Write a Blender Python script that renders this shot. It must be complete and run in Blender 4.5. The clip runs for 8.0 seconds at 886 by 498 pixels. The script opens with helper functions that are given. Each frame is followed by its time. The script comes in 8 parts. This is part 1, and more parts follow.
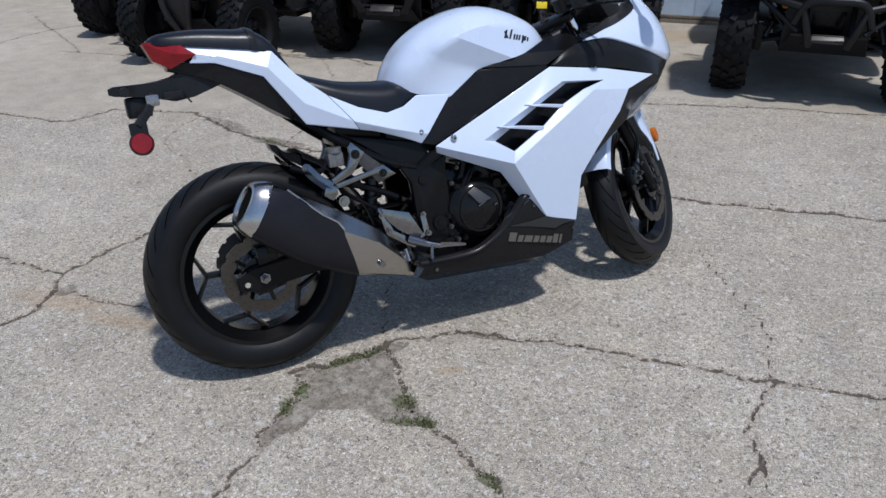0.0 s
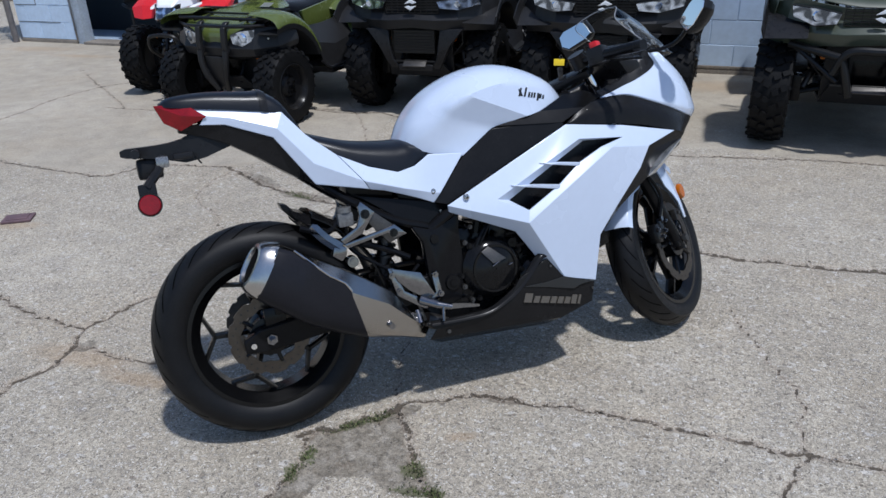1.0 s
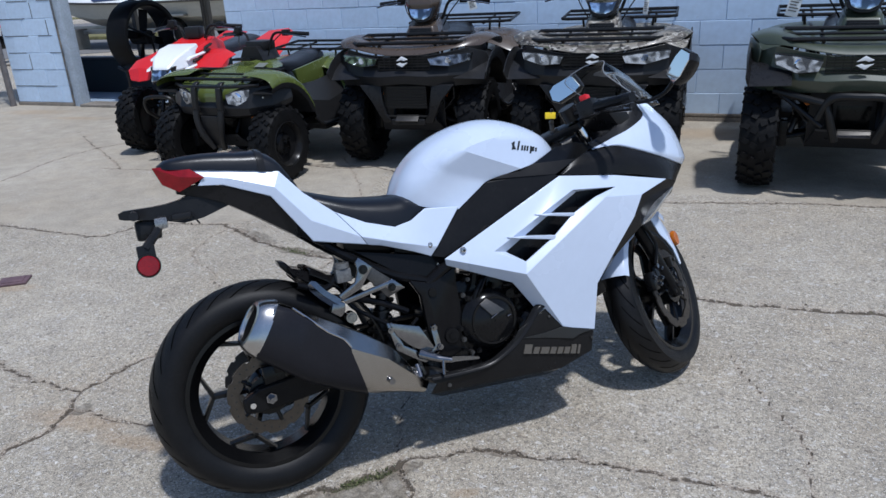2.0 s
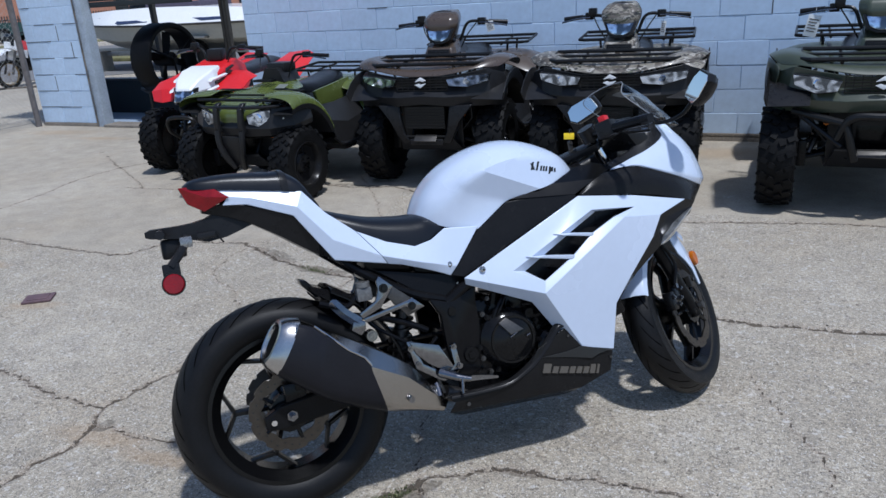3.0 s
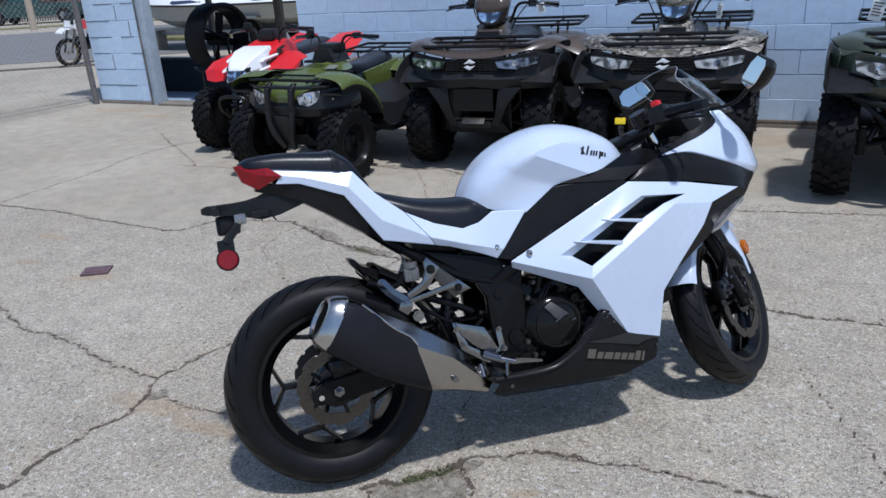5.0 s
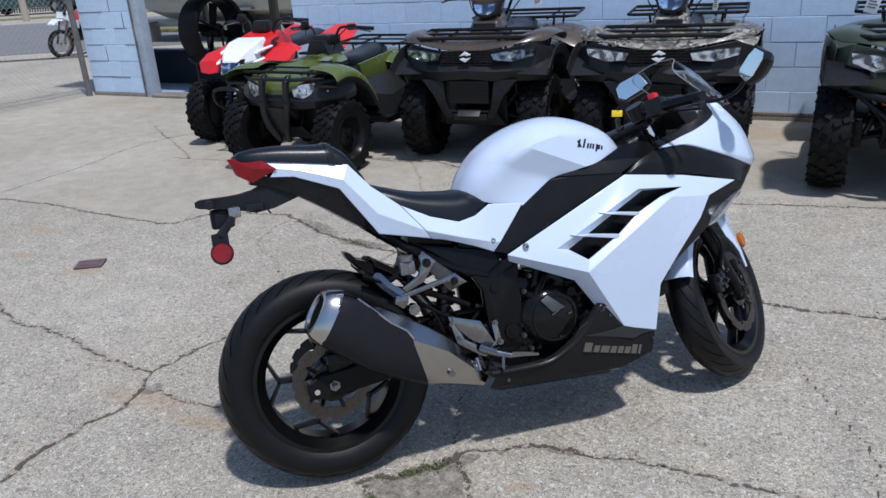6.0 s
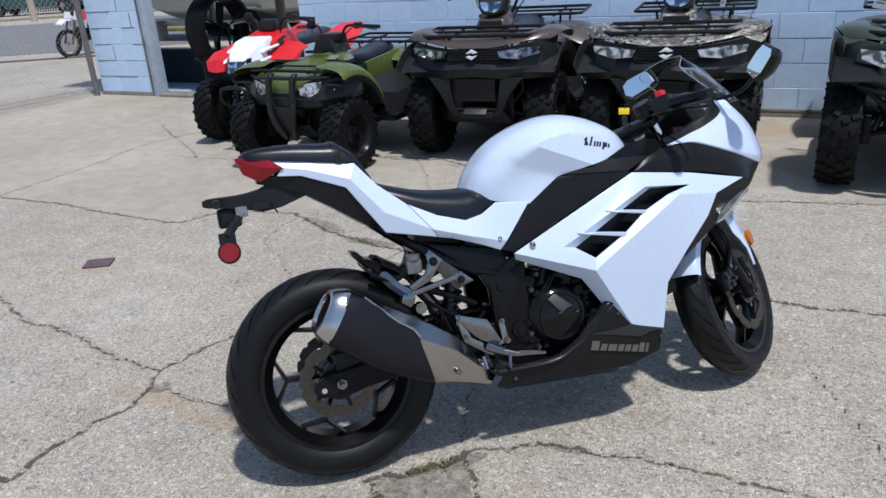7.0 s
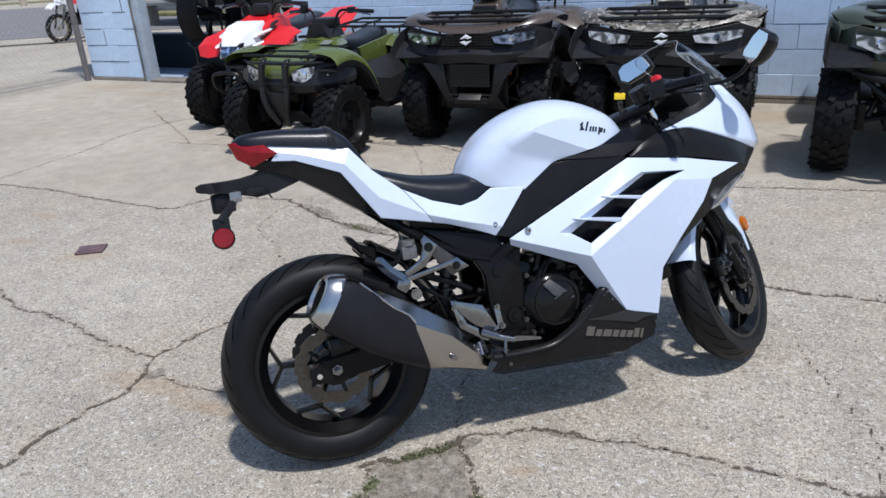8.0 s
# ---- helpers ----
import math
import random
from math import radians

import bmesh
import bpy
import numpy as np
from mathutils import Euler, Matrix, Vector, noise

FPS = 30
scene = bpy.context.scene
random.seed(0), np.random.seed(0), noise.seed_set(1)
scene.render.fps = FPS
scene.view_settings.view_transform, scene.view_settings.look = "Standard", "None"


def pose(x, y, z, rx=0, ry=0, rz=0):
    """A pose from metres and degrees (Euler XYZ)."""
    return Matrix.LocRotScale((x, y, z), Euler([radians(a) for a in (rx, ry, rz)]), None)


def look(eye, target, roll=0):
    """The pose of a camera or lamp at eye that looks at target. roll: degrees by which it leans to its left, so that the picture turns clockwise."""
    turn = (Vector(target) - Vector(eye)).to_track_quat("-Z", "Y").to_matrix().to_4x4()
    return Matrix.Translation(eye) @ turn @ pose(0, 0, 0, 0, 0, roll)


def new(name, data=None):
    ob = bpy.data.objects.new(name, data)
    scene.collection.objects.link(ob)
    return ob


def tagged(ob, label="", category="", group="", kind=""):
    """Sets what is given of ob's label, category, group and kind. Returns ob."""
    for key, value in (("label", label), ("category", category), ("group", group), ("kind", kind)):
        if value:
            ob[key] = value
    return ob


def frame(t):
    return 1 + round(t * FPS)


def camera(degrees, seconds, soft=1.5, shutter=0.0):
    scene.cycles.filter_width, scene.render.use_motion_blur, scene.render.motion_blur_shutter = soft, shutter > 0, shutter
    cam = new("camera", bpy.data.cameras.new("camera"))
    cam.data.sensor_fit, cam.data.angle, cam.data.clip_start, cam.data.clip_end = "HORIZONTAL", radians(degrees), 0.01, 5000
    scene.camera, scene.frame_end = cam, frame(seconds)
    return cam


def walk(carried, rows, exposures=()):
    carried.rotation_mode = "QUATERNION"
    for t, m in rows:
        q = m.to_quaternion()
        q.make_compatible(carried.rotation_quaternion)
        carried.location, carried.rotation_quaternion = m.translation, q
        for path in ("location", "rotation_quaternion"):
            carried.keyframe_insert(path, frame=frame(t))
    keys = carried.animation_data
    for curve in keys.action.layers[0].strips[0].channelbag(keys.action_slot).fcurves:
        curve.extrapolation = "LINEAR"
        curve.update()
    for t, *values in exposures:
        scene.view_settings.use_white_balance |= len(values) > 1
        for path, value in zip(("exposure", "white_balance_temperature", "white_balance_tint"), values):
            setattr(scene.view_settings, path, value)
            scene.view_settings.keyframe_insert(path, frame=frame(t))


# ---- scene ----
# Camera: one handheld look down at the motorcycle, drifting a few centimetres.
cam = camera(62.5, 8.0)
PATH = [
    # seconds, x, y, z, pitch, yaw, roll
    (0, -0.0611, -0.0489, 1.4016, -29.057, 19.355, -0.560),
    (0.5, -0.0028, 0.0187, 1.4098, -27.547, 21.948, -1.894),
    (1, 0.0059, 0.0460, 1.4094, -25.256, 23.195, -2.029),
    (1.5, 0.0003, 0.0490, 1.4126, -22.887, 22.793, -3.034),
    (2.8, 0.0019, 0.0195, 1.4303, -19.945, 22.962, -3.589),
    (3, -0.0014, 0.0194, 1.4289, -19.769, 23.841, -3.497),
    (3.5, -0.0059, 0.0099, 1.4315, -19.637, 25.476, -3.858),
    (4, -0.0002, 0.0048, 1.4363, -19.321, 25.470, -3.339),
    (4.5, -0.0000, -0.0000, 1.4383, -20.155, 26.629, -3.643),
    (5, -0.0062, 0.0008, 1.4334, -20.913, 27.534, -3.416),
    (6.5, -0.0140, 0.0130, 1.4317, -21.638, 27.027, -3.241),
    (7, -0.0138, 0.0121, 1.4334, -21.654, 27.760, -3.669),
    (7.5, -0.0187, 0.0120, 1.4320, -22.232, 27.590, -3.644),
    (8, -0.0203, 0.0139, 1.4277, -22.712, 27.289, -3.516),
]
walk(cam, [(t, pose(x, y, z, 0, 0, yaw) @ pose(0, 0, 0, 90 + pitch, 0, 0) @ pose(0, 0, 0, 0, 0, roll))
           for t, x, y, z, pitch, yaw, roll in PATH],
     # the camera's own exposure and white balance drift
     exposures=[(0, -0.05, 5820, 11), (1.5, -0.05, 5720, 10), (3.5, -0.08, 5600, 10), (4.5, -0.04, 5650, 10), (6.5, 0.09, 5800, 10), (8, 0.22, 5960, 11)])

# Light: clear summer sky and one high sun from the side.
SUN_FROM = Vector((0.32, -0.20, 1.0)).normalized()
world = bpy.data.worlds.new("sky")
scene.world = world
world.use_nodes = True
wn = world.node_tree
sky = wn.nodes.new("ShaderNodeTexSky")
sky.sky_type = "NISHITA"
sky.sun_disc = False
sky.sun_elevation = math.asin(SUN_FROM.z)
sky.sun_rotation = math.atan2(SUN_FROM.x, SUN_FROM.y)
wn.links.new(sky.outputs["Color"], wn.nodes["Background"].inputs["Color"])
wn.nodes["Background"].inputs["Strength"].default_value = 0.12
sun = new("sun", bpy.data.lights.new("sun", "SUN"))
sun.data.energy = 3.65
sun.data.angle = radians(2.6)
sun.data.color = (1.0, 0.95, 0.88)
sun.matrix_world = look(SUN_FROM * 30, (0, 0, 0))
scene.view_settings.exposure = 0.0


# ---- materials ----
def mat(name, colour, rough=0.5, metal=0.0, vary=0.0, scale=20.0, bump=0.0, bump_scale=200.0, coat=0.0, second=None, trans=0.0, spec=0.5,
        wear=0.0, per_object=0.0):
    """A procedural surface: base colour with two scales of variation, fine relief, optional coat."""
    m = bpy.data.materials.new(name)
    m.use_nodes = True
    nt = m.node_tree
    b = nt.nodes["Principled BSDF"]
    b.inputs["Base Color"].default_value = (*colour, 1)
    b.inputs["Roughness"].default_value = rough
    b.inputs["Metallic"].default_value = metal
    b.inputs["Coat Weight"].default_value = coat
    b.inputs["Coat Roughness"].default_value = 0.06
    b.inputs["Transmission Weight"].default_value = trans
    b.inputs["Specular IOR Level"].default_value = spec
    tc = nt.nodes.new("ShaderNodeTexCoord")
    if vary or second or wear or per_object:
        n1 = nt.nodes.new("ShaderNodeTexNoise")
        n1.inputs["Scale"].default_value = scale
        n1.inputs["Detail"].default_value = 6
        n2 = nt.nodes.new("ShaderNodeTexNoise")
        n2.inputs["Scale"].default_value = scale * 7.3
        n2.inputs["Detail"].default_value = 3
        nt.links.new(tc.outputs["Object"], n1.inputs["Vector"])
        nt.links.new(tc.outputs["Object"], n2.inputs["Vector"])
        add = nt.nodes.new("ShaderNodeMath")
        add.operation = "ADD"
        nt.links.new(n1.outputs["Fac"], add.inputs[0])
        nt.links.new(n2.outputs["Fac"], add.inputs[1])
        ramp = nt.nodes.new("ShaderNodeMapRange")
        ramp.inputs["From Min"].default_value = 0.7
        ramp.inputs["From Max"].default_value = 1.3
        nt.links.new(add.outputs[0], ramp.inputs["Value"])
        mix = nt.nodes.new("ShaderNodeMix")
        mix.data_type = "RGBA"
        lo = second or tuple(c * (1 - vary) for c in colour)
        hi = colour if second else tuple(min(1, c * (1 + vary)) for c in colour)
        mix.inputs["A"].default_value = (*lo, 1)
        mix.inputs["B"].default_value = (*hi, 1)
        nt.links.new(ramp.outputs["Result"], mix.inputs["Factor"])
        out = mix.outputs["Result"]
        if per_object:
            info = nt.nodes.new("ShaderNodeObjectInfo")
            mr = nt.nodes.new("ShaderNodeMapRange")
            mr.inputs["To Min"].default_value = 1 - per_object
            mr.inputs["To Max"].default_value = 1 + per_object
            nt.links.new(info.outputs["Random"], mr.inputs["Value"])
            mul = nt.nodes.new("ShaderNodeMix")
            mul.data_type = "RGBA"
            mul.blend_type = "MULTIPLY"
            mul.inputs["Factor"].default_value = 1
            nt.links.new(out, mul.inputs["A"])
            nt.links.new(mr.outputs["Result"], mul.inputs["B"])
            out = mul.outputs["Result"]
        nt.links.new(out, b.inputs["Base Color"])
        rr = nt.nodes.new("ShaderNodeMapRange")
        rr.inputs["To Min"].default_value = max(0.0, rough - 0.08 - wear)
        rr.inputs["To Max"].default_value = min(1.0, rough + 0.08 + wear)
        nt.links.new(n1.outputs["Fac"], rr.inputs["Value"])
        nt.links.new(rr.outputs["Result"], b.inputs["Roughness"])
    if bump:
        n3 = nt.nodes.new("ShaderNodeTexNoise")
        n3.inputs["Scale"].default_value = bump_scale
        n3.inputs["Detail"].default_value = 4
        nt.links.new(tc.outputs["Object"], n3.inputs["Vector"])
        bp = nt.nodes.new("ShaderNodeBump")
        bp.inputs["Strength"].default_value = bump
        bp.inputs["Distance"].default_value = 0.002
        nt.links.new(n3.outputs["Fac"], bp.inputs["Height"])
        nt.links.new(bp.outputs["Normal"], b.inputs["Normal"])
    return m


WHITE_PAINT = mat("white_paint", (0.54, 0.61, 0.74), 0.26, vary=0.02, scale=6, coat=0.8)
BLACK_PLASTIC = mat("black_plastic", (0.0125, 0.0125, 0.0135), 0.29, spec=0.20, vary=0.2, scale=30, bump=0.1, bump_scale=900)
SATIN_BLACK = mat("satin_black", (0.0110, 0.0108, 0.0112), 0.25, spec=0.15, vary=0.15, scale=14, bump=0.06, bump_scale=600)
GLOSS_BLACK = mat("gloss_black", (0.0035, 0.0035, 0.0038), 0.22, vary=0.1, scale=12, spec=0.28)
ENGINE_BLACK = mat("engine_black", (0.0062, 0.0062, 0.0066), 0.13, spec=0.20, vary=0.25, scale=25, bump=0.08, bump_scale=400)
FRAME_BLACK = mat("frame_black", (0.0065, 0.0065, 0.0072), 0.15, spec=0.13, vary=0.2, scale=25, bump=0.05, bump_scale=500)
VINYL = mat("seat_vinyl", (0.006, 0.0068, 0.0095), 0.32, spec=0.36, vary=0.12, scale=18, bump=0.12, bump_scale=700)
RUBBER = mat("tyre_rubber", (0.004, 0.004, 0.0045), 0.48, spec=0.25, vary=0.4, scale=16, bump=0.35, bump_scale=500, wear=0.06)
BRUSHED = mat("brushed_steel", (0.37, 0.355, 0.335), 0.20, 1.0, vary=0.05, scale=40, bump=0.02, bump_scale=600)
grain_t = BRUSHED.node_tree
grain_c = grain_t.nodes.new("ShaderNodeTexCoord")
grain_m = grain_t.nodes.new("ShaderNodeMapping")
grain_m.inputs["Rotation"].default_value = (0, radians(33), 0)
grain_m.inputs["Scale"].default_value = (900, 25, 25)
grain_n = grain_t.nodes.new("ShaderNodeTexNoise")
grain_n.inputs["Scale"].default_value = 1.0
grain_b = grain_t.nodes.new("ShaderNodeBump")
grain_b.inputs["Strength"].default_value = 0.10
grain_b.inputs["Distance"].default_value = 0.001
grain_t.links.new(grain_c.outputs["Object"], grain_m.inputs["Vector"])
grain_t.links.new(grain_m.outputs["Vector"], grain_n.inputs["Vector"])
grain_t.links.new(grain_n.outputs["Fac"], grain_b.inputs["Height"])
grain_t.links.new(grain_b.outputs["Normal"], grain_t.nodes["Principled BSDF"].inputs["Normal"])
ALLOY = mat("cast_alloy", (0.22, 0.22, 0.23), 0.13, 1.0, vary=0.2, scale=30, bump=0.05, bump_scale=400)
POLISHED = mat("polished_steel", (0.48, 0.47, 0.46), 0.24, 1.0, vary=0.08, scale=50)
CHROME = mat("chrome", (0.75, 0.75, 0.75), 0.10, 1.0)
DARK_STEEL = mat("dark_steel", (0.10, 0.095, 0.09), 0.45, 0.9, vary=0.2, scale=40)
DISC_STEEL = mat("brake_disc_steel", (0.095, 0.080, 0.066), 0.36, 1.0, vary=0.2, scale=60)
HEAT_SHIELD = mat("muffler_grey", (0.0135, 0.0135, 0.0165), 0.32, 0.03, spec=0.15, vary=0.12, scale=20, bump=0.08, bump_scale=900)
RED_LENS = mat("red_lens", (0.19, 0.002, 0.006), 0.12, vary=0.25, scale=45, spec=0.45)
AMBER = mat("amber_lens", (0.45, 0.12, 0.008), 0.2, vary=0.2, scale=60, coat=0.5)
MIRROR = mat("mirror_glass", (0.85, 0.87, 0.88), 0.02, 1.0)
YELLOW = mat("yellow_tag", (0.85, 0.60, 0.01), 0.45, vary=0.05)
RED_PLASTIC = mat("red_plastic", (0.58, 0.010, 0.014), 0.40, vary=0.08, scale=9, coat=0.1)
LOGO_GREY = mat("logo_grey", (0.085, 0.075, 0.062), 0.4)
LOGO_BLACK = mat("logo_black", (0.012, 0.012, 0.012), 0.35)
WHITE_PLASTIC = mat("white_plastic", (0.78, 0.79, 0.80), 0.3, vary=0.03, scale=10, coat=0.3)
GREEN_PLASTIC = mat("olive_green_plastic", (0.092, 0.116, 0.028), 0.26, vary=0.08, scale=10, coat=0.4)
DARK_GREEN = mat("dark_green_plastic", (0.045, 0.055, 0.036), 0.34, vary=0.12, scale=10, coat=0.25)
BRONZE = mat("bronze_plastic", (0.062, 0.045, 0.033), 0.28, vary=0.10, scale=10, coat=0.3)
HEADLAMP = mat("headlamp_lens", (0.12, 0.14, 0.17), 0.06, 0.9, coat=0.8)
# bluish-white glints and dark reflections, painted into the lens colour as noise
glint_noise = HEADLAMP.node_tree.nodes.new("ShaderNodeTexNoise")
glint_noise.inputs["Scale"].default_value = 15
glint_noise.inputs["Detail"].default_value = 0.5
glint_noise.inputs["Distortion"].default_value = 1.2
glint_ramp = HEADLAMP.node_tree.nodes.new("ShaderNodeValToRGB")
glint_ramp.color_ramp.elements[0].color = (0.09, 0.11, 0.14, 1)
glint_ramp.color_ramp.elements[0].position = 0.42
glint_ramp.color_ramp.elements[1].color = (0.72, 0.82, 0.98, 1)
glint_ramp.color_ramp.elements[1].position = 0.66
where = HEADLAMP.node_tree.nodes.new("ShaderNodeTexCoord")
HEADLAMP.node_tree.links.new(where.outputs["Object"], glint_noise.inputs["Vector"])
HEADLAMP.node_tree.links.new(glint_noise.outputs["Fac"], glint_ramp.inputs["Fac"])
HEADLAMP.node_tree.links.new(glint_ramp.outputs["Color"], HEADLAMP.node_tree.nodes["Principled BSDF"].inputs["Base Color"])
TUBE_BLACK = mat("rack_black", (0.008, 0.008, 0.0084), 0.38, spec=0.3, vary=0.15, scale=40)
HULL_WHITE = mat("boat_white", (0.82, 0.82, 0.80), 0.25, vary=0.03, scale=3, coat=0.5)
HULL_GREY = mat("boat_hull_grey", (0.40, 0.40, 0.36), 0.4, vary=0.08, scale=3)
GALV = mat("galvanised_steel", (0.30, 0.30, 0.29), 0.45, 0.8, vary=0.15, scale=25)
TRIM_BLUE = mat("weathered_trim_paint", (0.42, 0.48, 0.55), 0.55, vary=0.18, scale=7, bump=0.3, bump_scale=120)
MAROON = mat("maroon_metal", (0.115, 0.070, 0.078), 0.6, vary=0.3, scale=30, bump=0.5, bump_scale=120)
GOLD = mat("gold_rim", (0.26, 0.16, 0.05), 0.35, 0.6, vary=0.1)
PINK_BRICK = mat("far_brick", (0.42, 0.20, 0.13), 0.8, vary=0.12, scale=3)
FAR_GLASS = mat("dark_window_glass", (0.02, 0.025, 0.03), 0.08)
GREY_PAINT = mat("grey_paint", (0.20, 0.21, 0.22), 0.5, vary=0.1)
TEAL_PAINT = mat("teal_car_paint", (0.010, 0.045, 0.045), 0.25, coat=0.6)
PAPER = mat("paper_tag", (0.72, 0.74, 0.74), 0.7, vary=0.05)


# ---- builders ----
def finish(bm, angle=35):
    bmesh.ops.recalc_face_normals(bm, faces=bm.faces)
    for fa in bm.faces:
        fa.smooth = True
    cut = radians(angle)
    for ed in bm.edges:
        if len(ed.link_faces) == 2 and ed.calc_face_angle(0) > cut:
            ed.smooth = False
    return bm


def to_mesh(name, bm, material, angle=35):
    finish(bm, angle)
    me = bpy.data.meshes.new(name)
    bm.to_mesh(me)
    bm.free()
    me.materials.append(material)
    return me


def part(name, bm, material, parent, label="", angle=35):
    """Links a bmesh as one mesh object under a thing or a part."""
    ob = new(name, to_mesh(name, bm, material, angle))
    ob.parent = parent
    if label:
        ob["label"] = label
    return ob


def thing(name, label, category, m=None, group="", kind=""):
    """An Empty at the base of a thing that carries its parts."""
    ob = new(name)
    ob.empty_display_size = 0.1
    if m is not None:
        ob.matrix_basis = m
    return tagged(ob, label, category, group, kind)


def solid(name, bm, material, label, category="", m=None, group="", kind="", angle=35):
    """A thing that is one mesh."""
    ob = new(name, to_mesh(name, bm, material, angle))
    if m is not None:
        ob.matrix_basis = m
    return tagged(ob, label, category, group, kind)


def join(*bms):
    out = bmesh.new()
    for b in bms:
        me = bpy.data.meshes.new("tmp")
        b.to_mesh(me)
        out.from_mesh(me)
        b.free()
        bpy.data.meshes.remove(me)
    return out


def moved(bm, m):
    bm.transform(m)
    return bm


def mirrored(bm, axis=1):
    """A mirror image in the plane across the given axis."""
    out = bm.copy()
    s = [1, 1, 1]
    s[axis] = -1
    out.transform(Matrix.Diagonal((*s, 1)))
    bmesh.ops.reverse_faces(out, faces=out.faces)
    return out


def box(x0, x1, y0, y1, z0, z1, bevel=0.0, seg=2):
    bm = bmesh.new()
    bmesh.ops.create_cube(bm, size=1)
    bm.transform(Matrix.Translation(((x0 + x1) / 2, (y0 + y1) / 2, (z0 + z1) / 2)) @ Matrix.Diagonal((x1 - x0, y1 - y0, z1 - z0, 1)))
    if bevel:
        bmesh.ops.bevel(bm, geom=bm.edges[:], offset=bevel, segments=seg, profile=0.6, affect="EDGES")
    return bm


def taper_box(lower, upper, z0, z1, bevel=0.0, seg=2):
    """A box whose lower and upper faces (x0, x1, y0, y1) differ."""
    bm = bmesh.new()
    vs = []
    for (x0, x1, y0, y1), z in ((lower, z0), (upper, z1)):
        vs.append([bm.verts.new(p) for p in ((x0, y0, z), (x1, y0, z), (x1, y1, z), (x0, y1, z))])
    bm.faces.new(vs[0][::-1])
    bm.faces.new(vs[1])
    for i in range(4):
        j = (i + 1) % 4
        bm.faces.new((vs[0][i], vs[0][j], vs[1][j], vs[1][i]))
    if bevel:
        bmesh.ops.bevel(bm, geom=bm.edges[:], offset=bevel, segments=seg, profile=0.6, affect="EDGES")
    return bm


def rod(a, b, r0, r1=None, seg=12):
    """A capped round bar from a to b."""
    a, b = Vector(a), Vector(b)
    bm = bmesh.new()
    bmesh.ops.create_cone(bm, cap_ends=True, segments=seg, radius1=r0, radius2=r0 if r1 is None else r1, depth=(b - a).length)
    bm.transform(Matrix.Translation((a + b) / 2) @ (b - a).to_track_quat("Z", "Y").to_matrix().to_4x4())
    return bm


def smooth_line(pts, n=6):
    """A Catmull-Rom line through the points."""
    p = [Vector(q) for q in pts]
    p = [p[0] * 2 - p[1]] + p + [p[-1] * 2 - p[-2]]
    out = []
    for i in range(1, len(p) - 2):
        for k in range(n):
            t = k / n
            a, b, c, d = p[i - 1:i + 3]
            out.append(0.5 * (2 * b + (c - a) * t + (2 * a - 5 * b + 4 * c - d) * t * t + (3 * b - a - 3 * c + d) * t ** 3))
    out.append(p[-2])
    return out


def tube(pts, r, seg=8, curved=True, n=6):
    """A bent round tube through the points."""
    line = smooth_line(pts, n) if curved and len(pts) > 2 else [Vector(q) for q in pts]
    bm = bmesh.new()
    rings = []
    side = None
    for i, q in enumerate(line):
        way = (line[min(i + 1, len(line) - 1)] - line[max(i - 1, 0)]).normalized()
        if side is None:
            side = way.orthogonal().normalized()
        side = (side - way * side.dot(way)).normalized()
        other = way.cross(side)
        rings.append([bm.verts.new(q + r * (math.cos(a) * side + math.sin(a) * other)) for a in (2 * math.pi * k / seg for k in range(seg))])
    for a, b in zip(rings, rings[1:]):
        for k in range(seg):
            bm.faces.new((a[k], a[(k + 1) % seg], b[(k + 1) % seg], b[k]))
    bm.faces.new(rings[0][::-1])
    bm.faces.new(rings[-1])
    return bm


def lathe(profile, seg=48, closed=True):
    """Revolves (radius, y) points about the y axis; closed joins the last to the first."""
    bm = bmesh.new()
    rings = [[bm.verts.new((r * math.cos(a), y, r * math.sin(a))) for a in (2 * math.pi * k / seg for k in range(seg))] for r, y in profile]
    n = len(rings)
    for i in range(n if closed else n - 1):
        a, b = rings[i], rings[(i + 1) % n]
        for k in range(seg):
            bm.faces.new((a[k], a[(k + 1) % seg], b[(k + 1) % seg], b[k]))
    return bm


def plate(outline, thick, bevel=0.0):
    """A flat plate in x and z from its outline, thick along y, centred on y = 0."""
    bm = bmesh.new()
    fr = [bm.verts.new((x, -thick / 2, z)) for x, z in outline]
    bk = [bm.verts.new((x, thick / 2, z)) for x, z in outline]
    bm.faces.new(fr)
    bm.faces.new(bk[::-1])
    for i in range(len(fr)):
        j = (i + 1) % len(fr)
        bm.faces.new((fr[j], fr[i], bk[i], bk[j]))
    bmesh.ops.recalc_face_normals(bm, faces=bm.faces)
    if bevel:
        bmesh.ops.bevel(bm, geom=bm.edges[:], offset=bevel, segments=2, profile=0.6, affect="EDGES")
    return bm


def loft(rings, cap=True):
    """Skins closed rings of equal length one after another."""
    bm = bmesh.new()
    rs = [[bm.verts.new(p) for p in ring] for ring in rings]
    n = len(rs[0])
    for a, b in zip(rs, rs[1:]):
        for k in range(n):
            bm.faces.new((a[k], a[(k + 1) % n], b[(k + 1) % n], b[k]))
    if cap:
        bm.faces.new(rs[0][::-1])
        bm.faces.new(rs[-1])
    return bm


def ring_mesh(r_out, r_in, thick, seg=40):
    return lathe([(r_in, -thick / 2), (r_out, -thick / 2), (r_out, thick / 2), (r_in, thick / 2)], seg)


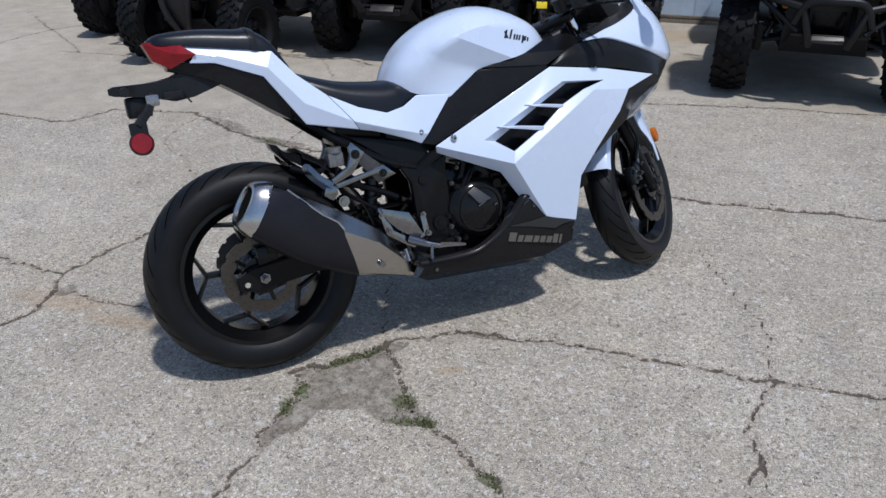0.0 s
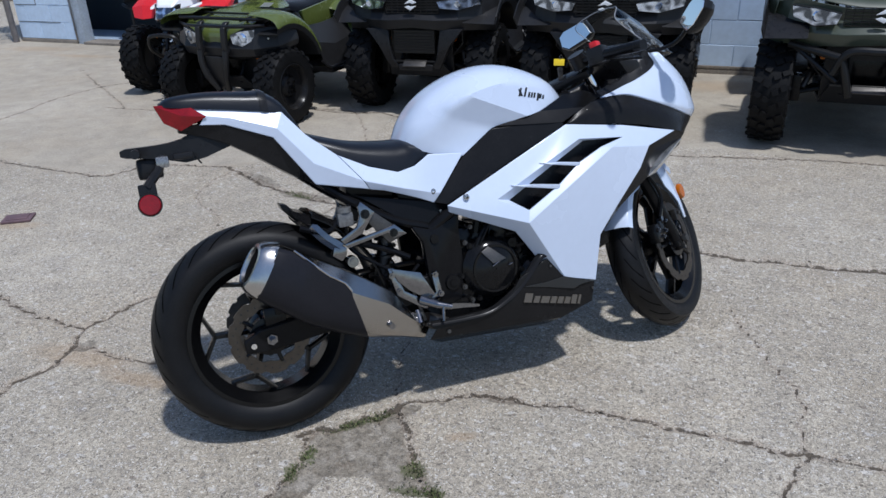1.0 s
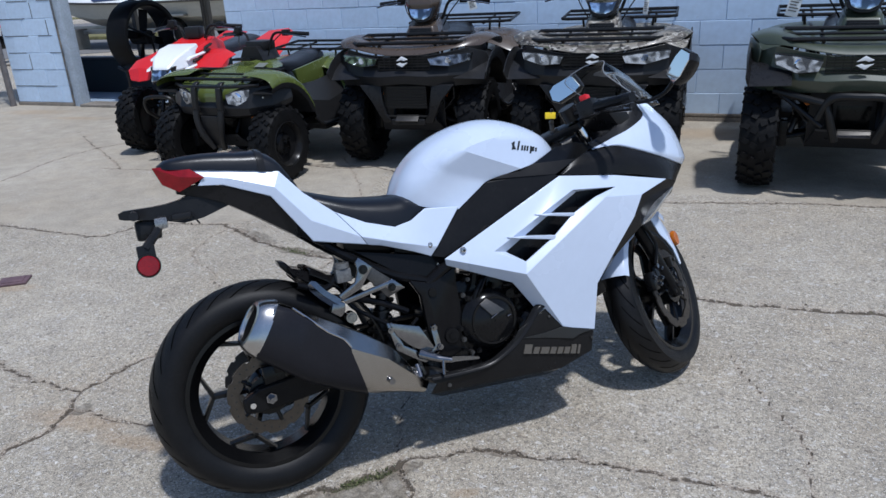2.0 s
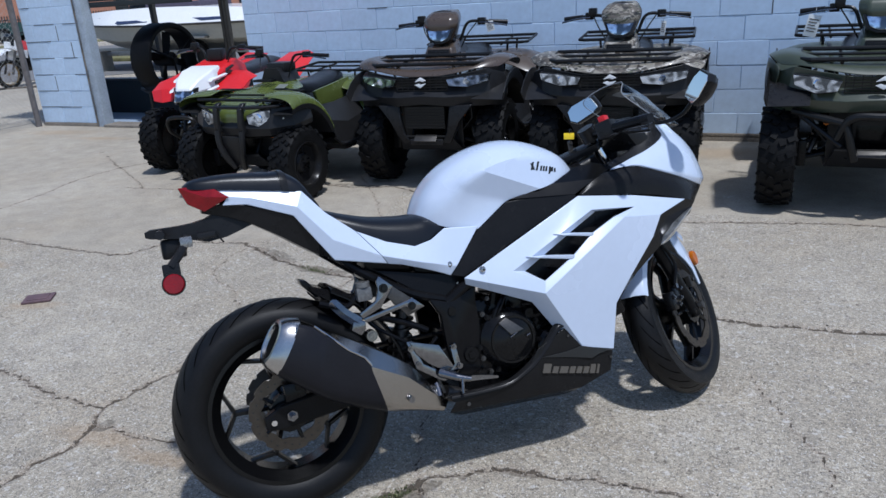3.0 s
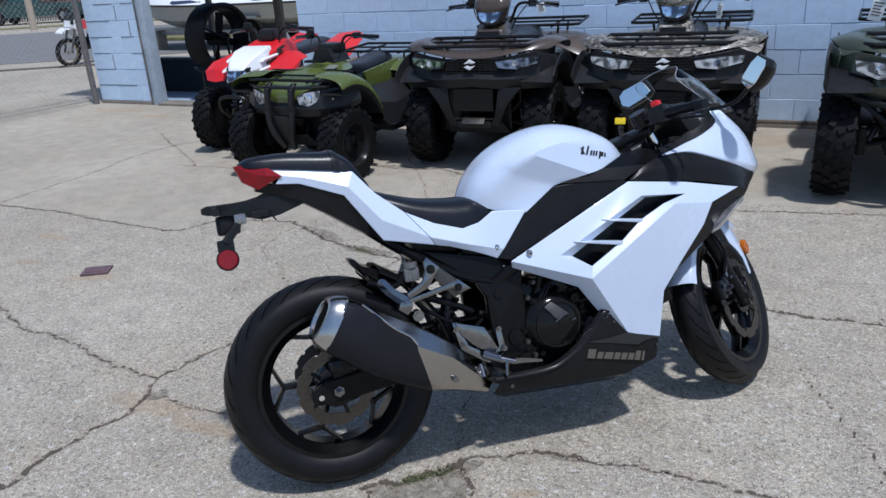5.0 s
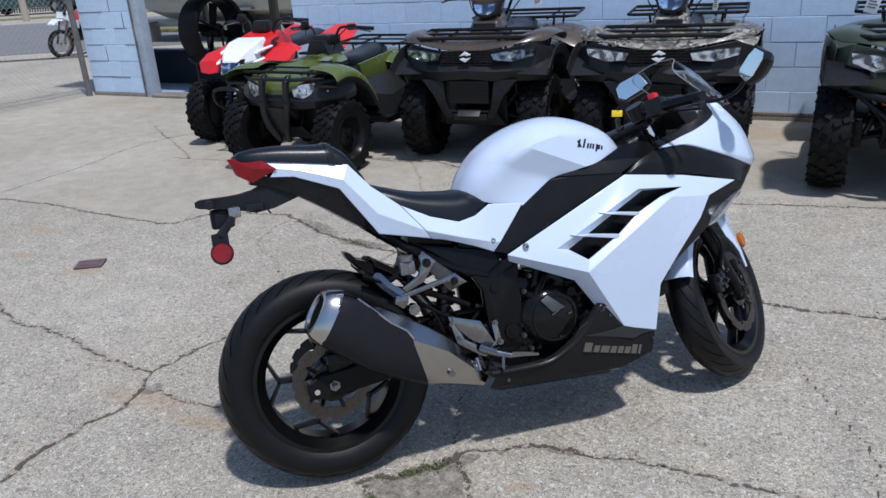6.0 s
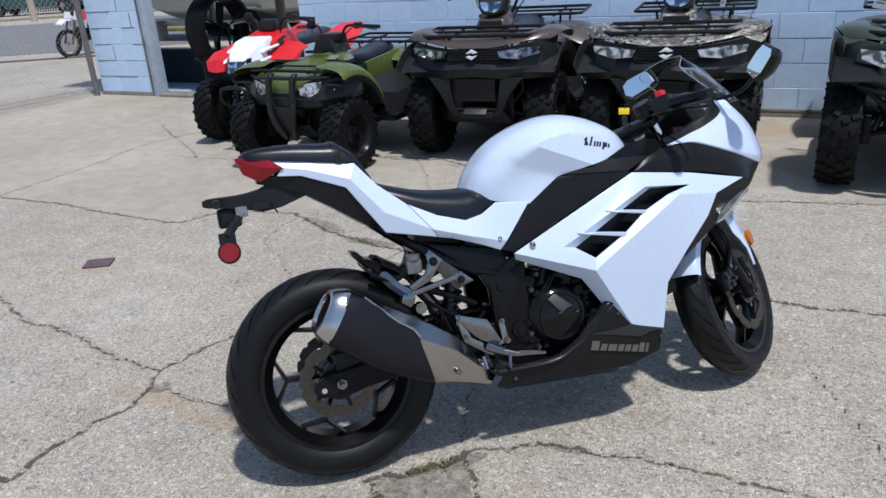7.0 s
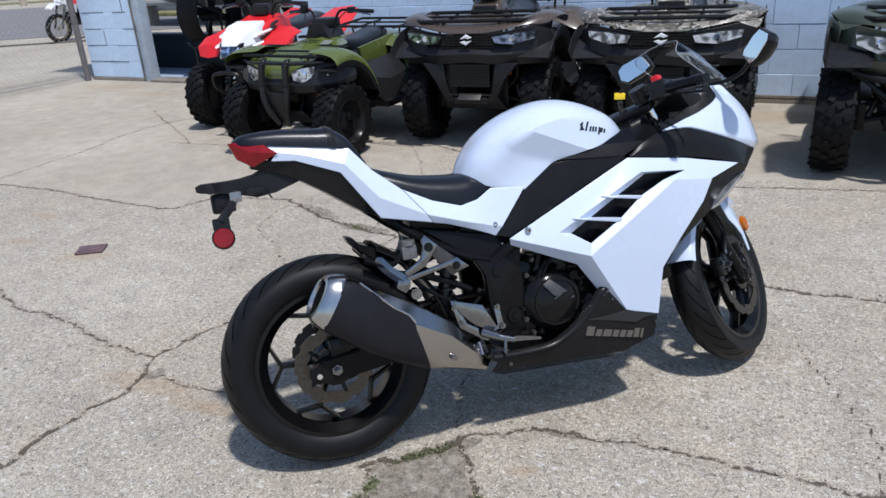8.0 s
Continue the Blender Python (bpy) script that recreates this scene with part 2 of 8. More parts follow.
def thicken(bm, off):
    rim = [e for e in bm.edges if len(e.link_faces) == 1]
    pairs = [tuple(e.verts) for e in rim]
    old = bm.faces[:]
    twin = {v: bm.verts.new(v.co + off) for v in bm.verts[:]}
    for fa in old:
        bm.faces.new([twin[v] for v in reversed(fa.verts)])
    for a, b in pairs:
        bm.faces.new((a, b, twin[b], twin[a]))
    bmesh.ops.recalc_face_normals(bm, faces=bm.faces)
    return bm


def seat_mesh(stations, n=12):
    rings = []
    for x, h, zb, zt in stations:
        ring = []
        for k in range(n + 1):
            a = math.pi * k / n
            c, d = math.cos(a), math.sin(a)
            ring.append((x, h * math.copysign(abs(c) ** 0.7, c), zb + (zt - zb) * abs(d) ** 0.55))
        rings.append(ring)
    return loft(rings)


# ---- ground: one sheet of old exposed-aggregate concrete, cracked, to the horizon ----
CRACKS = [
    # half width, depth, then the line
    (0.011, 0.012, [(-2.6, 0.70), (-2.32, 0.92), (-2.155, 1.035), (-2.13, 1.065), (-2.156, 1.155), (-2.149, 1.245), (-2.155, 1.376), (-2.103, 1.467), (-2.128, 1.609)]),
    (0.007, 0.008, [(-2.10, 1.611), (-1.987, 1.597), (-1.863, 1.597), (-1.752, 1.606), (-1.5, 1.64)]),
    (0.009, 0.010, [(-2.128, 1.609), (-2.20, 1.712), (-2.19, 1.79), (-2.169, 1.889), (-2.118, 2.035), (-2.0, 2.4), (-1.95, 2.7), (-1.9, 3.1)]),
    (0.009, 0.010, [(-3.9, 2.05), (-3.411, 1.898), (-3.146, 1.793), (-2.981, 1.806), (-2.808, 1.801), (-2.599, 1.745), (-2.464, 1.731), (-2.211, 1.716)]),
    (0.012, 0.008, [(-6.6, 3.25), (-5.213, 3.134), (-4.722, 3.154), (-4.225, 3.11), (-3.861, 3.089), (-3.568, 3.088), (-3.481, 3.126), (-3.384, 3.381), (-2.86, 3.47)]),
    (0.014, 0.012, [(-2.86, 3.46), (-2.66, 3.38), (-2.46, 3.26), (-2.28, 3.22), (-2.09, 3.16), (-1.88, 3.13), (-1.2, 3.15), (-0.1, 3.12), (0.06, 3.10), (0.23, 3.13), (0.41, 3.13), (1.2, 3.2)]),
    (0.006, 0.006, [(-2.79, 3.40), (-2.81, 3.21), (-2.75, 3.03), (-2.60, 2.90), (-2.42, 2.79), (-2.30, 2.66)]),
    (0.0065, 0.006, [(-2.97, 5.15), (-2.65, 4.74), (-2.46, 4.47), (-2.24, 4.11), (-2.1, 3.7), (-2.09, 3.16)]),
    (0.012, 0.006, [(-3.6, 4.70), (-3.13, 4.84), (-2.84, 4.80), (-2.54, 4.90), (-2.23, 4.75), (-1.4, 4.60), (-0.33, 4.46), (-0.169, 4.492), (0.106, 4.544), (0.401, 4.59), (0.593, 4.60), (1.6, 4.70)]),
    (0.008, 0.008, [(-0.86, 1.70), (-0.75, 1.77), (-0.63, 1.83), (-0.50, 1.83), (-0.40, 1.87), (-0.27, 1.87), (-0.15, 1.87), (-0.06, 1.86), (0.11, 1.88), (0.27, 1.87), (0.39, 1.89), (0.60, 1.90), (1.4, 1.95)]),
    (0.012, 0.010, [(-1.08, 1.46), (-1.0, 1.55), (-0.92, 1.61), (-0.86, 1.70)]),
    (0.009, 0.010, [(-0.86, 1.68), (-0.79, 1.58), (-0.72, 1.47), (-0.65, 1.39), (-0.52, 1.33), (-0.46, 1.27), (-0.39, 1.24), (-0.34, 1.19), (-0.15, 0.95), (0.1, 0.7)]),
    (0.007, 0.008, [(-1.06, 1.47), (-1.02, 1.32), (-1.03, 1.20), (-1.0, 1.13), (-1.02, 1.05), (-1.01, 0.96), (-1.05, 0.7)]),
    (0.004, 0.005, [(-1.1, 2.4), (-1.0, 2.03), (-0.96, 1.89), (-0.88, 1.70)]),
    (0.0055, 0.006, [(0.30, 1.90), (0.27, 1.80), (0.23, 1.69), (0.22, 1.61), (0.25, 1.55), (0.22, 1.42), (0.23, 1.36), (0.2, 1.0)]),
    (0.0045, 0.004, [(0.25, 1.56), (0.27, 1.46), (0.245, 1.36), (0.26, 1.25)]),
    (0.0045, 0.003, [(0.06, 2.66), (0.092, 2.554), (0.189, 2.354), (0.274, 2.183), (0.287, 1.90)]),
    (0.010, 0.004, [(-5.34, 2.9), (-5.359, 3.235), (-5.371, 3.551), (-5.371, 3.851), (-5.416, 4.204), (-5.511, 4.501), (-5.493, 4.969), (-5.30, 5.3)]),
    (0.009, 0.003, [(-6.43, 5.67), (-5.9, 5.3), (-5.286, 4.899), (-4.628, 4.452)]),
    (0.0085, 0.003, [(-4.814, 4.426), (-4.552, 4.452), (-4.232, 4.456), (-3.6, 4.50)]),
]
# patches of dirt and broken surface: centre, radii, turn
DIRT = [(-2.55, 3.34, 0.20, 0.05, -22), (-2.15, 3.18, 0.22, 0.05, -8),
        (-2.85, 4.85, 0.25, 0.05, 0), (-2.1, 1.62, 0.04, 0.04, 0), (-0.58, 1.83, 0.09, 0.02, 10), (-1.7, 4.75, 0.25, 0.05, 10)]
MOSS = [(-0.967, 1.556, 0.07, 0.022, 42), (-0.905, 1.622, 0.05, 0.022, 48), (-1.015, 1.394, 0.025, 0.05, 10), (-1.022, 1.315, 0.022, 0.04, 15), (-0.703, 1.452, 0.035, 0.04, 0), (-0.665, 1.372, 0.08, 0.022, 10), (-0.615, 1.385, 0.03, 0.03, 0), (-0.40, 1.236, 0.05, 0.02, -35),
        (-2.2, 3.19, 0.10, 0.03, -12)]
# the broken corner where three cracks meet, filled with packed dirt
HOLLOW = [(-1.063, 1.483), (-1.014, 1.528), (-0.956, 1.570), (-0.907, 1.633), (-0.873, 1.691), (-0.80, 1.707), (-0.824, 1.644), (-0.787, 1.553), (-0.728, 1.476), (-0.659, 1.435), (-0.597, 1.382), (-0.655, 1.357), (-0.741, 1.340),
          (-0.81, 1.378), (-0.917, 1.342), (-0.936, 1.292), (-0.946, 1.230), (-0.985, 1.207), (-0.993, 1.141), (-1.011, 1.140), (-1.031, 1.224), (-1.022, 1.300), (-1.007, 1.356)]


def steps(*spans):
    out = []
    for a, b, d in spans:
        n = max(1, round((b - a) / d))
        out += [a + (b - a) * i / n for i in range(n)]
    return np.array(out + [spans[-1][1]])


gx = steps((-400, -60, 85), (-60, -12, 8), (-12, -6.5, 0.5), (-6.5, -3.6, 0.02), (-3.6, 0.9, 0.0125), (0.9, 2.5, 0.08), (2.5, 12, 1.5), (12, 400, 97))
gy = steps((-300, -20, 70), (-20, 0.4, 2), (0.4, 2.3, 0.0125), (2.3, 3.7, 0.016), (3.7, 5.4, 0.018), (5.4, 7, 0.16), (7, 30, 3), (30, 400, 74))
X, Y = np.meshgrid(gx, gy)


def line_distance(pts):
    """Distance from every grid point to a wandering line."""
    best = np.full(X.shape, 9.0)
    fine = []
    for i, (a, b) in enumerate(zip(pts, pts[1:])):
        a, b = Vector((*a, 0)), Vector((*b, 0))
        n = max(2, int((b - a).length / 0.018))
        side = Vector((-(b - a).y, (b - a).x, 0)).normalized()
        for k in range(n + (i == len(pts) - 2)):
            q = a.lerp(b, k / n)
            q += side * (0.014 * noise.noise(Vector((q.x * 5.1, q.y * 5.1, 3.7))) + 0.020 * noise.noise(Vector((q.x * 23, q.y * 23, 8.1))) + 0.010 * noise.noise(Vector((q.x * 61, q.y * 61, 1.3))))
            fine.append((q.x, q.y))
    for (ax, ay), (bx, by) in zip(fine, fine[1:]):
        i0, i1 = np.searchsorted(gx, min(ax, bx) - 0.12), np.searchsorted(gx, max(ax, bx) + 0.12)
        j0, j1 = np.searchsorted(gy, min(ay, by) - 0.12), np.searchsorted(gy, max(ay, by) + 0.12)
        if i1 <= i0 or j1 <= j0:
            continue
        px, py = X[j0:j1, i0:i1] - ax, Y[j0:j1, i0:i1] - ay
        dx, dy = bx - ax, by - ay
        t = np.clip((px * dx + py * dy) / (dx * dx + dy * dy + 1e-12), 0, 1)
        best[j0:j1, i0:i1] = np.minimum(best[j0:j1, i0:i1], np.hypot(px - t * dx, py - t * dy))
    return best


def blobs(spots):
    out = np.zeros(X.shape)
    for cx, cy, rx, ry, turn in spots:
        c, s = math.cos(radians(turn)), math.sin(radians(turn))
        u, v = ((X - cx) * c + (Y - cy) * s) / rx, (-(X - cx) * s + (Y - cy) * c) / ry
        out = np.maximum(out, np.clip(1.25 - 0.8 * np.hypot(u, v), 0, 1))
    return out


def inside(outline):
    """1 well inside an outline, 0.5 on its edge, 0 outside."""
    hit = np.zeros(X.shape, bool)
    far = np.full(X.shape, 9.0)
    for (ax, ay), (bx, by) in zip(outline, outline[1:] + outline[:1]):
        hit ^= ((ay > Y) != (by > Y)) & (X < (bx - ax) * (Y - ay) / (by - ay + 1e-12) + ax)
        t = np.clip(((X - ax) * (bx - ax) + (Y - ay) * (by - ay)) / ((bx - ax) ** 2 + (by - ay) ** 2), 0, 1)
        far = np.minimum(far, np.hypot(X - ax - t * (bx - ax), Y - ay - t * (by - ay)))
    return np.clip(0.5 + np.where(hit, far, -far) / 0.05, 0, 1)


crack = np.zeros(X.shape)
sink = np.zeros(X.shape)
for half, deep, pts in CRACKS:
    d = line_distance(pts)
    crack = np.maximum(crack, np.clip(1 - d / (half * 2.6), 0, 1))
    sink = np.maximum(sink, deep * np.clip(1 - d / (half * 1.5), 0, 1))
dirt, moss = np.maximum(blobs(DIRT), inside(HOLLOW)), blobs(MOSS)
# an older, smoother slab between the far crack and the building
slab = inside([(-14, 3.3), (-5.3, 3.16), (-4.4, 3.16), (-3.6, 3.09), (-3.45, 3.38), (-2.86, 3.47), (-2.2, 4.0), (-2.4, 4.75), (0.5, 4.62), (3, 4.7), (3, 6.9), (-14, 6.9)])
# rusty and tan run-off stains
TAN = [(-7.9, 6.45, 0.55, 0.16, 4), (-7.0, 6.2, 0.5, 0.10, 0), (-4.2, 2.75, 0.16, 0.05, 0), (-3.95, 2.4, 0.10, 0.04, 10), (-3.36, 2.36, 0.16, 0.05, 18), (-2.05, 1.56, 0.22, 0.06, 5), (-2.62, 0.75, 0.16, 0.06, 30), (-1.75, 1.52, 0.18, 0.04, 4),
       (0.35, 6.2, 0.5, 0.22, 0), (-0.2, 6.35, 0.5, 0.2, 0), (-2.9, 1.2, 0.12, 0.04, 20), (-0.63, 1.62, 0.05, 0.02, 30), (-0.98, 1.24, 0.05, 0.02, 20)]
tan = blobs(TAN)
near = ((X > -7) & (X < 3) & (Y > 0) & (Y < 7)).astype(float)
Z = -sink - 0.006 * np.clip(dirt * 1.6 - 0.5, 0, 1) + near * 0.0012 * (np.sin(X * 3.1 + 1.7) * np.sin(Y * 2.3) - 1)
nx, ny = len(gx), len(gy)
idx = np.arange(nx * ny).reshape(ny, nx)
quads = np.stack([idx[:-1, :-1], idx[:-1, 1:], idx[1:, 1:], idx[1:, :-1]], -1).reshape(-1, 4)
me = bpy.data.meshes.new("ground")
me.from_pydata(np.stack([X, Y, Z], -1).reshape(-1, 3).tolist(), [], quads.tolist())
me.polygons.foreach_set("use_smooth", np.ones(len(quads), bool))
for nm, arr in (("crack", crack), ("dirt", dirt), ("moss", moss), ("slab", slab), ("tan", tan)):
    me.attributes.new(nm, "FLOAT", "POINT").data.foreach_set("value", arr.reshape(-1).astype(np.float32))

GROUND = bpy.data.materials.new("exposed_aggregate_concrete")
GROUND.use_nodes = True
nt = GROUND.node_tree
pb = nt.nodes["Principled BSDF"]
pb.inputs["Specular IOR Level"].default_value = 0.3
tc = nt.nodes.new("ShaderNodeTexCoord")


def tex(kind, scale, detail=4.0, rough=0.55, vec=None):
    n = nt.nodes.new(kind)
    n.inputs["Scale"].default_value = scale
    if kind == "ShaderNodeTexNoise":
        n.inputs["Detail"].default_value = detail
        n.inputs["Roughness"].default_value = rough
    nt.links.new(vec or tc.outputs["Object"], n.inputs["Vector"])
    return n


def ramp(src, a, b, lo=0.0, hi=1.0):
    n = nt.nodes.new("ShaderNodeMapRange")
    for k, v in (("From Min", a), ("From Max", b), ("To Min", lo), ("To Max", hi)):
        n.inputs[k].default_value = v
    nt.links.new(src, n.inputs["Value"])
    return n.outputs["Result"]


def blend(fac, a, b, mode="MIX"):
    n = nt.nodes.new("ShaderNodeMix")
    n.data_type, n.blend_type = "RGBA", mode
    for key, v in (("Factor", fac), ("A", a), ("B", b)):
        if isinstance(v, (tuple, float, int)):
            n.inputs[key].default_value = (*v, 1) if isinstance(v, tuple) else v
        else:
            nt.links.new(v, n.inputs[key])
    return n.outputs["Result"]


def calc(op, a, b=0.0):
    n = nt.nodes.new("ShaderNodeMath")
    n.operation = op
    for k, v in enumerate((a, b)):
        if isinstance(v, (float, int)):
            n.inputs[k].default_value = v
        else:
            nt.links.new(v, n.inputs[k])
    return n.outputs[0]


def attr(name):
    n = nt.nodes.new("ShaderNodeAttribute")
    n.attribute_name = name
    return n.outputs["Fac"]


big = tex("ShaderNodeTexNoise", 0.8, 5).outputs["Fac"]
mid = tex("ShaderNodeTexNoise", 7, 6, 0.65).outputs["Fac"]
fine_ = tex("ShaderNodeTexNoise", 60, 5, 0.7).outputs["Fac"]
grit = tex("ShaderNodeTexNoise", 240, 3, 0.6).outputs["Fac"]
sand = tex("ShaderNodeTexNoise", 520, 2, 0.5).outputs["Fac"]
# chips and stones are ragged, not round: their lattice is shaken
shake = nt.nodes.new("ShaderNodeTexNoise")
shake.inputs["Scale"].default_value = 70
shake.inputs["Detail"].default_value = 3
nt.links.new(tc.outputs["Object"], shake.inputs["Vector"])
shift_ = nt.nodes.new("ShaderNodeVectorMath")
shift_.operation = "MULTIPLY_ADD"
shift_.inputs[1].default_value = (0.028, 0.028, 0.0)
nt.links.new(shake.outputs["Color"], shift_.inputs[0])
nt.links.new(tc.outputs["Object"], shift_.inputs[2])
flat_ = nt.nodes.new("ShaderNodeMapping")
flat_.inputs["Rotation"].default_value = (0, 0, 0.35)
flat_.inputs["Scale"].default_value = (0.85, 1.3, 1.0)
nt.links.new(shift_.outputs["Vector"], flat_.inputs["Vector"])
stones = tex("ShaderNodeTexVoronoi", 95, vec=shift_.outputs["Vector"])
stones2 = tex("ShaderNodeTexVoronoi", 34, vec=flat_.outputs["Vector"])
slab_m = ramp(calc("ADD", attr("slab"), calc("MULTIPLY", calc("SUBTRACT", mid, 0.5), 0.6)), 0.35, 0.65)
base = blend(ramp(big, 0.35, 0.65), (0.323, 0.285, 0.226), (0.408, 0.366, 0.297))
base = blend(calc("MULTIPLY", ramp(tex("ShaderNodeTexNoise", 1.9, 6, 0.6).outputs["Fac"], 0.48, 0.66), 0.45), base, (0.372, 0.315, 0.235))
base = blend(ramp(mid, 0.30, 0.72), blend(1.0, base, (0.83, 0.83, 0.84), "MULTIPLY"), blend(1.0, base, (1.15, 1.15, 1.14), "MULTIPLY"))
rough_ = base
rough_ = blend(ramp(fine_, 0.30, 0.70), blend(1.0, rough_, (0.66, 0.66, 0.66), "MULTIPLY"), blend(1.0, rough_, (1.28, 1.28, 1.28), "MULTIPLY"))
rough_ = blend(ramp(grit, 0.34, 0.66), blend(1.0, rough_, (0.70, 0.70, 0.70), "MULTIPLY"), blend(1.0, rough_, (1.28, 1.28, 1.28), "MULTIPLY"))
rough_ = blend(ramp(sand, 0.36, 0.64), blend(1.0, rough_, (0.82, 0.82, 0.82), "MULTIPLY"), blend(1.0, rough_, (1.17, 1.17, 1.17), "MULTIPLY"))
sep = nt.nodes.new("ShaderNodeSeparateColor")
nt.links.new(stones.outputs["Color"], sep.inputs["Color"])
sep2 = nt.nodes.new("ShaderNodeSeparateColor")
nt.links.new(stones2.outputs["Color"], sep2.inputs["Color"])
stone_tone = blend(sep.outputs["Green"], (0.14, 0.12, 0.10), (0.60, 0.56, 0.50))
in_stone = calc("MULTIPLY", ramp(stones.outputs["Distance"], 0.40, 0.30), ramp(sep.outputs["Red"], 0.40, 0.48))
rough_ = blend(calc("MULTIPLY", in_stone, 0.75), rough_, stone_tone)
pale = calc("MULTIPLY", ramp(stones2.outputs["Distance"], 0.46, 0.30), calc("MULTIPLY", ramp(sep2.outputs["Red"], 0.82, 0.92), ramp(fine_, 0.38, 0.54)))
rough_ = blend(calc("MULTIPLY", pale, 0.45), rough_, (0.66, 0.64, 0.62))
dark_chip = calc("MULTIPLY", ramp(stones2.outputs["Distance"], 0.34, 0.22), ramp(sep2.outputs["Blue"], 0.93, 0.96))
rough_ = blend(calc("MULTIPLY", dark_chip, 0.6), rough_, (0.13, 0.105, 0.085))
flecks = tex("ShaderNodeTexVoronoi", 185, vec=shift_.outputs["Vector"])
sep3 = nt.nodes.new("ShaderNodeSeparateColor")
nt.links.new(flecks.outputs["Color"], sep3.inputs["Color"])
spot = ramp(flecks.outputs["Distance"], 0.42, 0.30)
rough_ = blend(calc("MULTIPLY", calc("MULTIPLY", spot, ramp(sep3.outputs["Red"], 0.745, 0.785)), 0.9), rough_, (0.68, 0.65, 0.60))
rough_ = blend(calc("MULTIPLY", calc("MULTIPLY", spot, ramp(sep3.outputs["Green"], 0.74, 0.78)), 0.9), rough_, (0.075, 0.066, 0.055))
smooth_ = blend(1.0, blend(ramp(fine_, 0.30, 0.70), blend(1.0, base, (0.86, 0.86, 0.86), "MULTIPLY"), blend(1.0, base, (1.10, 1.10, 1.10), "MULTIPLY")), (0.975, 0.975, 0.98), "MULTIPLY")
base = blend(calc("MULTIPLY", slab_m, 0.8), rough_, smooth_)
scuff = calc("MULTIPLY", ramp(tex("ShaderNodeTexNoise", 3.1, 8, 0.75).outputs["Fac"], 0.57, 0.70), ramp(fine_, 0.47, 0.60))
base = blend(calc("MULTIPLY", scuff, 0.55), base, (0.60, 0.57, 0.54))
wobble = calc("MULTIPLY", calc("SUBTRACT", tex("ShaderNodeTexNoise", 45, 4, 0.7).outputs["Fac"], 0.5), 1.3)
wide = calc("MULTIPLY", calc("SUBTRACT", tex("ShaderNodeTexNoise", 14, 5, 0.7).outputs["Fac"], 0.5), 2.2)
tan_m = ramp(calc("ADD", attr("tan"), calc("MULTIPLY", wide, 0.5)), 0.25, 0.85)
base = blend(calc("MULTIPLY", tan_m, 0.34), base, (0.33, 0.215, 0.11))
dirt_m = ramp(calc("ADD", attr("dirt"), calc("MULTIPLY", wide, 0.75)), 0.42, 0.54)
soil = blend(ramp(fine_, 0.3, 0.7), (0.070, 0.060, 0.047), (0.27, 0.235, 0.185))
soil = blend(ramp(tex("ShaderNodeTexNoise", 17, 5, 0.6).outputs["Fac"], 0.50, 0.62), soil, blend(ramp(grit, 0.3, 0.7), (0.19, 0.17, 0.14), (0.38, 0.345, 0.29)))
base = blend(calc("MULTIPLY", dirt_m, 0.80), base, soil)
stain = ramp(calc("ADD", attr("crack"), wide), 0.15, 0.95, 0.0, 0.46)
base = blend(stain, base, (0.205, 0.135, 0.085))
crushed = calc("MULTIPLY", ramp(calc("ADD", attr("crack"), calc("ADD", wide, wobble)), 0.35, 0.60), ramp(grit, 0.46, 0.60))
base = blend(calc("MULTIPLY", crushed, 0.55), base, (0.50, 0.46, 0.40))
crack_m = ramp(calc("ADD", attr("crack"), calc("ADD", wobble, calc("MULTIPLY", wide, 0.35))), 0.68, 0.85)
base = blend(calc("MULTIPLY", crack_m, 0.95), base, blend(mid, (0.030, 0.025, 0.019), (0.13, 0.105, 0.078)))
moss_m = calc("MULTIPLY", calc("MULTIPLY", ramp(calc("ADD", attr("moss"), calc("ADD", wide, wobble)), 0.45, 0.75), ramp(grit, 0.34, 0.48)), 0.85)
base = blend(moss_m, base, blend(grit, (0.042, 0.046, 0.020), (0.125, 0.135, 0.062)))
nt.links.new(base, pb.inputs["Base Color"])
pb.inputs["Roughness"].default_value = 0.88
hgt = calc("MULTIPLY", calc("ADD", calc("MULTIPLY", fine_, 0.6), calc("ADD", calc("MULTIPLY", in_stone, 0.35), calc("MULTIPLY", grit, 0.25))), ramp(slab_m, 0.0, 1.0, 1.0, 0.4))
hgt = calc("SUBTRACT", hgt, calc("MULTIPLY", crack_m, 1.0))
bp = nt.nodes.new("ShaderNodeBump")
bp.inputs["Strength"].default_value = 0.95
bp.inputs["Distance"].default_value = 0.006
nt.links.new(hgt, bp.inputs["Height"])
nt.links.new(bp.outputs["Normal"], pb.inputs["Normal"])
me.materials.append(GROUND)
tagged(new("ground", me), "cracked grey exposed-aggregate concrete yard with dirt and moss", "ground", kind="structure")


# ---- loose stones and weeds in the cracks ----
def island_mat(name, tones, rough):
    """Tones that differ from piece to piece of one joined mesh."""
    m = bpy.data.materials.new(name)
    m.use_nodes = True
    t = m.node_tree
    g = t.nodes.new("ShaderNodeNewGeometry")
    r = t.nodes.new("ShaderNodeValToRGB")
    for k, c in enumerate(tones):
        e = r.color_ramp.elements[k] if k < 2 else r.color_ramp.elements.new(0.5)
        e.position = (0.0, 1.0, 0.55)[k]
        e.color = (*c, 1)
    t.links.new(g.outputs["Random Per Island"], r.inputs["Fac"])
    t.links.new(r.outputs["Color"], t.nodes["Principled BSDF"].inputs["Base Color"])
    t.nodes["Principled BSDF"].inputs["Roughness"].default_value = rough
    return m


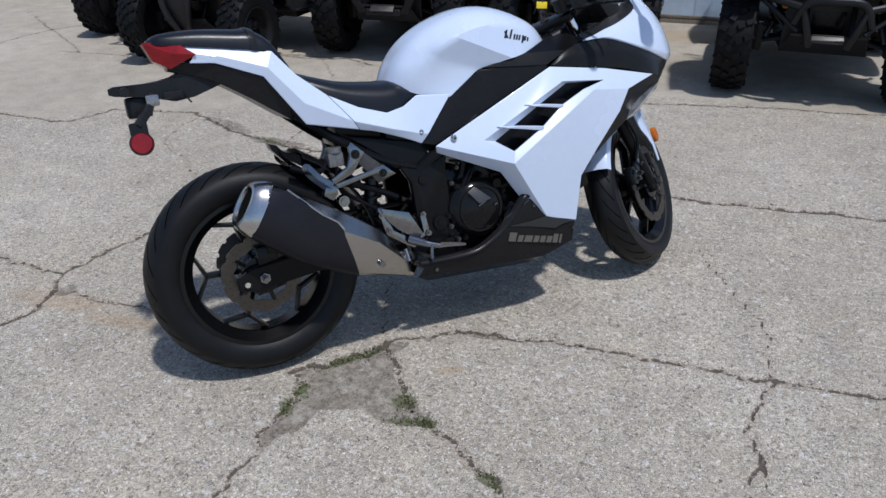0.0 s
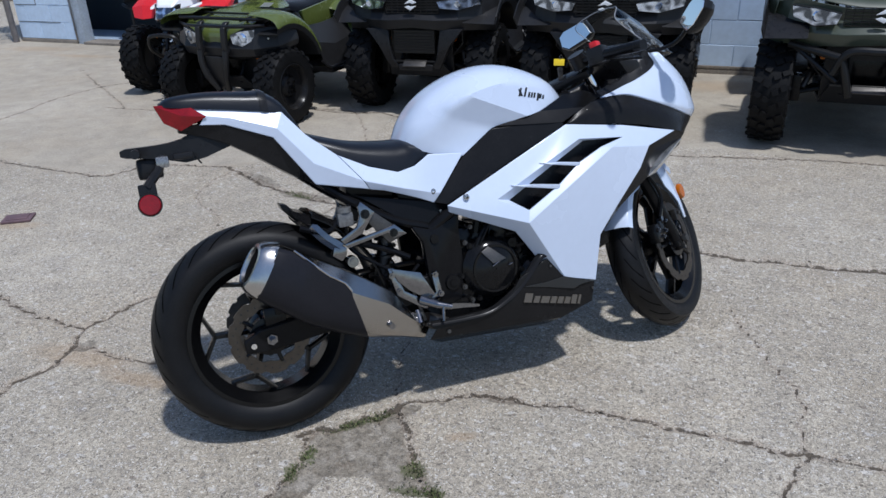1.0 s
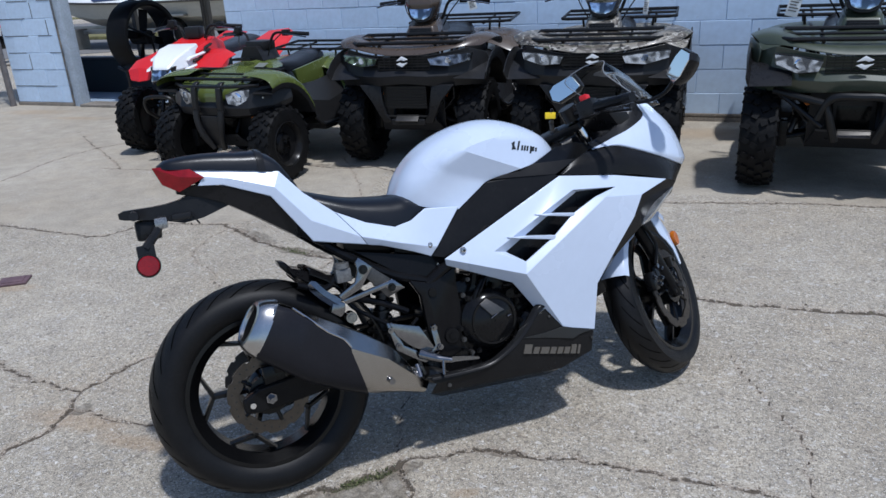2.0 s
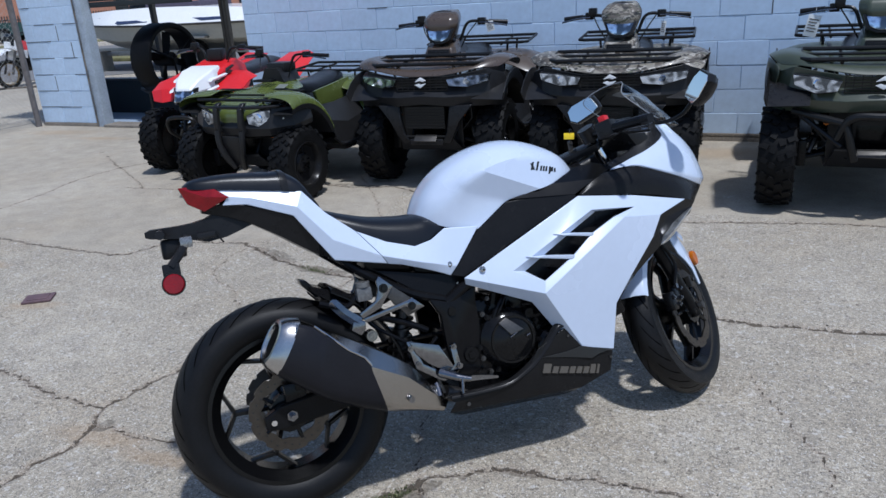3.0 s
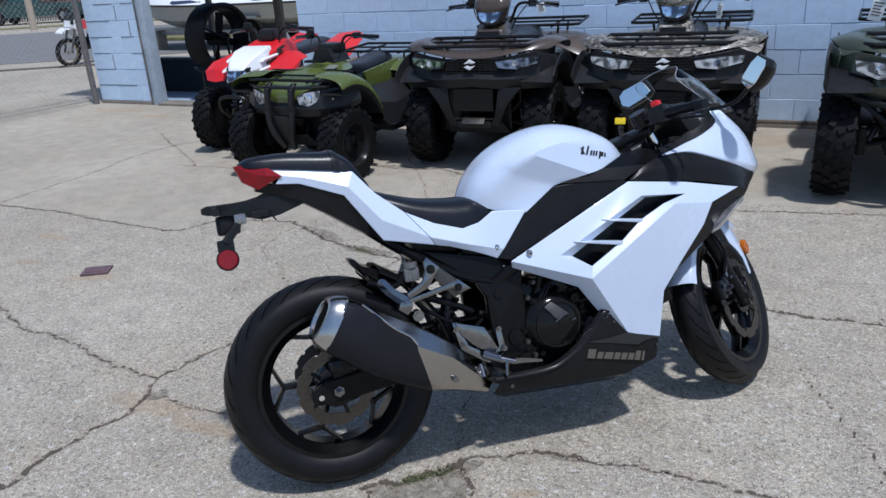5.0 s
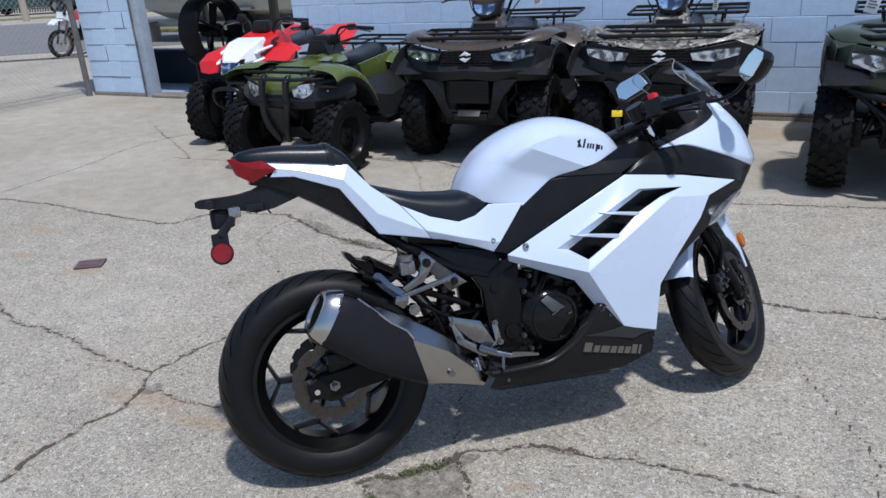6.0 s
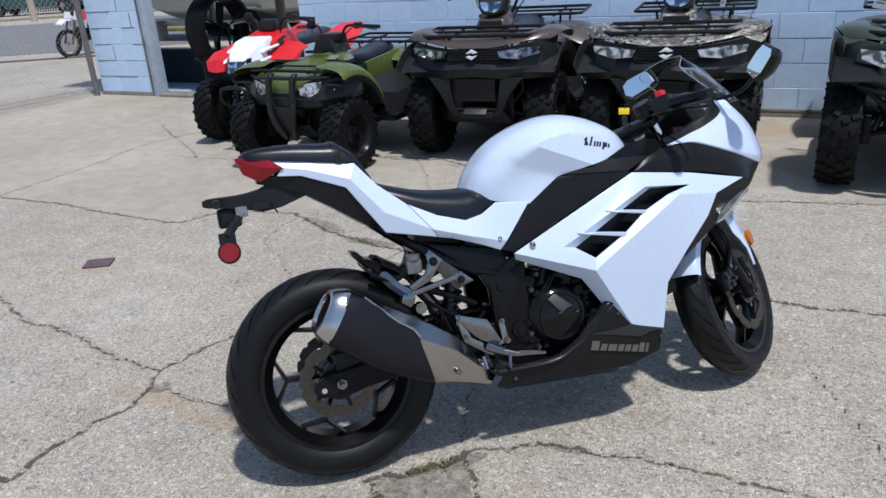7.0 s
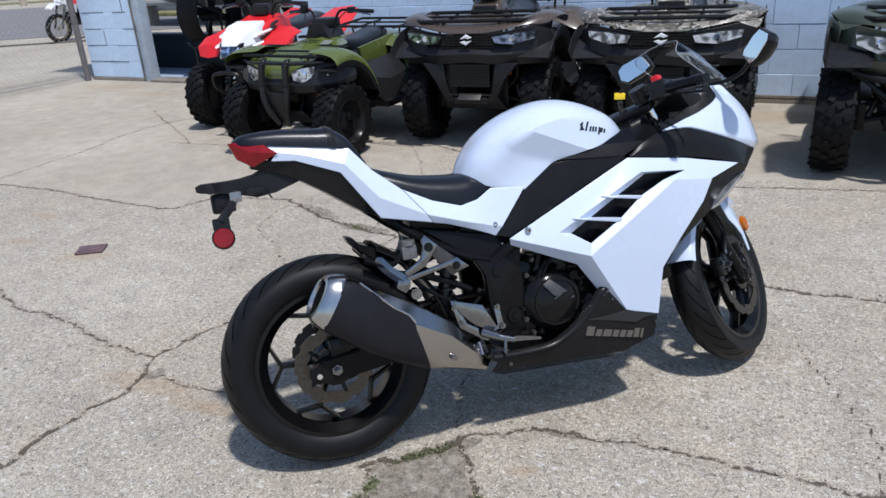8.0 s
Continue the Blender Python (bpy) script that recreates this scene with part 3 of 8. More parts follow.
def scatter_stones(rng):
    bm = bmesh.new()
    for half, deep, pts in CRACKS[:14]:
        for (ax, ay), (bx, by) in zip(pts, pts[1:]):
            if min(ax, bx) < -4 or max(ay, by) > 4.2 or max(ax, bx) > 0.9:
                continue
            for _ in range(int(math.hypot(bx - ax, by - ay) * 55)):
                f = rng.random()
                x, y = ax + (bx - ax) * f + rng.gauss(0, half * 2.2), ay + (by - ay) * f + rng.gauss(0, half * 2.2)
                r = rng.uniform(0.0016, 0.0045) if rng.random() < 0.93 else rng.uniform(0.005, 0.009)
                rot = Matrix.Rotation(rng.uniform(0, 6.28), 4, "Z") @ Matrix.Rotation(rng.uniform(0, 3), 4, "X")
                up_, vs = Matrix.Diagonal((1, rng.uniform(0.6, 1), rng.uniform(0.4, 0.7), 1)), []
                for v in ((1, 0, 0), (-1, 0, 0), (0, 1, 0), (0, -1, 0), (0, 0, 1), (0, 0, -1)):
                    vs.append(bm.verts.new(Vector((x, y, r * 0.25 - 0.002)) + (up_ @ (rot @ Vector(v))) * r * rng.uniform(0.75, 1.2)))
                for i, j, k in ((0, 2, 4), (2, 1, 4), (1, 3, 4), (3, 0, 4), (2, 0, 5), (1, 2, 5), (3, 1, 5), (0, 3, 5)):
                    bm.faces.new((vs[i], vs[j], vs[k]))
    return bm


def scatter_weeds(rng):
    bm = bmesh.new()
    for cx, cy, rx, ry, turn in MOSS:
        c, d = math.cos(radians(turn)), math.sin(radians(turn))
        for _ in range(110):
            u, v = rng.gauss(0, 0.5) * rx, rng.gauss(0, 0.5) * ry
            x, y = cx + u * c - v * d, cy + u * d + v * c
            h, a = rng.uniform(0.002, 0.008), rng.uniform(0, 6.28)
            w, lean = h * 0.28, h * rng.uniform(0.3, 1.0)
            ca, sa = math.cos(a), math.sin(a)
            root = Vector((x, y, -0.005))
            p = [root + Vector((-sa * w, ca * w, 0)), root + Vector((sa * w, -ca * w, 0)), root + Vector((ca * lean * 0.5 + sa * w, sa * lean * 0.5 - ca * w, h * 0.7)), root + Vector((ca * lean, sa * lean, h)), root + Vector((ca * lean * 0.5 - sa * w, sa * lean * 0.5 + ca * w, h * 0.7))]
            bm.faces.new([bm.verts.new(q) for q in p])
    return bm


STONE_GRIT = island_mat("loose_grit", ((0.10, 0.08, 0.06), (0.50, 0.46, 0.40), (0.27, 0.23, 0.18)), 0.9)
WEED_GREEN = island_mat("weed_green", ((0.035, 0.045, 0.014), (0.13, 0.15, 0.05), (0.07, 0.09, 0.03)), 0.8)
solid("loose_grit", scatter_stones(random.Random(11)), STONE_GRIT, "loose grit and pebbles lying in the concrete cracks", "gravel", kind="stuff", angle=10)
solid("crack_weeds", scatter_weeds(random.Random(12)), WEED_GREEN, "small green weeds and moss growing in the cracks", "weeds", kind="stuff")


# ---- building: painted block wall, pier, doorway with a small glazed porch ----
WALL_Y = 6.868
BW, BH, FOOT = 0.4064, 0.2032, 0.042


def paint(name, tone, worn):
    m = mat(name, tone, 0.55, second=tuple(c * 0.86 for c in tone), scale=2.6, bump=0.35, bump_scale=90, per_object=0.035)
    t = m.node_tree
    b = t.nodes["Principled BSDF"]
    src = b.inputs["Base Color"].links[0].from_socket
    tcn = t.nodes.new("ShaderNodeTexCoord")
    n = t.nodes.new("ShaderNodeTexNoise")
    n.inputs["Scale"].default_value = 9
    n.inputs["Detail"].default_value = 8
    n.inputs["Roughness"].default_value = 0.75
    t.links.new(tcn.outputs["Object"], n.inputs["Vector"])
    r = t.nodes.new("ShaderNodeMapRange")
    r.inputs["From Min"].default_value = 0.66
    r.inputs["From Max"].default_value = 0.72
    r.inputs["To Max"].default_value = worn
    t.links.new(n.outputs["Fac"], r.inputs["Value"])
    mx = t.nodes.new("ShaderNodeMix")
    mx.data_type = "RGBA"
    mx.inputs["B"].default_value = (0.30, 0.30, 0.29, 1)
    t.links.new(r.outputs["Result"], mx.inputs["Factor"])
    t.links.new(src, mx.inputs["A"])
    t.links.new(mx.outputs["Result"], b.inputs["Base Color"])
    return m


BLOCK_PAINT = paint("pale_blue_block_paint", (0.61, 0.75, 0.925), 0.40)
JOINT_PAINT = mat("painted_joint", (0.60, 0.71, 0.83), 0.7, vary=0.15, scale=8)
FOOTING = mat("stained_footing", (0.20, 0.175, 0.145), 0.85, vary=0.35, scale=7, bump=0.6, bump_scale=90)
# one near-black tone for the porch, the shutter and the iron railing
ROOM_DARK = mat("near_black_tone", (0.018, 0.023, 0.026), 0.6, vary=0.2, scale=6)
GAP = mat("open_joint", (0.11, 0.12, 0.135), 0.9, vary=0.3, scale=20)
FLOOR_GREY = mat("porch_floor", (0.30, 0.37, 0.46), 0.5, vary=0.15, scale=5)


def wall_backing(name, x0, x1, z1, label):
    ob = solid(name, box(x0, x1, WALL_Y + 0.010, WALL_Y + 0.20, FOOT, z1), JOINT_PAINT, label, "wall", kind="structure")
    part("footing", box(x0, x1, WALL_Y - 0.018, WALL_Y + 0.19, -0.05, FOOT - 0.003, 0.006), FOOTING, ob, "stained concrete footing")
    if x1 > 0:
        # carries the footing band higher over the first block course
        part("footing_lip", box(x0, x1, WALL_Y - 0.020, WALL_Y - 0.004, FOOT - 0.002, FOOT + 0.026, 0.004), FOOTING, ob, "raised upper strip of the stained footing")
    return ob


north = wall_backing("wall_north", -5.23, 5.2, 3.4, "pale blue painted concrete block wall")
pier = wall_backing("wall_pier", -8.66, -7.70, 3.4, "pale blue painted block pier with worn edges")
side = solid("wall_side", box(-8.66, -8.46, WALL_Y + 0.22, WALL_Y + 0.85, 0, 3.4), JOINT_PAINT, "pale blue painted side wall", "wall", kind="structure")
solid("wall_return", box(-5.23, -5.03, WALL_Y + 0.21, 7.72, 0, 3.4), JOINT_PAINT, "painted return wall beside the doorway", "wall", kind="structure")
jamb = solid("door_jamb", box(-7.69, -7.575, WALL_Y - 0.012, WALL_Y + 0.13, 0.0, 3.0, 0.004), TRIM_BLUE, "weathered grey-blue steel door jamb", "door frame", kind="structure")
part("jamb_edge", box(-7.708, -7.685, WALL_Y - 0.022, WALL_Y - 0.013, 0.02, 2.9, 0.002), FOOTING, jamb, "rusted edge strip")
for z0, z1, x in ((0.15, 0.55, -7.69), (0.62, 0.70, -7.686), (0.95, 1.32, -7.69), (1.40, 1.62, -7.684)):
    part("peeled_strip", box(x - 0.006, x + 0.010, WALL_Y - 0.026, WALL_Y - 0.0225, z0, z1, 0.001), GAP, jamb, "dark peeled paint edge")
solid("door_head", box(-7.575, -5.23, WALL_Y + 0.02, WALL_Y + 0.20, 2.15, 3.4), JOINT_PAINT, "painted wall over the doorway", "wall", kind="structure")
solid("threshold", box(-7.575, -5.23, WALL_Y - 0.05, WALL_Y + 0.20, -0.01, 0.030, 0.006), FOOTING, "worn concrete door threshold", "threshold", kind="structure")
solid("porch_floor", box(-8.46, -5.03, WALL_Y + 0.205, 7.78, -0.02, 0.022), FLOOR_GREY, "grey-blue painted porch floor", "floor", kind="structure")
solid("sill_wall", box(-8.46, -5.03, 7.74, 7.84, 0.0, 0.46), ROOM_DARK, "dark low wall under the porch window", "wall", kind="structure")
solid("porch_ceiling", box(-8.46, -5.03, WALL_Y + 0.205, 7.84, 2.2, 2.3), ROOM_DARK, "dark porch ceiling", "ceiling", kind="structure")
sill = solid("window_sill", box(-8.46, -5.03, 7.70, 7.86, 0.464, 0.492, 0.006), DARK_STEEL, "dark metal window sill", "window", kind="structure")
for x0, x1 in ((-7.39, -7.325), (-6.265, -6.225), (-6.19, -6.155)):
    solid("mullion", box(x0, x1, 7.76, 7.82, 0.496, 2.2, 0.004), DARK_STEEL, "dark metal window mullion", "window", kind="structure")
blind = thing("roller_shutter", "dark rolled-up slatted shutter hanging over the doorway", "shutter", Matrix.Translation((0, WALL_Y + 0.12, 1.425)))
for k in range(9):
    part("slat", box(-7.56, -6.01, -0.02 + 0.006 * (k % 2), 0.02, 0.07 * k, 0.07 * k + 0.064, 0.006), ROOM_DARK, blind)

# wall blocks, running bond
random.seed(5)
shapes = {}


def block(parent, x, z, w, m):
    key = round(w, 3)
    if key not in shapes:
        shapes[key] = []
        for v in range(3):
            bm = box(0.0025, w - 0.0025, -0.010, 0.004, 0.0025, BH - 0.0025)
            bmesh.ops.bevel(bm, geom=[e for e in bm.edges if all(q.co.y < -0.005 for q in e.verts)], offset=0.0018 + 0.0008 * v, segments=1, affect="EDGES")
            shapes[key].append(to_mesh("block", bm, m, 15))
    ob = new("block", random.choice(shapes[key]))
    ob.parent = parent
    ob.location = (x, WALL_Y + 0.010 + random.uniform(-0.0015, 0.0025), z)
    return ob


def course(parent, row, x0, x1, m):
    z = FOOT + BH * row
    first = 0.255 if row % 2 == 0 else 0.052
    x = math.floor((x0 - first) / BW) * BW + first
    while x < x1 - 0.01:
        a, b = max(x, x0), min(x + BW, x1)
        if b - a > 0.03:
            block(parent, a, z, b - a, m)
        x += BW


for row in range(10):
    course(north, row, -5.23, 2.4, BLOCK_PAINT)
    course(pier, row, -8.66, -7.70, BLOCK_PAINT)
# open joints where the paint has let go
for host, spots in ((pier, ((-8.64, 1, 0.70), (-8.62, 2, 0.34), (-8.62, 3, 0.30), (-8.05, 4, 0.22), (-8.62, 4, 0.40), (-8.64, 5, 0.42), (-8.45, 6, 0.34), (-8.60, 7, 0.12), (-7.92, 3, 0.18), (-7.95, 6, 0.2), (-8.4, 1, 0.25))),
                    (north, ((0.55, 1, 0.75), (0.62, 2, 0.70), (0.50, 3, 0.24), (0.80, 3, 0.30), (-4.6, 8, 0.3), (-2.2, 7, 0.5), (-0.1, 7, 0.35), (0.62, 5, 0.2), (1.5, 4, 0.25), (-3.7, 6, 0.22)))):
    for x, row, long_ in spots:
        part("open_joint", box(x, x + long_, WALL_Y - 0.003, WALL_Y + 0.012, FOOT + BH * row - 0.004, FOOT + BH * row + 0.003), GAP, host)
for x, row in ((1.288, 3), (-2.38, 8), (-0.755, 8), (0.87, 5), (-3.6, 7), (0.058, 5), (-8.27, 2), (-8.07, 5), (-7.86, 4)):
    host = pier if x < -7 else north
    first = 0.255 if row % 2 == 0 else 0.052
    x = round((x - first) / BW) * BW + first
    part("open_joint", box(x - 0.004, x + 0.004, WALL_Y - 0.003, WALL_Y + 0.012, FOOT + BH * row + 0.004, FOOT + BH * (row + 1) - 0.02), GAP, host)
rest = [box(-5.23, 5.2, WALL_Y, WALL_Y + 0.012, FOOT + BH * 10 + 0.004, 3.4), box(2.404, 5.2, WALL_Y, WALL_Y + 0.012, FOOT, FOOT + BH * 10)]
part("upper_wall_face", join(*rest), BLOCK_PAINT, north)
part("upper_wall_face", box(-8.66, -7.70, WALL_Y, WALL_Y + 0.012, FOOT + BH * 10 + 0.004, 3.4), BLOCK_PAINT, pier)
solid("roof", box(-9.0, 5.6, WALL_Y - 0.25, 7.95, 3.4, 3.55, 0.01), GREY_PAINT, "flat grey roof edge", "roof", kind="structure")


# ---- fence, street and distance ----
WIRE = mat("weathered_wire", (0.30, 0.30, 0.29), 0.6, 0.3, vary=0.3, scale=30)
POST = mat("weathered_post", (0.17, 0.155, 0.15), 0.6, 0.4, vary=0.3, scale=18)
fence = thing("chain_link_fence", "galvanised chain-link fence beside the block pier", "fence", Matrix.Translation((-8.668, 6.775, 0)))
part("fence_post", join(rod((0, 0, 0), (0, 0, 2.3), 0.038, seg=16), rod((0, 0, 2.3), (0, 0, 2.34), 0.044, 0.02, 16)), POST, fence, "weathered steel post")
part("fence_post", join(rod((-0.25, -3.4, 0), (-0.25, -3.4, 2.3), 0.03, seg=12)), GALV, fence)
part("top_rail", rod((0, 0, 2.22), (-0.25, -3.4, 2.22), 0.02), GALV, fence)
part("bottom_wire", rod((-0.01, 0, 0.06), (-0.25, -3.4, 0.06), 0.003, seg=6), GALV, fence)
wires = bmesh.new()
way = Vector((-0.25, -3.4, 0)) / 3.409


def thin(bm, a, b, r=0.0013):
    d = (b - a).normalized()
    s = d.orthogonal().normalized()
    o = d.cross(s)
    ra = [bm.verts.new(a + r * (math.cos(q) * s + math.sin(q) * o)) for q in (0, 2.094, 4.189)]
    rb = [bm.verts.new(b + r * (math.cos(q) * s + math.sin(q) * o)) for q in (0, 2.094, 4.189)]
    for k in range(3):
        bm.faces.new((ra[k], ra[(k + 1) % 3], rb[(k + 1) % 3], rb[k]))


H, L, P = 2.14, 3.38, 0.072
k = -int(H / P)
while k * P < L:
    for flip in (0, 1):
        s0, s1 = k * P, k * P + H
        a0, a1 = max(s0, 0), min(s1, L)
        if a1 - a0 > 0.02:
            z0, z1 = 0.06 + (a0 - s0), 0.06 + (a1 - s0)
            if flip:
                z0, z1 = 0.06 + H - (a0 - s0), 0.06 + H - (a1 - s0)
            off = Vector((0.002 * (1 if flip else -1), 0, 0))
            thin(wires, way * a0 + off + Vector((0, 0, z0)), way * a1 + off + Vector((0, 0, z1)))
    k += 1
mesh_wire = part("chain_link", wires, WIRE, fence)
mesh_wire["kind"] = "stuff"
ASPHALT = mat("street_asphalt", (0.155, 0.152, 0.15), 0.9, vary=0.12, scale=1.5, bump=0.4, bump_scale=120)
GRASS = mat("dry_grass", (0.16, 0.15, 0.06), 0.95, vary=0.35, scale=3)
KERB = mat("old_kerb", (0.13, 0.11, 0.09), 0.9, vary=0.25, scale=4)


def street(name, y_off, wide, z, m, label):
    d = Vector((0.86, 0.51, 0))
    n = Vector((-0.51, 0.86, 0))
    a = Vector((-14.0, 10.03, 0)) + n * y_off
    bm = bmesh.new()
    low = [bm.verts.new(a + d * t + n * w + Vector((0, 0, -0.02))) for t, w in ((-40, 0), (50, 0), (50, wide), (-40, wide))]
    top = [bm.verts.new(v.co + Vector((0, 0, z + 0.02))) for v in low]
    bm.faces.new(top)
    for i in range(4):
        bm.faces.new((low[i], low[(i + 1) % 4], top[(i + 1) % 4], top[i]))
    solid(name, bm, m, label, name.split("_")[0], kind="structure")


street("kerb_near", 0.0, 0.10, 0.03, KERB, "low stained kerb along the street")
street("road_1", 1.6, 13.5, 0.012, ASPHALT, "sun-bleached grey asphalt street")
street("verge_1", 19.5, 1.6, 0.03, GRASS, "strip of dry grass")

# parked dirt bike beyond the fence
db = thing("dirt_bike", "white and red dirt bike with gold rims parked on the street", "motorcycle", pose(-14.26, 11.53, 0.0, 0, 0, 293) @ pose(0, 0, 0, -6, 0, 0) @ Matrix.Scale(0.97, 4))
for x, steer in ((0, 0), (1.35, -25)):
    w_ = part("wheel", moved(join(lathe([(0.205, -0.02), (0.225, -0.02), (0.225, 0.02), (0.205, 0.02)], 36), *[rod((0, 0, 0), (0.21 * math.cos(a), 0, 0.21 * math.sin(a)), 0.003, seg=5) for a in (k * 0.45 for k in range(14))]), pose(x, 0, 0.29, 0, 0, steer)), GOLD, db, "gold spoked wheel")
    part("tyre", moved(lathe([(0.22, -0.04), (0.265, -0.05), (0.29, -0.025), (0.29, 0.025), (0.265, 0.05), (0.22, 0.04)], 36), pose(x, 0, 0.29, 0, 0, steer)), RUBBER, w_)
for s in (-0.08, 0.08):
    part("fork_leg", rod((1.35, s, 0.29), (1.05, s, 1.0), 0.022), DARK_STEEL, db)
part("front_fender", loft([[(x, -0.07, z), (x, 0.07, z), (x, 0.05, z + 0.03), (x, -0.05, z + 0.03)] for x, z in ((1.66, 0.69), (1.48, 0.76), (1.2, 0.75), (1.08, 0.70))]), WHITE_PLASTIC, db)
part("headlight", loft([[(x, -w, z0), (x, w, z0), (x, w * 0.8, z1), (x, -w * 0.8, z1)] for x, w, z0, z1 in ((1.26, 0.08, 0.86, 1.02), (1.16, 0.11, 0.82, 1.08))]), FAR_GLASS, db)
part("headlight_cowl", loft([[(x, -w, z0), (x, w, z0), (x, w * 0.8, z1), (x, -w * 0.8, z1)] for x, w, z0, z1 in ((1.28, 0.07, 0.80, 0.92), (1.15, 0.13, 0.74, 0.95))]), WHITE_PLASTIC, db)
part("fuel_tank", loft([[(x, -w, z0), (x, w, z0), (x, w * 0.6, z1), (x, -w * 0.6, z1)] for x, w, z0, z1 in ((1.05, 0.14, 0.76, 0.86), (0.85, 0.16, 0.74, 0.93), (0.6, 0.10, 0.76, 0.88))]), RED_PLASTIC, db)
part("radiator_shroud", loft([[(x, -w, z0), (x, w, z0), (x, w, z1), (x, -w, z1)] for x, w, z0, z1 in ((1.12, 0.17, 0.64, 0.72), (0.90, 0.19, 0.58, 0.74))]), WHITE_PLASTIC, db)
part("seat", loft([[(x, -0.07, z), (x, 0.07, z), (x, 0.06, z + 0.08), (x, -0.06, z + 0.08)] for x, z in ((0.75, 0.82), (0.4, 0.82), (-0.1, 0.88))]), BLACK_PLASTIC, db)
part("rear_fender", loft([[(x, -w, z), (x, w, z), (x, w, z + 0.04), (x, -w, z + 0.04)] for x, w, z in ((0.1, 0.10, 0.80), (-0.2, 0.10, 0.84), (-0.45, 0.06, 0.90))]), RED_PLASTIC, db)
part("engine", box(0.45, 0.85, -0.13, 0.13, 0.30, 0.62, 0.03), ENGINE_BLACK, db)
part("swingarm", box(0.0, 0.5, -0.10, 0.10, 0.31, 0.36, 0.01), DARK_STEEL, db)
part("handlebar", tube([(1.0, -0.38, 1.12), (1.02, -0.2, 1.10), (1.04, 0, 1.04), (1.02, 0.2, 1.10), (1.0, 0.38, 1.12)], 0.014), BLACK_PLASTIC, db)
part("mirror", join(rod((1.0, -0.3, 1.10), (1.02, -0.36, 1.28), 0.006), moved(box(-0.01, 0.01, -0.05, 0.05, -0.035, 0.035, 0.008), Matrix.Translation((1.02, -0.36, 1.30)))), BLACK_PLASTIC, db)

# boat on a trailer seen through the porch window
boat = thing("motor_boat", "white motor boat with grey hull and dark stripes on a trailer", "boat", pose(-12.6, 14.0, 0, 0, 0, 3) @ Matrix.Diagonal((1, 1, 1.13, 1)))


def hull_rings(z0f, z1f, wf, xs):
    rings = []
    for x in xs:
        rings.append([(x, -wf(x), z1f(x)), (x, -wf(x) * 0.86, (z0f(x) + z1f(x)) / 2), (x, 0, z0f(x)), (x, wf(x) * 0.86, (z0f(x) + z1f(x)) / 2), (x, wf(x), z1f(x))])
    return rings


XS = [-2.75, -2.6, -2.3, -1.8, -1.0, 0.0, 1.2, 2.5, 3.6]
wide_ = lambda x: 1.1 * (1 - max(0, (-x - 0.4) / 2.4) ** 2.2) + 0.02
part("hull", loft(hull_rings(lambda x: 0.30 + 0.52 * max(0, (-x - 1.0) / 1.8) ** 1.6, lambda x: 0.86 + 0.06 * max(0, -x) / 2.6, wide_, XS)), HULL_GREY, boat, "pale grey lower hull")
deck = loft([[(x, -wide_(x) - 0.03, 0.865 + 0.06 * max(0, -x) / 2.6), (x, wide_(x) + 0.03, 0.865 + 0.06 * max(0, -x) / 2.6), (x, wide_(x) * 0.75, 1.10 + 0.10 * math.cos(x * 0.55)), (x, -wide_(x) * 0.75, 1.10 + 0.10 * math.cos(x * 0.55))] for x in XS])
part("deck", deck, HULL_WHITE, boat, "white gelcoat deck")
part("rub_rail", tube([(x, -wide_(x) - 0.03, 0.87 + 0.06 * max(0, -x) / 2.6) for x in XS], 0.02, 6), DARK_STEEL, boat)
NAVY = mat("navy_stripe", (0.03, 0.04, 0.09), 0.3, vary=0.1, coat=0.4)
st = bmesh.new()
for xa, xb in ((-1.5, 0.1), (0.9, 2.2)):
    vs = [st.verts.new((x, -(wide_(x) + 0.03) * (1 - 0.25 * f) - 0.012, 0.875 + 0.24 * f)) for x, f in ((xa, 0.75), ((xa + xb) / 2, 0.42), (xb, 0.45), (xb, 0.25), ((xa + xb) / 2, 0.2))]
    st.faces.new(vs)
part("hull_stripe", thicken(st, Vector((0, 0.01, 0))), NAVY, boat, "dark blue side stripe")
part("windshield", loft([[(x, -w, 1.14), (x, w, 1.14), (x + 0.25, w * 0.85, 1.42), (x + 0.25, -w * 0.85, 1.42)] for x, w in ((-0.9, 0.55), (-0.85, 0.6))]), FAR_GLASS, boat)
part("seat_cover", box(-0.3, 1.2, -0.6, 0.6, 1.0, 1.28, 0.06), mat("purple_grey_cover", (0.07, 0.06, 0.09), 0.7, vary=0.2), boat, "dark folded cover over the seats")
part("outboard", box(3.3, 3.7, -0.25, 0.25, 0.5, 1.35, 0.08), BLACK_PLASTIC, boat)
for y in (-0.7, 0.7):
    part("trailer_rail", box(-3.2, 3.2, y - 0.04, y + 0.04, 0.30, 0.38, 0.005), GALV, boat)
    part("trailer_wheel", moved(lathe([(0.12, -0.09), (0.27, -0.09), (0.29, -0.05), (0.29, 0.05), (0.27, 0.09), (0.12, 0.09)], 28), Matrix.Translation((1.2, y * 1.35, 0.29))), RUBBER, boat)
part("trailer_step", box(-1.9, -1.5, -1.0, -0.6, 0.0, 0.40, 0.01), GALV, boat)
part("trailer_fender", box(0.8, 1.6, -1.15, -0.85, 0.60, 0.64, 0.01), GALV, boat)
solid("grass_tuft", box(-17.5, -14.6, 15.4, 16.2, -0.02, 0.10, 0.03), GRASS, "strip of dry grass behind the boat", "grass", kind="structure")

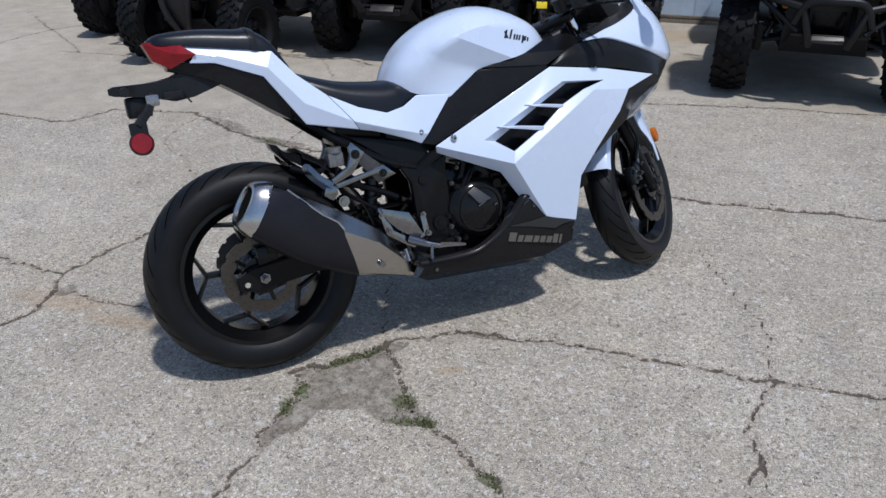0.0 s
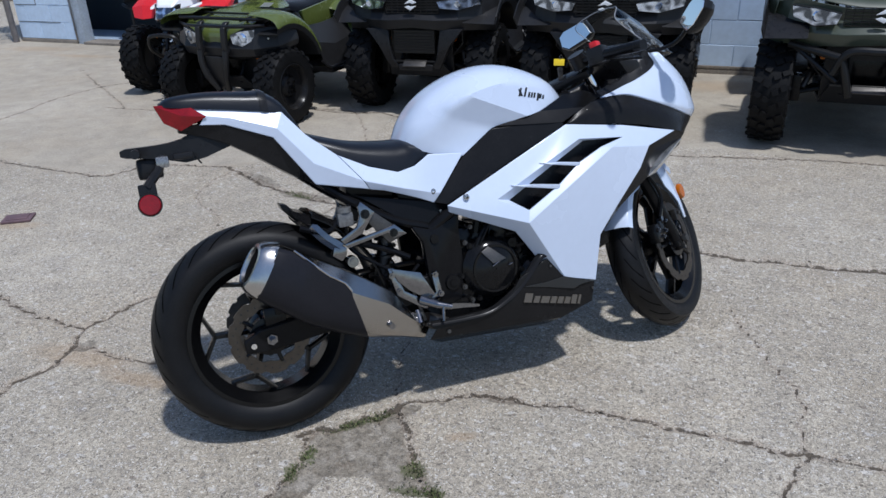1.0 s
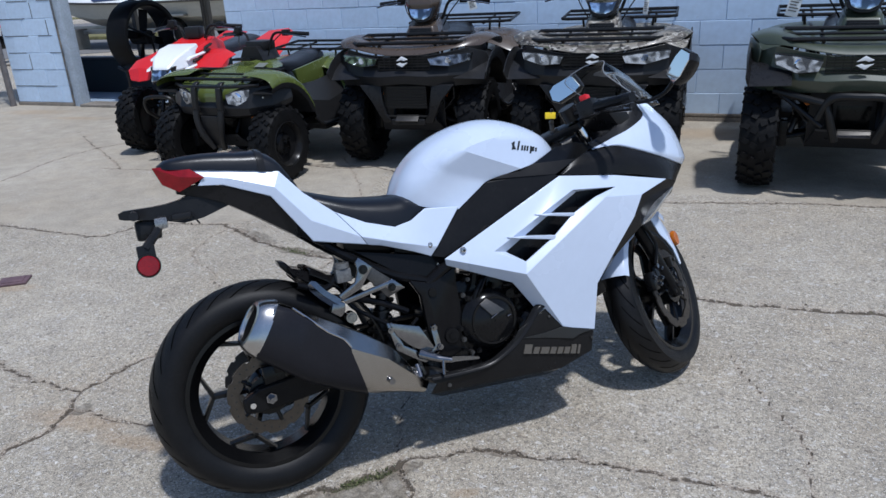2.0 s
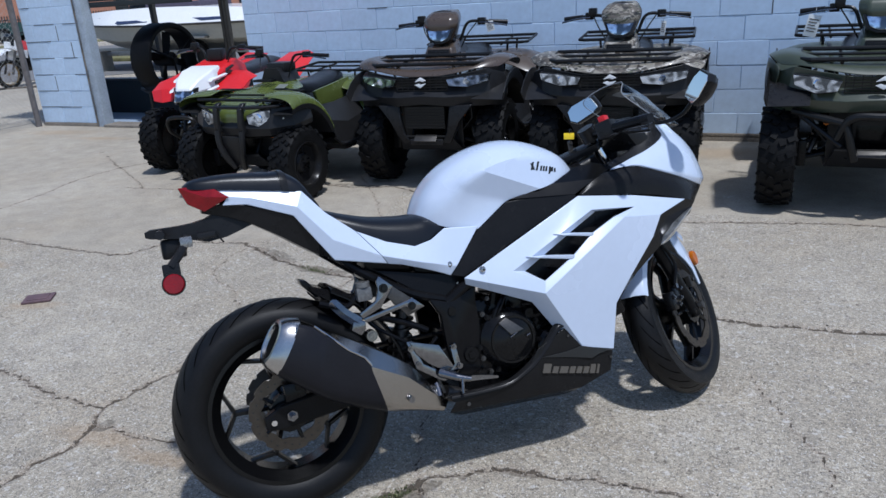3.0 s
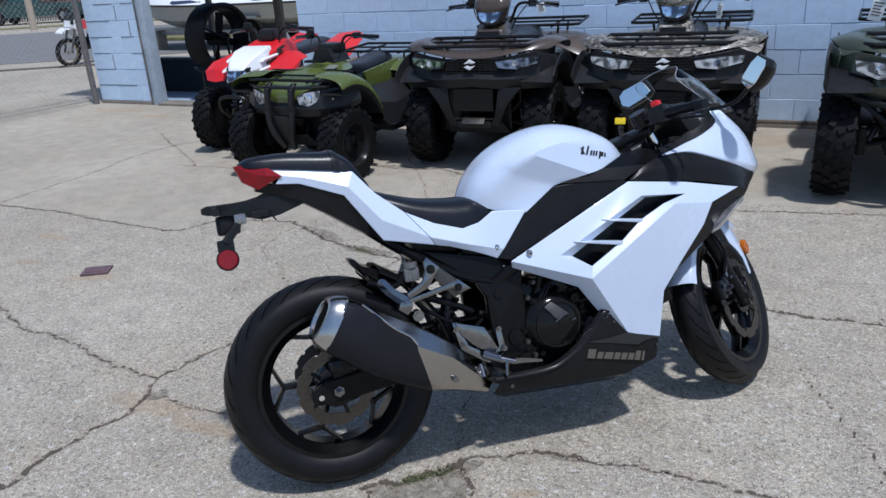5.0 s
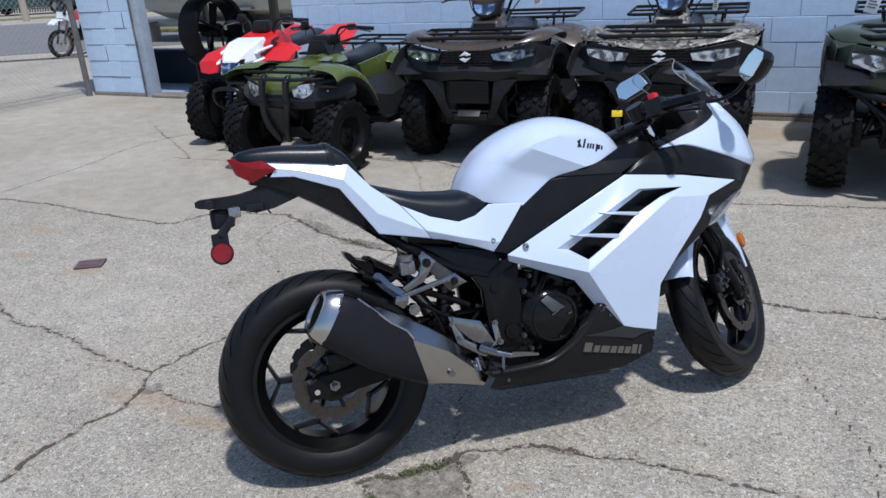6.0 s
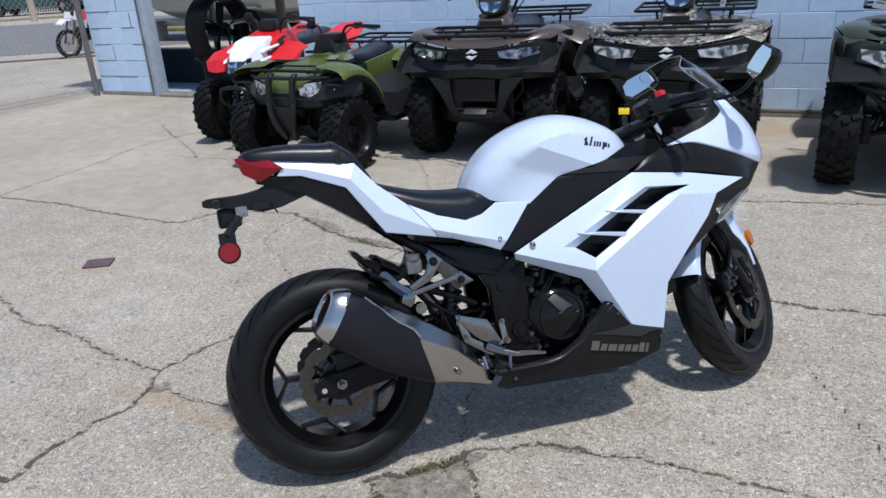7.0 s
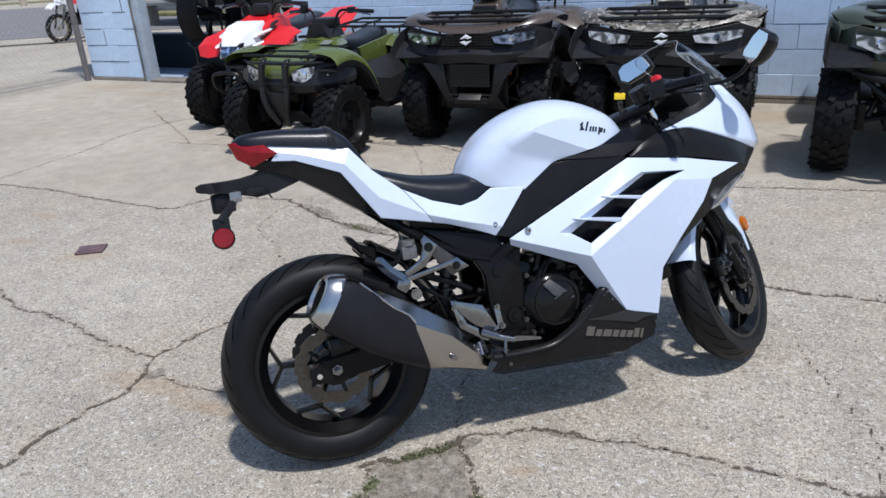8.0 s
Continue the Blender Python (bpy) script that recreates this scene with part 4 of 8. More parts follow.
# far brick works across the street
bld = thing("brick_building", "old orange brick building with arched dark windows", "building", pose(-52, 43, 0, 0, 0, 40))
part("wall", box(-30, 60, 0, 8, 0, 9), PINK_BRICK, bld)
part("roof", box(-30.2, 60.2, -0.3, 8.2, 9, 9.4), GREY_PAINT, bld)
for k in range(26):
    x = -26 + 3.2 * k
    w_ = part("window", moved(plate([(-0.5, 0), (0.5, 0), (0.5, 0.95), (0.33, 1.2), (0, 1.28), (-0.33, 1.2), (-0.5, 0.95)], 0.06), Matrix.Translation((x, -0.034, 0.75))), FAR_GLASS, bld)
    part("arch", moved(tube([(-0.58, 0, 0.95), (-0.36, 0, 1.27), (0, 0, 1.37), (0.36, 0, 1.27), (0.58, 0, 0.95)], 0.06, 6), Matrix.Translation((x, -0.05, 0.75))), KERB, w_)


# parked pickup and iron fence along the far side
car = thing("pickup_truck", "dark teal pickup truck parked across the street", "truck", pose(-36.5, 26.2, 0, 0, 0, 210.7))
part("body", join(loft([[(x, -0.9, 0.35), (x, 0.9, 0.35), (x, 0.88, z), (x, -0.88, z)] for x, z in ((-2.6, 0.95), (-0.6, 1.0), (-0.5, 1.0), (2.4, 0.95))], True), taper_box((-0.6, 1.1, -0.86, 0.86), (-0.4, 0.6, -0.72, 0.72), 1.0, 1.62, 0.05)), TEAL_PAINT, car)
for x, y in ((-1.7, -0.85), (-1.7, 0.85), (1.6, -0.85), (1.6, 0.85)):
    part("wheel", moved(lathe([(0.08, -0.1), (0.34, -0.1), (0.36, 0), (0.34, 0.1), (0.08, 0.1)], 24), Matrix.Translation((x, y, 0.36))), RUBBER, car)
    part("hubcap", moved(lathe([(0.0, -0.02), (0.18, -0.02), (0.18, 0.02), (0.0, 0.02)], 20), Matrix.Translation((x, y * 1.13, 0.36))), GALV, car)
iron = thing("iron_fence", "black iron railing in front of the brick building", "fence", pose(-37.0, 29.5, 0, 0, 0, 30.7))
for k in range(120):
    part("picket", box(-8 + 0.14 * k, -7.94 + 0.14 * k, -0.02, 0.02, 0, 1.25), ROOM_DARK, iron)
for z in (0.15, 1.0):
    part("rail", box(-8, 8.8, -0.015, 0.035, z, z + 0.06), ROOM_DARK, iron)
for x, y in ((-29.77, 21.07),):
    solid("bollard", join(rod((x, y, 0), (x, y, 1.25), 0.14, seg=14)), mat("faded_bollard_paint", (0.42, 0.34, 0.26), 0.8, vary=0.2), "faded pale street bollard", "bollard")


# ---- quad bikes parked with their backs to the wall ----
def camo(name):
    """Woodland print: bark, leaf and pale grass streaks."""
    m = mat(name, (0.2, 0.2, 0.18), 0.42, coat=0.15)
    t = m.node_tree
    b = t.nodes["Principled BSDF"]
    c = t.nodes.new("ShaderNodeTexCoord")
    mp = t.nodes.new("ShaderNodeMapping")
    mp.inputs["Scale"].default_value = (1.0, 1.0, 2.6)
    mp.inputs["Rotation"].default_value = (0.3, 0.5, 0.4)
    t.links.new(c.outputs["Object"], mp.inputs["Vector"])
    cols = [((0.10, 0.085, 0.068), None, 0), ((0.21, 0.19, 0.155), 5.5, 0.50), ((0.035, 0.030, 0.024), 9, 0.54), ((0.36, 0.34, 0.30), 15, 0.58), ((0.065, 0.07, 0.042), 8, 0.60), ((0.020, 0.018, 0.015), 17, 0.60)]
    src = None
    for k, (col, sc, cut) in enumerate(cols):
        if src is None:
            src = col
            continue
        n = t.nodes.new("ShaderNodeTexNoise")
        n.inputs["Scale"].default_value = sc
        n.inputs["Detail"].default_value = 5
        n.inputs["Distortion"].default_value = 1.6
        off = t.nodes.new("ShaderNodeVectorMath")
        off.inputs[1].default_value = (k * 3.7, k * 1.9, k * 5.1)
        t.links.new(mp.outputs["Vector"], off.inputs[0])
        t.links.new(off.outputs["Vector"], n.inputs["Vector"])
        r = t.nodes.new("ShaderNodeMapRange")
        r.inputs["From Min"].default_value = cut
        r.inputs["From Max"].default_value = cut + 0.03
        t.links.new(n.outputs["Fac"], r.inputs["Value"])
        x = t.nodes.new("ShaderNodeMix")
        x.data_type = "RGBA"
        t.links.new(r.outputs["Result"], x.inputs["Factor"])
        if isinstance(src, tuple):
            x.inputs["A"].default_value = (*src, 1)
        else:
            t.links.new(src, x.inputs["A"])
        x.inputs["B"].default_value = (*col, 1)
        src = x.outputs["Result"]
    t.links.new(src, b.inputs["Base Color"])
    return m


CAMO = camo("woodland_camouflage")
QUAD_BLACK = mat("quad_black_plastic", (0.0155, 0.0155, 0.0165), 0.36, spec=0.25, vary=0.2, scale=24, bump=0.12, bump_scale=700)
QUAD_TYRE = mat("quad_tyre_rubber", (0.0058, 0.0058, 0.0062), 0.60, spec=0.15, vary=0.35, scale=12, bump=0.3, bump_scale=300)
ACROSS = Matrix.Rotation(math.pi / 2, 4, "Z")


def knobby(r, w, n=22):
    """A quad tyre with two staggered rows of slanting lugs."""
    base = lathe([(r * 0.56, -w * 0.36), (r * 0.62, -w * 0.46), (r * 0.80, -w * 0.5), (r * 0.90, -w * 0.46), (r * 0.945, -w * 0.34), (r * 0.955, 0), (r * 0.945, w * 0.34), (r * 0.90, w * 0.46), (r * 0.80, w * 0.5), (r * 0.62, w * 0.46), (r * 0.56, w * 0.36)], 40)
    bms = [base]
    for k in range(n):
        for s in (-1, 1):
            a = 2 * math.pi * (k + (0.5 if s > 0 else 0)) / n
            for y0, y1, hgt, ta in ((0.03, 0.20, -0.002, 0.0), (0.24, 0.42, -0.020, 0.14), (0.43, 0.50, -0.080, 0.17)):
                bm = bmesh.new()
                bmesh.ops.create_cube(bm, size=1)
                long_ = 0.062 + 0.012 * ((k * 7 + (3 if s > 0 else 0)) % 5) / 4 if y0 < 0.4 else 0.05
                bm.transform(Matrix.Rotation(-(a + ta * 0.6), 4, "Y") @ Matrix.Translation((r * (0.978 + hgt), s * w * (y0 + y1) / 2, 0)) @ Matrix.Rotation(s * 0.45, 4, "X") @ Matrix.Diagonal((r * 0.045, w * (y1 - y0), long_ * r * 1.5, 1)))
                bms.append(bm)
    return join(*bms)


def quad_rim(r, w):
    bms = [lathe([(r * 0.60, -w * 0.44), (r * 0.57, -w * 0.46), (r * 0.53, -w * 0.36), (r * 0.50, -w * 0.22), (r * 0.30, -w * 0.18), (r * 0.24, -w * 0.28), (0.004, -w * 0.28), (0.004, w * 0.1), (r * 0.50, w * 0.1), (r * 0.57, w * 0.44)], 32, closed=False)]
    return join(*bms)


def lug_nuts(r, w):
    bms = [rod((0, -w * 0.27, 0), (0, -w * 0.42, 0), r * 0.08, seg=12)]
    for k in range(4):
        a = math.pi / 4 + k * math.pi / 2
        p = Vector((r * 0.16 * math.cos(a), 0, r * 0.16 * math.sin(a)))
        bms.append(rod(p + Vector((0, -w * 0.27, 0)), p + Vector((0, -w * 0.36, 0)), r * 0.035, seg=6))
    return join(*bms)


WHEELS = {}


def quad_wheel(parent, place, r, w, flip, rim_mat, nut_mat=None):
    key = (r, w, rim_mat.name)
    if key not in WHEELS:
        WHEELS[key] = (to_mesh("tyre", knobby(r, w), QUAD_TYRE, 30), to_mesh("wheel", quad_rim(r, w), rim_mat), to_mesh("hub", lug_nuts(r, w), nut_mat or ALLOY))
    tyre, rim, hub = WHEELS[key]
    rim_ob = new("wheel", rim)
    rim_ob.parent = parent
    rim_ob.matrix_basis = Matrix.Translation(place) @ (ACROSS if not flip else ACROSS @ Matrix.Rotation(math.pi, 4, "Z"))
    for nm, data in (("tyre", tyre), ("hub", hub)):
        o = new(nm, data)
        o.parent = rim_ob
    return rim_ob


def strip(rows, thick=0.006, off=None):
    """A panel from rows of points."""
    bm = bmesh.new()
    vs = [[bm.verts.new(p) for p in row] for row in rows]
    for a, b in zip(vs, vs[1:]):
        for k in range(len(a) - 1):
            bm.faces.new((a[k], a[k + 1], b[k + 1], b[k]))
    return thicken(bm, off or Vector((0, 0, -thick)))


def mirror_rows(rows):
    """Half rows (x from the middle outwards) to full width."""
    return [[(-x, y, z) for x, y, z in reversed(row) if x > 1e-6] + [(x, y, z) for x, y, z in row] for row in rows]


def rounded(ob, width=0.012, seg=2, angle=20):
    m = ob.modifiers.new("edge", "BEVEL")
    m.width, m.segments, m.limit_method, m.angle_limit = width, seg, "ANGLE", radians(angle)
    w = ob.modifiers.new("shade", "WEIGHTED_NORMAL")
    w.keep_sharp = True
    return ob


def softened(ob, levels=2):
    """Rounds a moulded panel all over."""
    m = ob.modifiers.new("round", "SUBSURF")
    m.levels = m.render_levels = levels
    return ob


def rack(parent, y0, y1, x, z, name):
    dip = z - 0.03
    tubes = [[(-x, y0 + 0.05, dip), (-x + 0.05, y0, dip), (x - 0.05, y0, dip), (x, y0 + 0.05, dip), (x, y1, z), (-x, y1, z), (-x, y0 + 0.05, dip)]]
    ob = part(name, tube(tubes[0], 0.013, 8, curved=False), TUBE_BLACK, parent, "black tubular cargo rack")
    n = 1
    for k in range(1, n + 1):
        yy = y0 + (y1 - y0) * k / (n + 1)
        part("rack_bar", tube([(-x + 0.01, yy, dip + 0.03 * k / (n + 1)), (x - 0.01, yy, dip + 0.03 * k / (n + 1))], 0.009, 8), TUBE_BLACK, ob)
    for sx in (-0.5, 0.5):
        part("rack_bar", tube([(sx * x, y0, dip - 0.016), (sx * x, y1, z - 0.016)], 0.009, 8), TUBE_BLACK, ob)
    for sx in (-0.62, 0.62):
        for yy in (y0 + 0.03, y1 - 0.05):
            part("rack_post", rod((sx * x, yy, z - 0.02), (sx * x * 0.96, yy + 0.01, z - 0.12), 0.010, seg=8), TUBE_BLACK, ob)
    return ob


def bars(parent, y, z, half, rise=0.035):
    ob = part("handlebar", tube([(-half, y + 0.10, z + 0.01), (-half * 0.62, y + 0.05, z + rise * 0.75), (-half * 0.34, y + 0.02, z + rise * 0.6), (-half * 0.2, y, z - 0.10), (0, y - 0.01, z - 0.15), (half * 0.2, y, z - 0.10), (half * 0.34, y + 0.02, z + rise * 0.6), (half * 0.62, y + 0.05, z + rise * 0.75), (half, y + 0.10, z + 0.01)], 0.0115, 10), TUBE_BLACK, parent)
    for s in (-1, 1):
        a, b = Vector((s * half * 0.70, y + 0.06, z + rise * 0.66)), Vector((s * half * 1.02, y + 0.10, z + 0.01))
        part("grip", rod(a, b, 0.017, seg=12), BLACK_PLASTIC, ob)
        part("switch_housing", moved(box(-0.03, 0.03, -0.03, 0.03, -0.022, 0.03, 0.008), Matrix.Translation((s * half * 0.58, y + 0.05, z + rise * 0.72))), BLACK_PLASTIC, ob)
        part("brake_lever", tube([(s * half * 0.56, y + 0.01, z + rise * 0.6), (s * half * 0.75, y, z + rise * 0.45), (s * half * 1.04, y + 0.04, z - 0.01)], 0.006, 8), ALLOY, ob)
        part("control_cable", tube([(s * half * 0.5, y + 0.02, z + rise * 0.6), (s * half * 0.38, y - 0.06, z - 0.06), (s * half * 0.24, y - 0.04, z - 0.16), (s * 0.06, y, z - 0.24)], 0.005, 6), BLACK_PLASTIC, ob)
    part("fluid_cup", box(-half * 0.52 - 0.03, -half * 0.52 + 0.03, y + 0.0, y + 0.05, z + rise * 0.75, z + rise * 0.75 + 0.06, 0.008), BLACK_PLASTIC, ob)
    return ob


def chassis(q, r_f=0.318, r_r=0.318, track=0.46, wb=1.28, rim_mat=None, tw=0.21, ax=0.0):
    """Wheels, arms, shocks, engine and frame shared by every quad."""
    rim_mat = rim_mat or SATIN_BLACK
    for s in (-1, 1):
        quad_wheel(q, (s * track, ax, r_f), r_f, tw, s < 0, rim_mat)
        quad_wheel(q, (s * (track - 0.01), wb, r_r), r_r, tw * 1.15, s < 0, rim_mat)
        part("a_arm", join(tube([(s * 0.12, -0.12, r_f + 0.04), (s * (track - 0.10), ax, r_f - 0.02), (s * 0.12, 0.14, r_f + 0.04)], 0.014, 8, curved=False), tube([(s * 0.14, -0.08, r_f + 0.16), (s * (track - 0.11), ax, r_f + 0.07), (s * 0.14, 0.12, r_f + 0.16)], 0.012, 8, curved=False)), SATIN_BLACK, q)
        sp = Vector((s * (track - 0.17), ax - 0.02, r_f + 0.02))
        tp = Vector((s * 0.20, 0.02, r_f + 0.36))
        shock = part("shock_absorber", rod(sp, tp, 0.018), DARK_STEEL, q)
        part("spring", join(*[moved(ring_mesh(0.036, 0.022, 0.010, 16), Matrix.Translation(sp.lerp(tp, 0.25 + 0.09 * k)) @ (tp - sp).to_track_quat("Y", "Z").to_matrix().to_4x4()) for k in range(8)]), SATIN_BLACK, shock)
        part("steering_knuckle", box(s * (track - 0.13) - 0.03, s * (track - 0.13) + 0.03, ax - 0.05, ax + 0.05, r_f - 0.06, r_f + 0.10, 0.012), SATIN_BLACK, q)
        part("drive_shaft", rod((s * 0.08, 0.03, r_f + 0.02), (s * (track - 0.10), ax, r_f), 0.02), SATIN_BLACK, q)
        part("amber_marker", moved(lathe([(0.001, -0.006), (0.018, -0.006), (0.018, 0.006), (0.001, 0.006)], 16), Matrix.Translation((s * 0.25, -0.20, r_f + 0.22))), AMBER, q)
    part("engine", join(box(-0.17, 0.17, 0.25, 0.85, 0.26, 0.62, 0.04), box(-0.12, 0.12, -0.20, 0.30, 0.30, 0.55, 0.03), box(-0.20, 0.20, 0.40, 0.70, 0.30, 0.50, 0.04)), ENGINE_BLACK, q)
    part("frame", join(*[tube([(s * 0.13, -0.30, 0.36), (s * 0.15, 0.0, 0.27), (s * 0.16, 0.9, 0.27), (s * 0.14, 1.35, 0.45), (s * 0.16, 1.5, 0.72)], 0.018, 8) for s in (-1, 1)], *[tube([(s * 0.12, -0.28, 0.40), (s * 0.14, -0.05, 0.72), (s * 0.15, 0.5, 0.78)], 0.016, 8) for s in (-1, 1)]), SATIN_BLACK, q)
    part("rear_axle", rod((-track, wb, r_r), (track, wb, r_r), 0.03), SATIN_BLACK, q)


def lamp(parent, x0, x1, z, y0, y1, h, s):
    """A swept headlight with lens, reflector bowl and housing."""
    def ring(g, d):
        return [(s * (x0 + 0.02 * g), y0 + d, z - h * 0.35 * g), (s * (x0 + (x1 - x0) * 0.5), (y0 + y1) / 2 - 0.012 + d, z - h * 0.5 * g), (s * (x1 - 0.01), y1 + d, z - 0.1 * h * g), (s * x1, y1 + d, z + h * 0.42 * g), (s * (x0 + (x1 - x0) * 0.5), (y0 + y1) / 2 - 0.012 + d, z + h * 0.36 * g), (s * x0, y0 + d, z + h * 0.15 * g)]
    house = part("headlight", loft([ring(1.08, 0.0), ring(1.08, 0.06)]), QUAD_BLACK, parent, "swept twin headlight")
    part("lens", loft([ring(0.95, -0.010), ring(1.0, 0.002)]), HEADLAMP, house, "clear faceted lens")
    c = Vector((s * (x0 + (x1 - x0) * 0.45), (y0 + y1) / 2 - 0.022, z - 0.02 * h))
    part("bulb_bowl", moved(lathe([(0.001, -0.004), (h * 0.22, -0.004), (h * 0.30, 0.004), (h * 0.30, 0.012)], 18, closed=False), Matrix.Translation(c)), HEADLAMP, house)


def utility_quad(label, m, body, style, rim_mat=None):
    q = thing("quad_bike", label, "quad bike", m, "parked quad bikes")
    big_ = style != "compact"
    ax = {"compact": -0.21, "green": -0.13, "large": -0.05}[style]
    chassis(q, track=0.50 if style != "large" else 0.46, rim_mat=rim_mat, tw=0.21, ax=ax)
    lift = 0.065 if big_ else 0.02
    up = 0.028 if big_ else 0.0
    # hood and front fenders
    rows = mirror_rows([
        [(0, -0.375, 0.800 + up), (0.14, -0.37, 0.806 + up), (0.30, -0.345, 0.835 + up), (0.44, -0.29, 0.862 + lift * 0.4), (0.535, -0.20, 0.835 + lift * 0.5)],
        [(0, -0.30, 0.872 + up * 0.7), (0.14, -0.30, 0.874 + up * 0.7), (0.30, -0.28, 0.892 + up * 0.7), (0.47, -0.20, 0.895 + lift), (0.59, -0.12, 0.855 + lift)],
        [(0, -0.05, 0.905), (0.14, -0.05, 0.902), (0.32, -0.04, 0.892), (0.49, -0.02, 0.905 + lift), (0.612, 0.0, 0.840 + lift * 1.2)],
        [(0, 0.20, 0.975), (0.13, 0.20, 0.955), (0.29, 0.18, 0.905), (0.48, 0.18, 0.900 + lift), (0.612, 0.16, 0.825 + lift * 1.2)],
        [(0, 0.42, 0.985), (0.11, 0.42, 0.940), (0.19, 0.42, 0.860), (0.42, 0.36, 0.835 + lift), (0.57, 0.30, 0.740 + lift)]])
    if not big_:
        rows = mirror_rows([
            [(0, -0.400, 0.680), (0.10, -0.400, 0.680), (0.135, -0.392, 0.70)],
            [(0, -0.405, 0.735), (0.12, -0.402, 0.740), (0.22, -0.388, 0.785)],
            [(0, -0.380, 0.785), (0.14, -0.380, 0.790), (0.36, -0.350, 0.815)],
            [(0, -0.29, 0.825), (0.14, -0.29, 0.828), (0.36, -0.26, 0.850)],
            [(0, -0.05, 0.872), (0.14, -0.05, 0.872), (0.34, -0.04, 0.875)],
            [(0, 0.20, 0.970), (0.13, 0.20, 0.950), (0.30, 0.18, 0.895)],
            [(0, 0.42, 0.990), (0.11, 0.42, 0.942), (0.20, 0.42, 0.865)]])
    softened(part("front_fender" if big_ else "hood", strip(rows, 0.010), body, q, "moulded plastic hood and front fenders" if big_ else "moulded plastic hood", angle=180))
    for s in (-1, 1):
        arc = []
        for k in range(9):
            a = radians(48 + 106 * k / 8) if big_ else radians(74 + 84 * k / 8)
            rr = 0.445 if big_ else 0.44
            arc.append([(s * 0.36, ax - rr * math.cos(a), 0.33 + rr * 1.02 * math.sin(a)), (s * 0.585, ax - rr * math.cos(a) * 1.0, 0.33 + rr * math.sin(a)), (s * 0.60, ax - (rr + 0.05) * math.cos(a), 0.34 + (rr + 0.06) * math.sin(a))])
        if big_:
            rounded(part("fender_flare", strip(arc, off=Vector((-s * 0.008, 0, 0.004))), BLACK_PLASTIC if style == "green" else QUAD_BLACK, q, "moulded fender flare", angle=60), 0.012, 3)
        else:
            arc, lip = [], []
            for k in range(10):
                a = radians(70 + 86 * k / 9)
                c_, d_ = math.cos(a), math.sin(a)
                arc.append([(s * 0.27, ax + 0.05 - 0.44 * c_, 0.36 + 0.56 * d_), (s * 0.42, ax + 0.03 - 0.46 * c_, 0.35 + 0.575 * d_), (s * 0.55, ax + 0.02 - 0.475 * c_, 0.34 + 0.565 * d_), (s * 0.605, ax + 0.01 - 0.47 * c_, 0.335 + 0.535 * d_), (s * 0.612, ax - 0.445 * c_, 0.33 + 0.485 * d_)])
                lip.append([(s * 0.614, ax - 0.452 * c_, 0.33 + 0.49 * d_), (s * 0.606, ax - 0.425 * c_, 0.33 + 0.455 * d_), (s * 0.40, ax - 0.42 * c_, 0.33 + 0.45 * d_)])
            softened(part("front_fender", strip(arc, 0.008), body, q, "moulded plastic front fender", angle=180))
            part("fender_lip", strip(lip, 0.006), QUAD_BLACK, q, "black wheel arch lining", angle=60)
        rear = []
        for k in range(9):
            a = radians(34 + 112 * k / 8)
            rr = 0.43
            rear.append([(s * 0.34, 1.28 - rr * math.cos(a), 0.33 + rr * 1.02 * math.sin(a)), (s * 0.575, 1.28 - rr * math.cos(a), 0.33 + rr * math.sin(a)), (s * 0.59, 1.28 - (rr + 0.05) * math.cos(a), 0.34 + (rr + 0.06) * math.sin(a))])
        rounded(part("fender_flare", strip(rear, off=Vector((-s * 0.008, 0, 0.004))), QUAD_BLACK if big_ else body, q, angle=60), 0.012, 3)
        part("footwell", join(taper_box((min(s * 0.20, s * 0.56), max(s * 0.20, s * 0.56), 0.42, 0.92), (min(s * 0.22, s * 0.57), max(s * 0.22, s * 0.57), 0.40, 0.94), 0.30, 0.36, 0.015), box(min(s * 0.20, s * 0.235), max(s * 0.20, s * 0.235), 0.36, 0.96, 0.36, 0.74, 0.01)), QUAD_BLACK, q, "black footwell")
        guard = strip([[(s * 0.30, 0.34, 0.70), (s * 0.32, 0.66, 0.70), (s * 0.30, 1.0, 0.72)], [(s * 0.47, 0.36, 0.58), (s * 0.46, 0.66, 0.52), (s * 0.48, 0.98, 0.58)], [(s * 0.52, 0.38, 0.36), (s * 0.52, 0.66, 0.36), (s * 0.52, 0.94, 0.36)]], off=Vector((-s * 0.008, 0, 0)))
        rounded(part("leg_guard", guard, QUAD_BLACK, q, "black leg guard panel", angle=60), 0.01)
        shell = moved(plate([(0.46, 0.82), (1.06, 0.88), (1.16, 0.66), (0.96, 0.50), (0.60, 0.56)], 0.025, 0.008), Matrix.Translation((s * 0.235, 0, 0)) @ ACROSS)
        part("side_panel", shell, QUAD_BLACK if big_ else body, q, "moulded panel under the seat")
        # mudguard panels added to block light under the body, as quads usually have
        well = strip([[(s * 0.335, max(ax - 0.36, -0.30), 0.70), (s * 0.335, ax, 0.80), (s * 0.335, ax + 0.42, 0.72)], [(s * 0.33, max(ax - 0.34, -0.26), 0.52), (s * 0.33, ax, 0.54), (s * 0.33, ax + 0.42, 0.50)], [(s * 0.24, max(ax - 0.26, -0.23), 0.42), (s * 0.26, ax, 0.42), (s * 0.30, ax + 0.42, 0.30)]], off=Vector((-s * 0.006, 0, 0)))
        part("inner_fender", well, QUAD_BLACK, q, "black inner mudguard", angle=60)
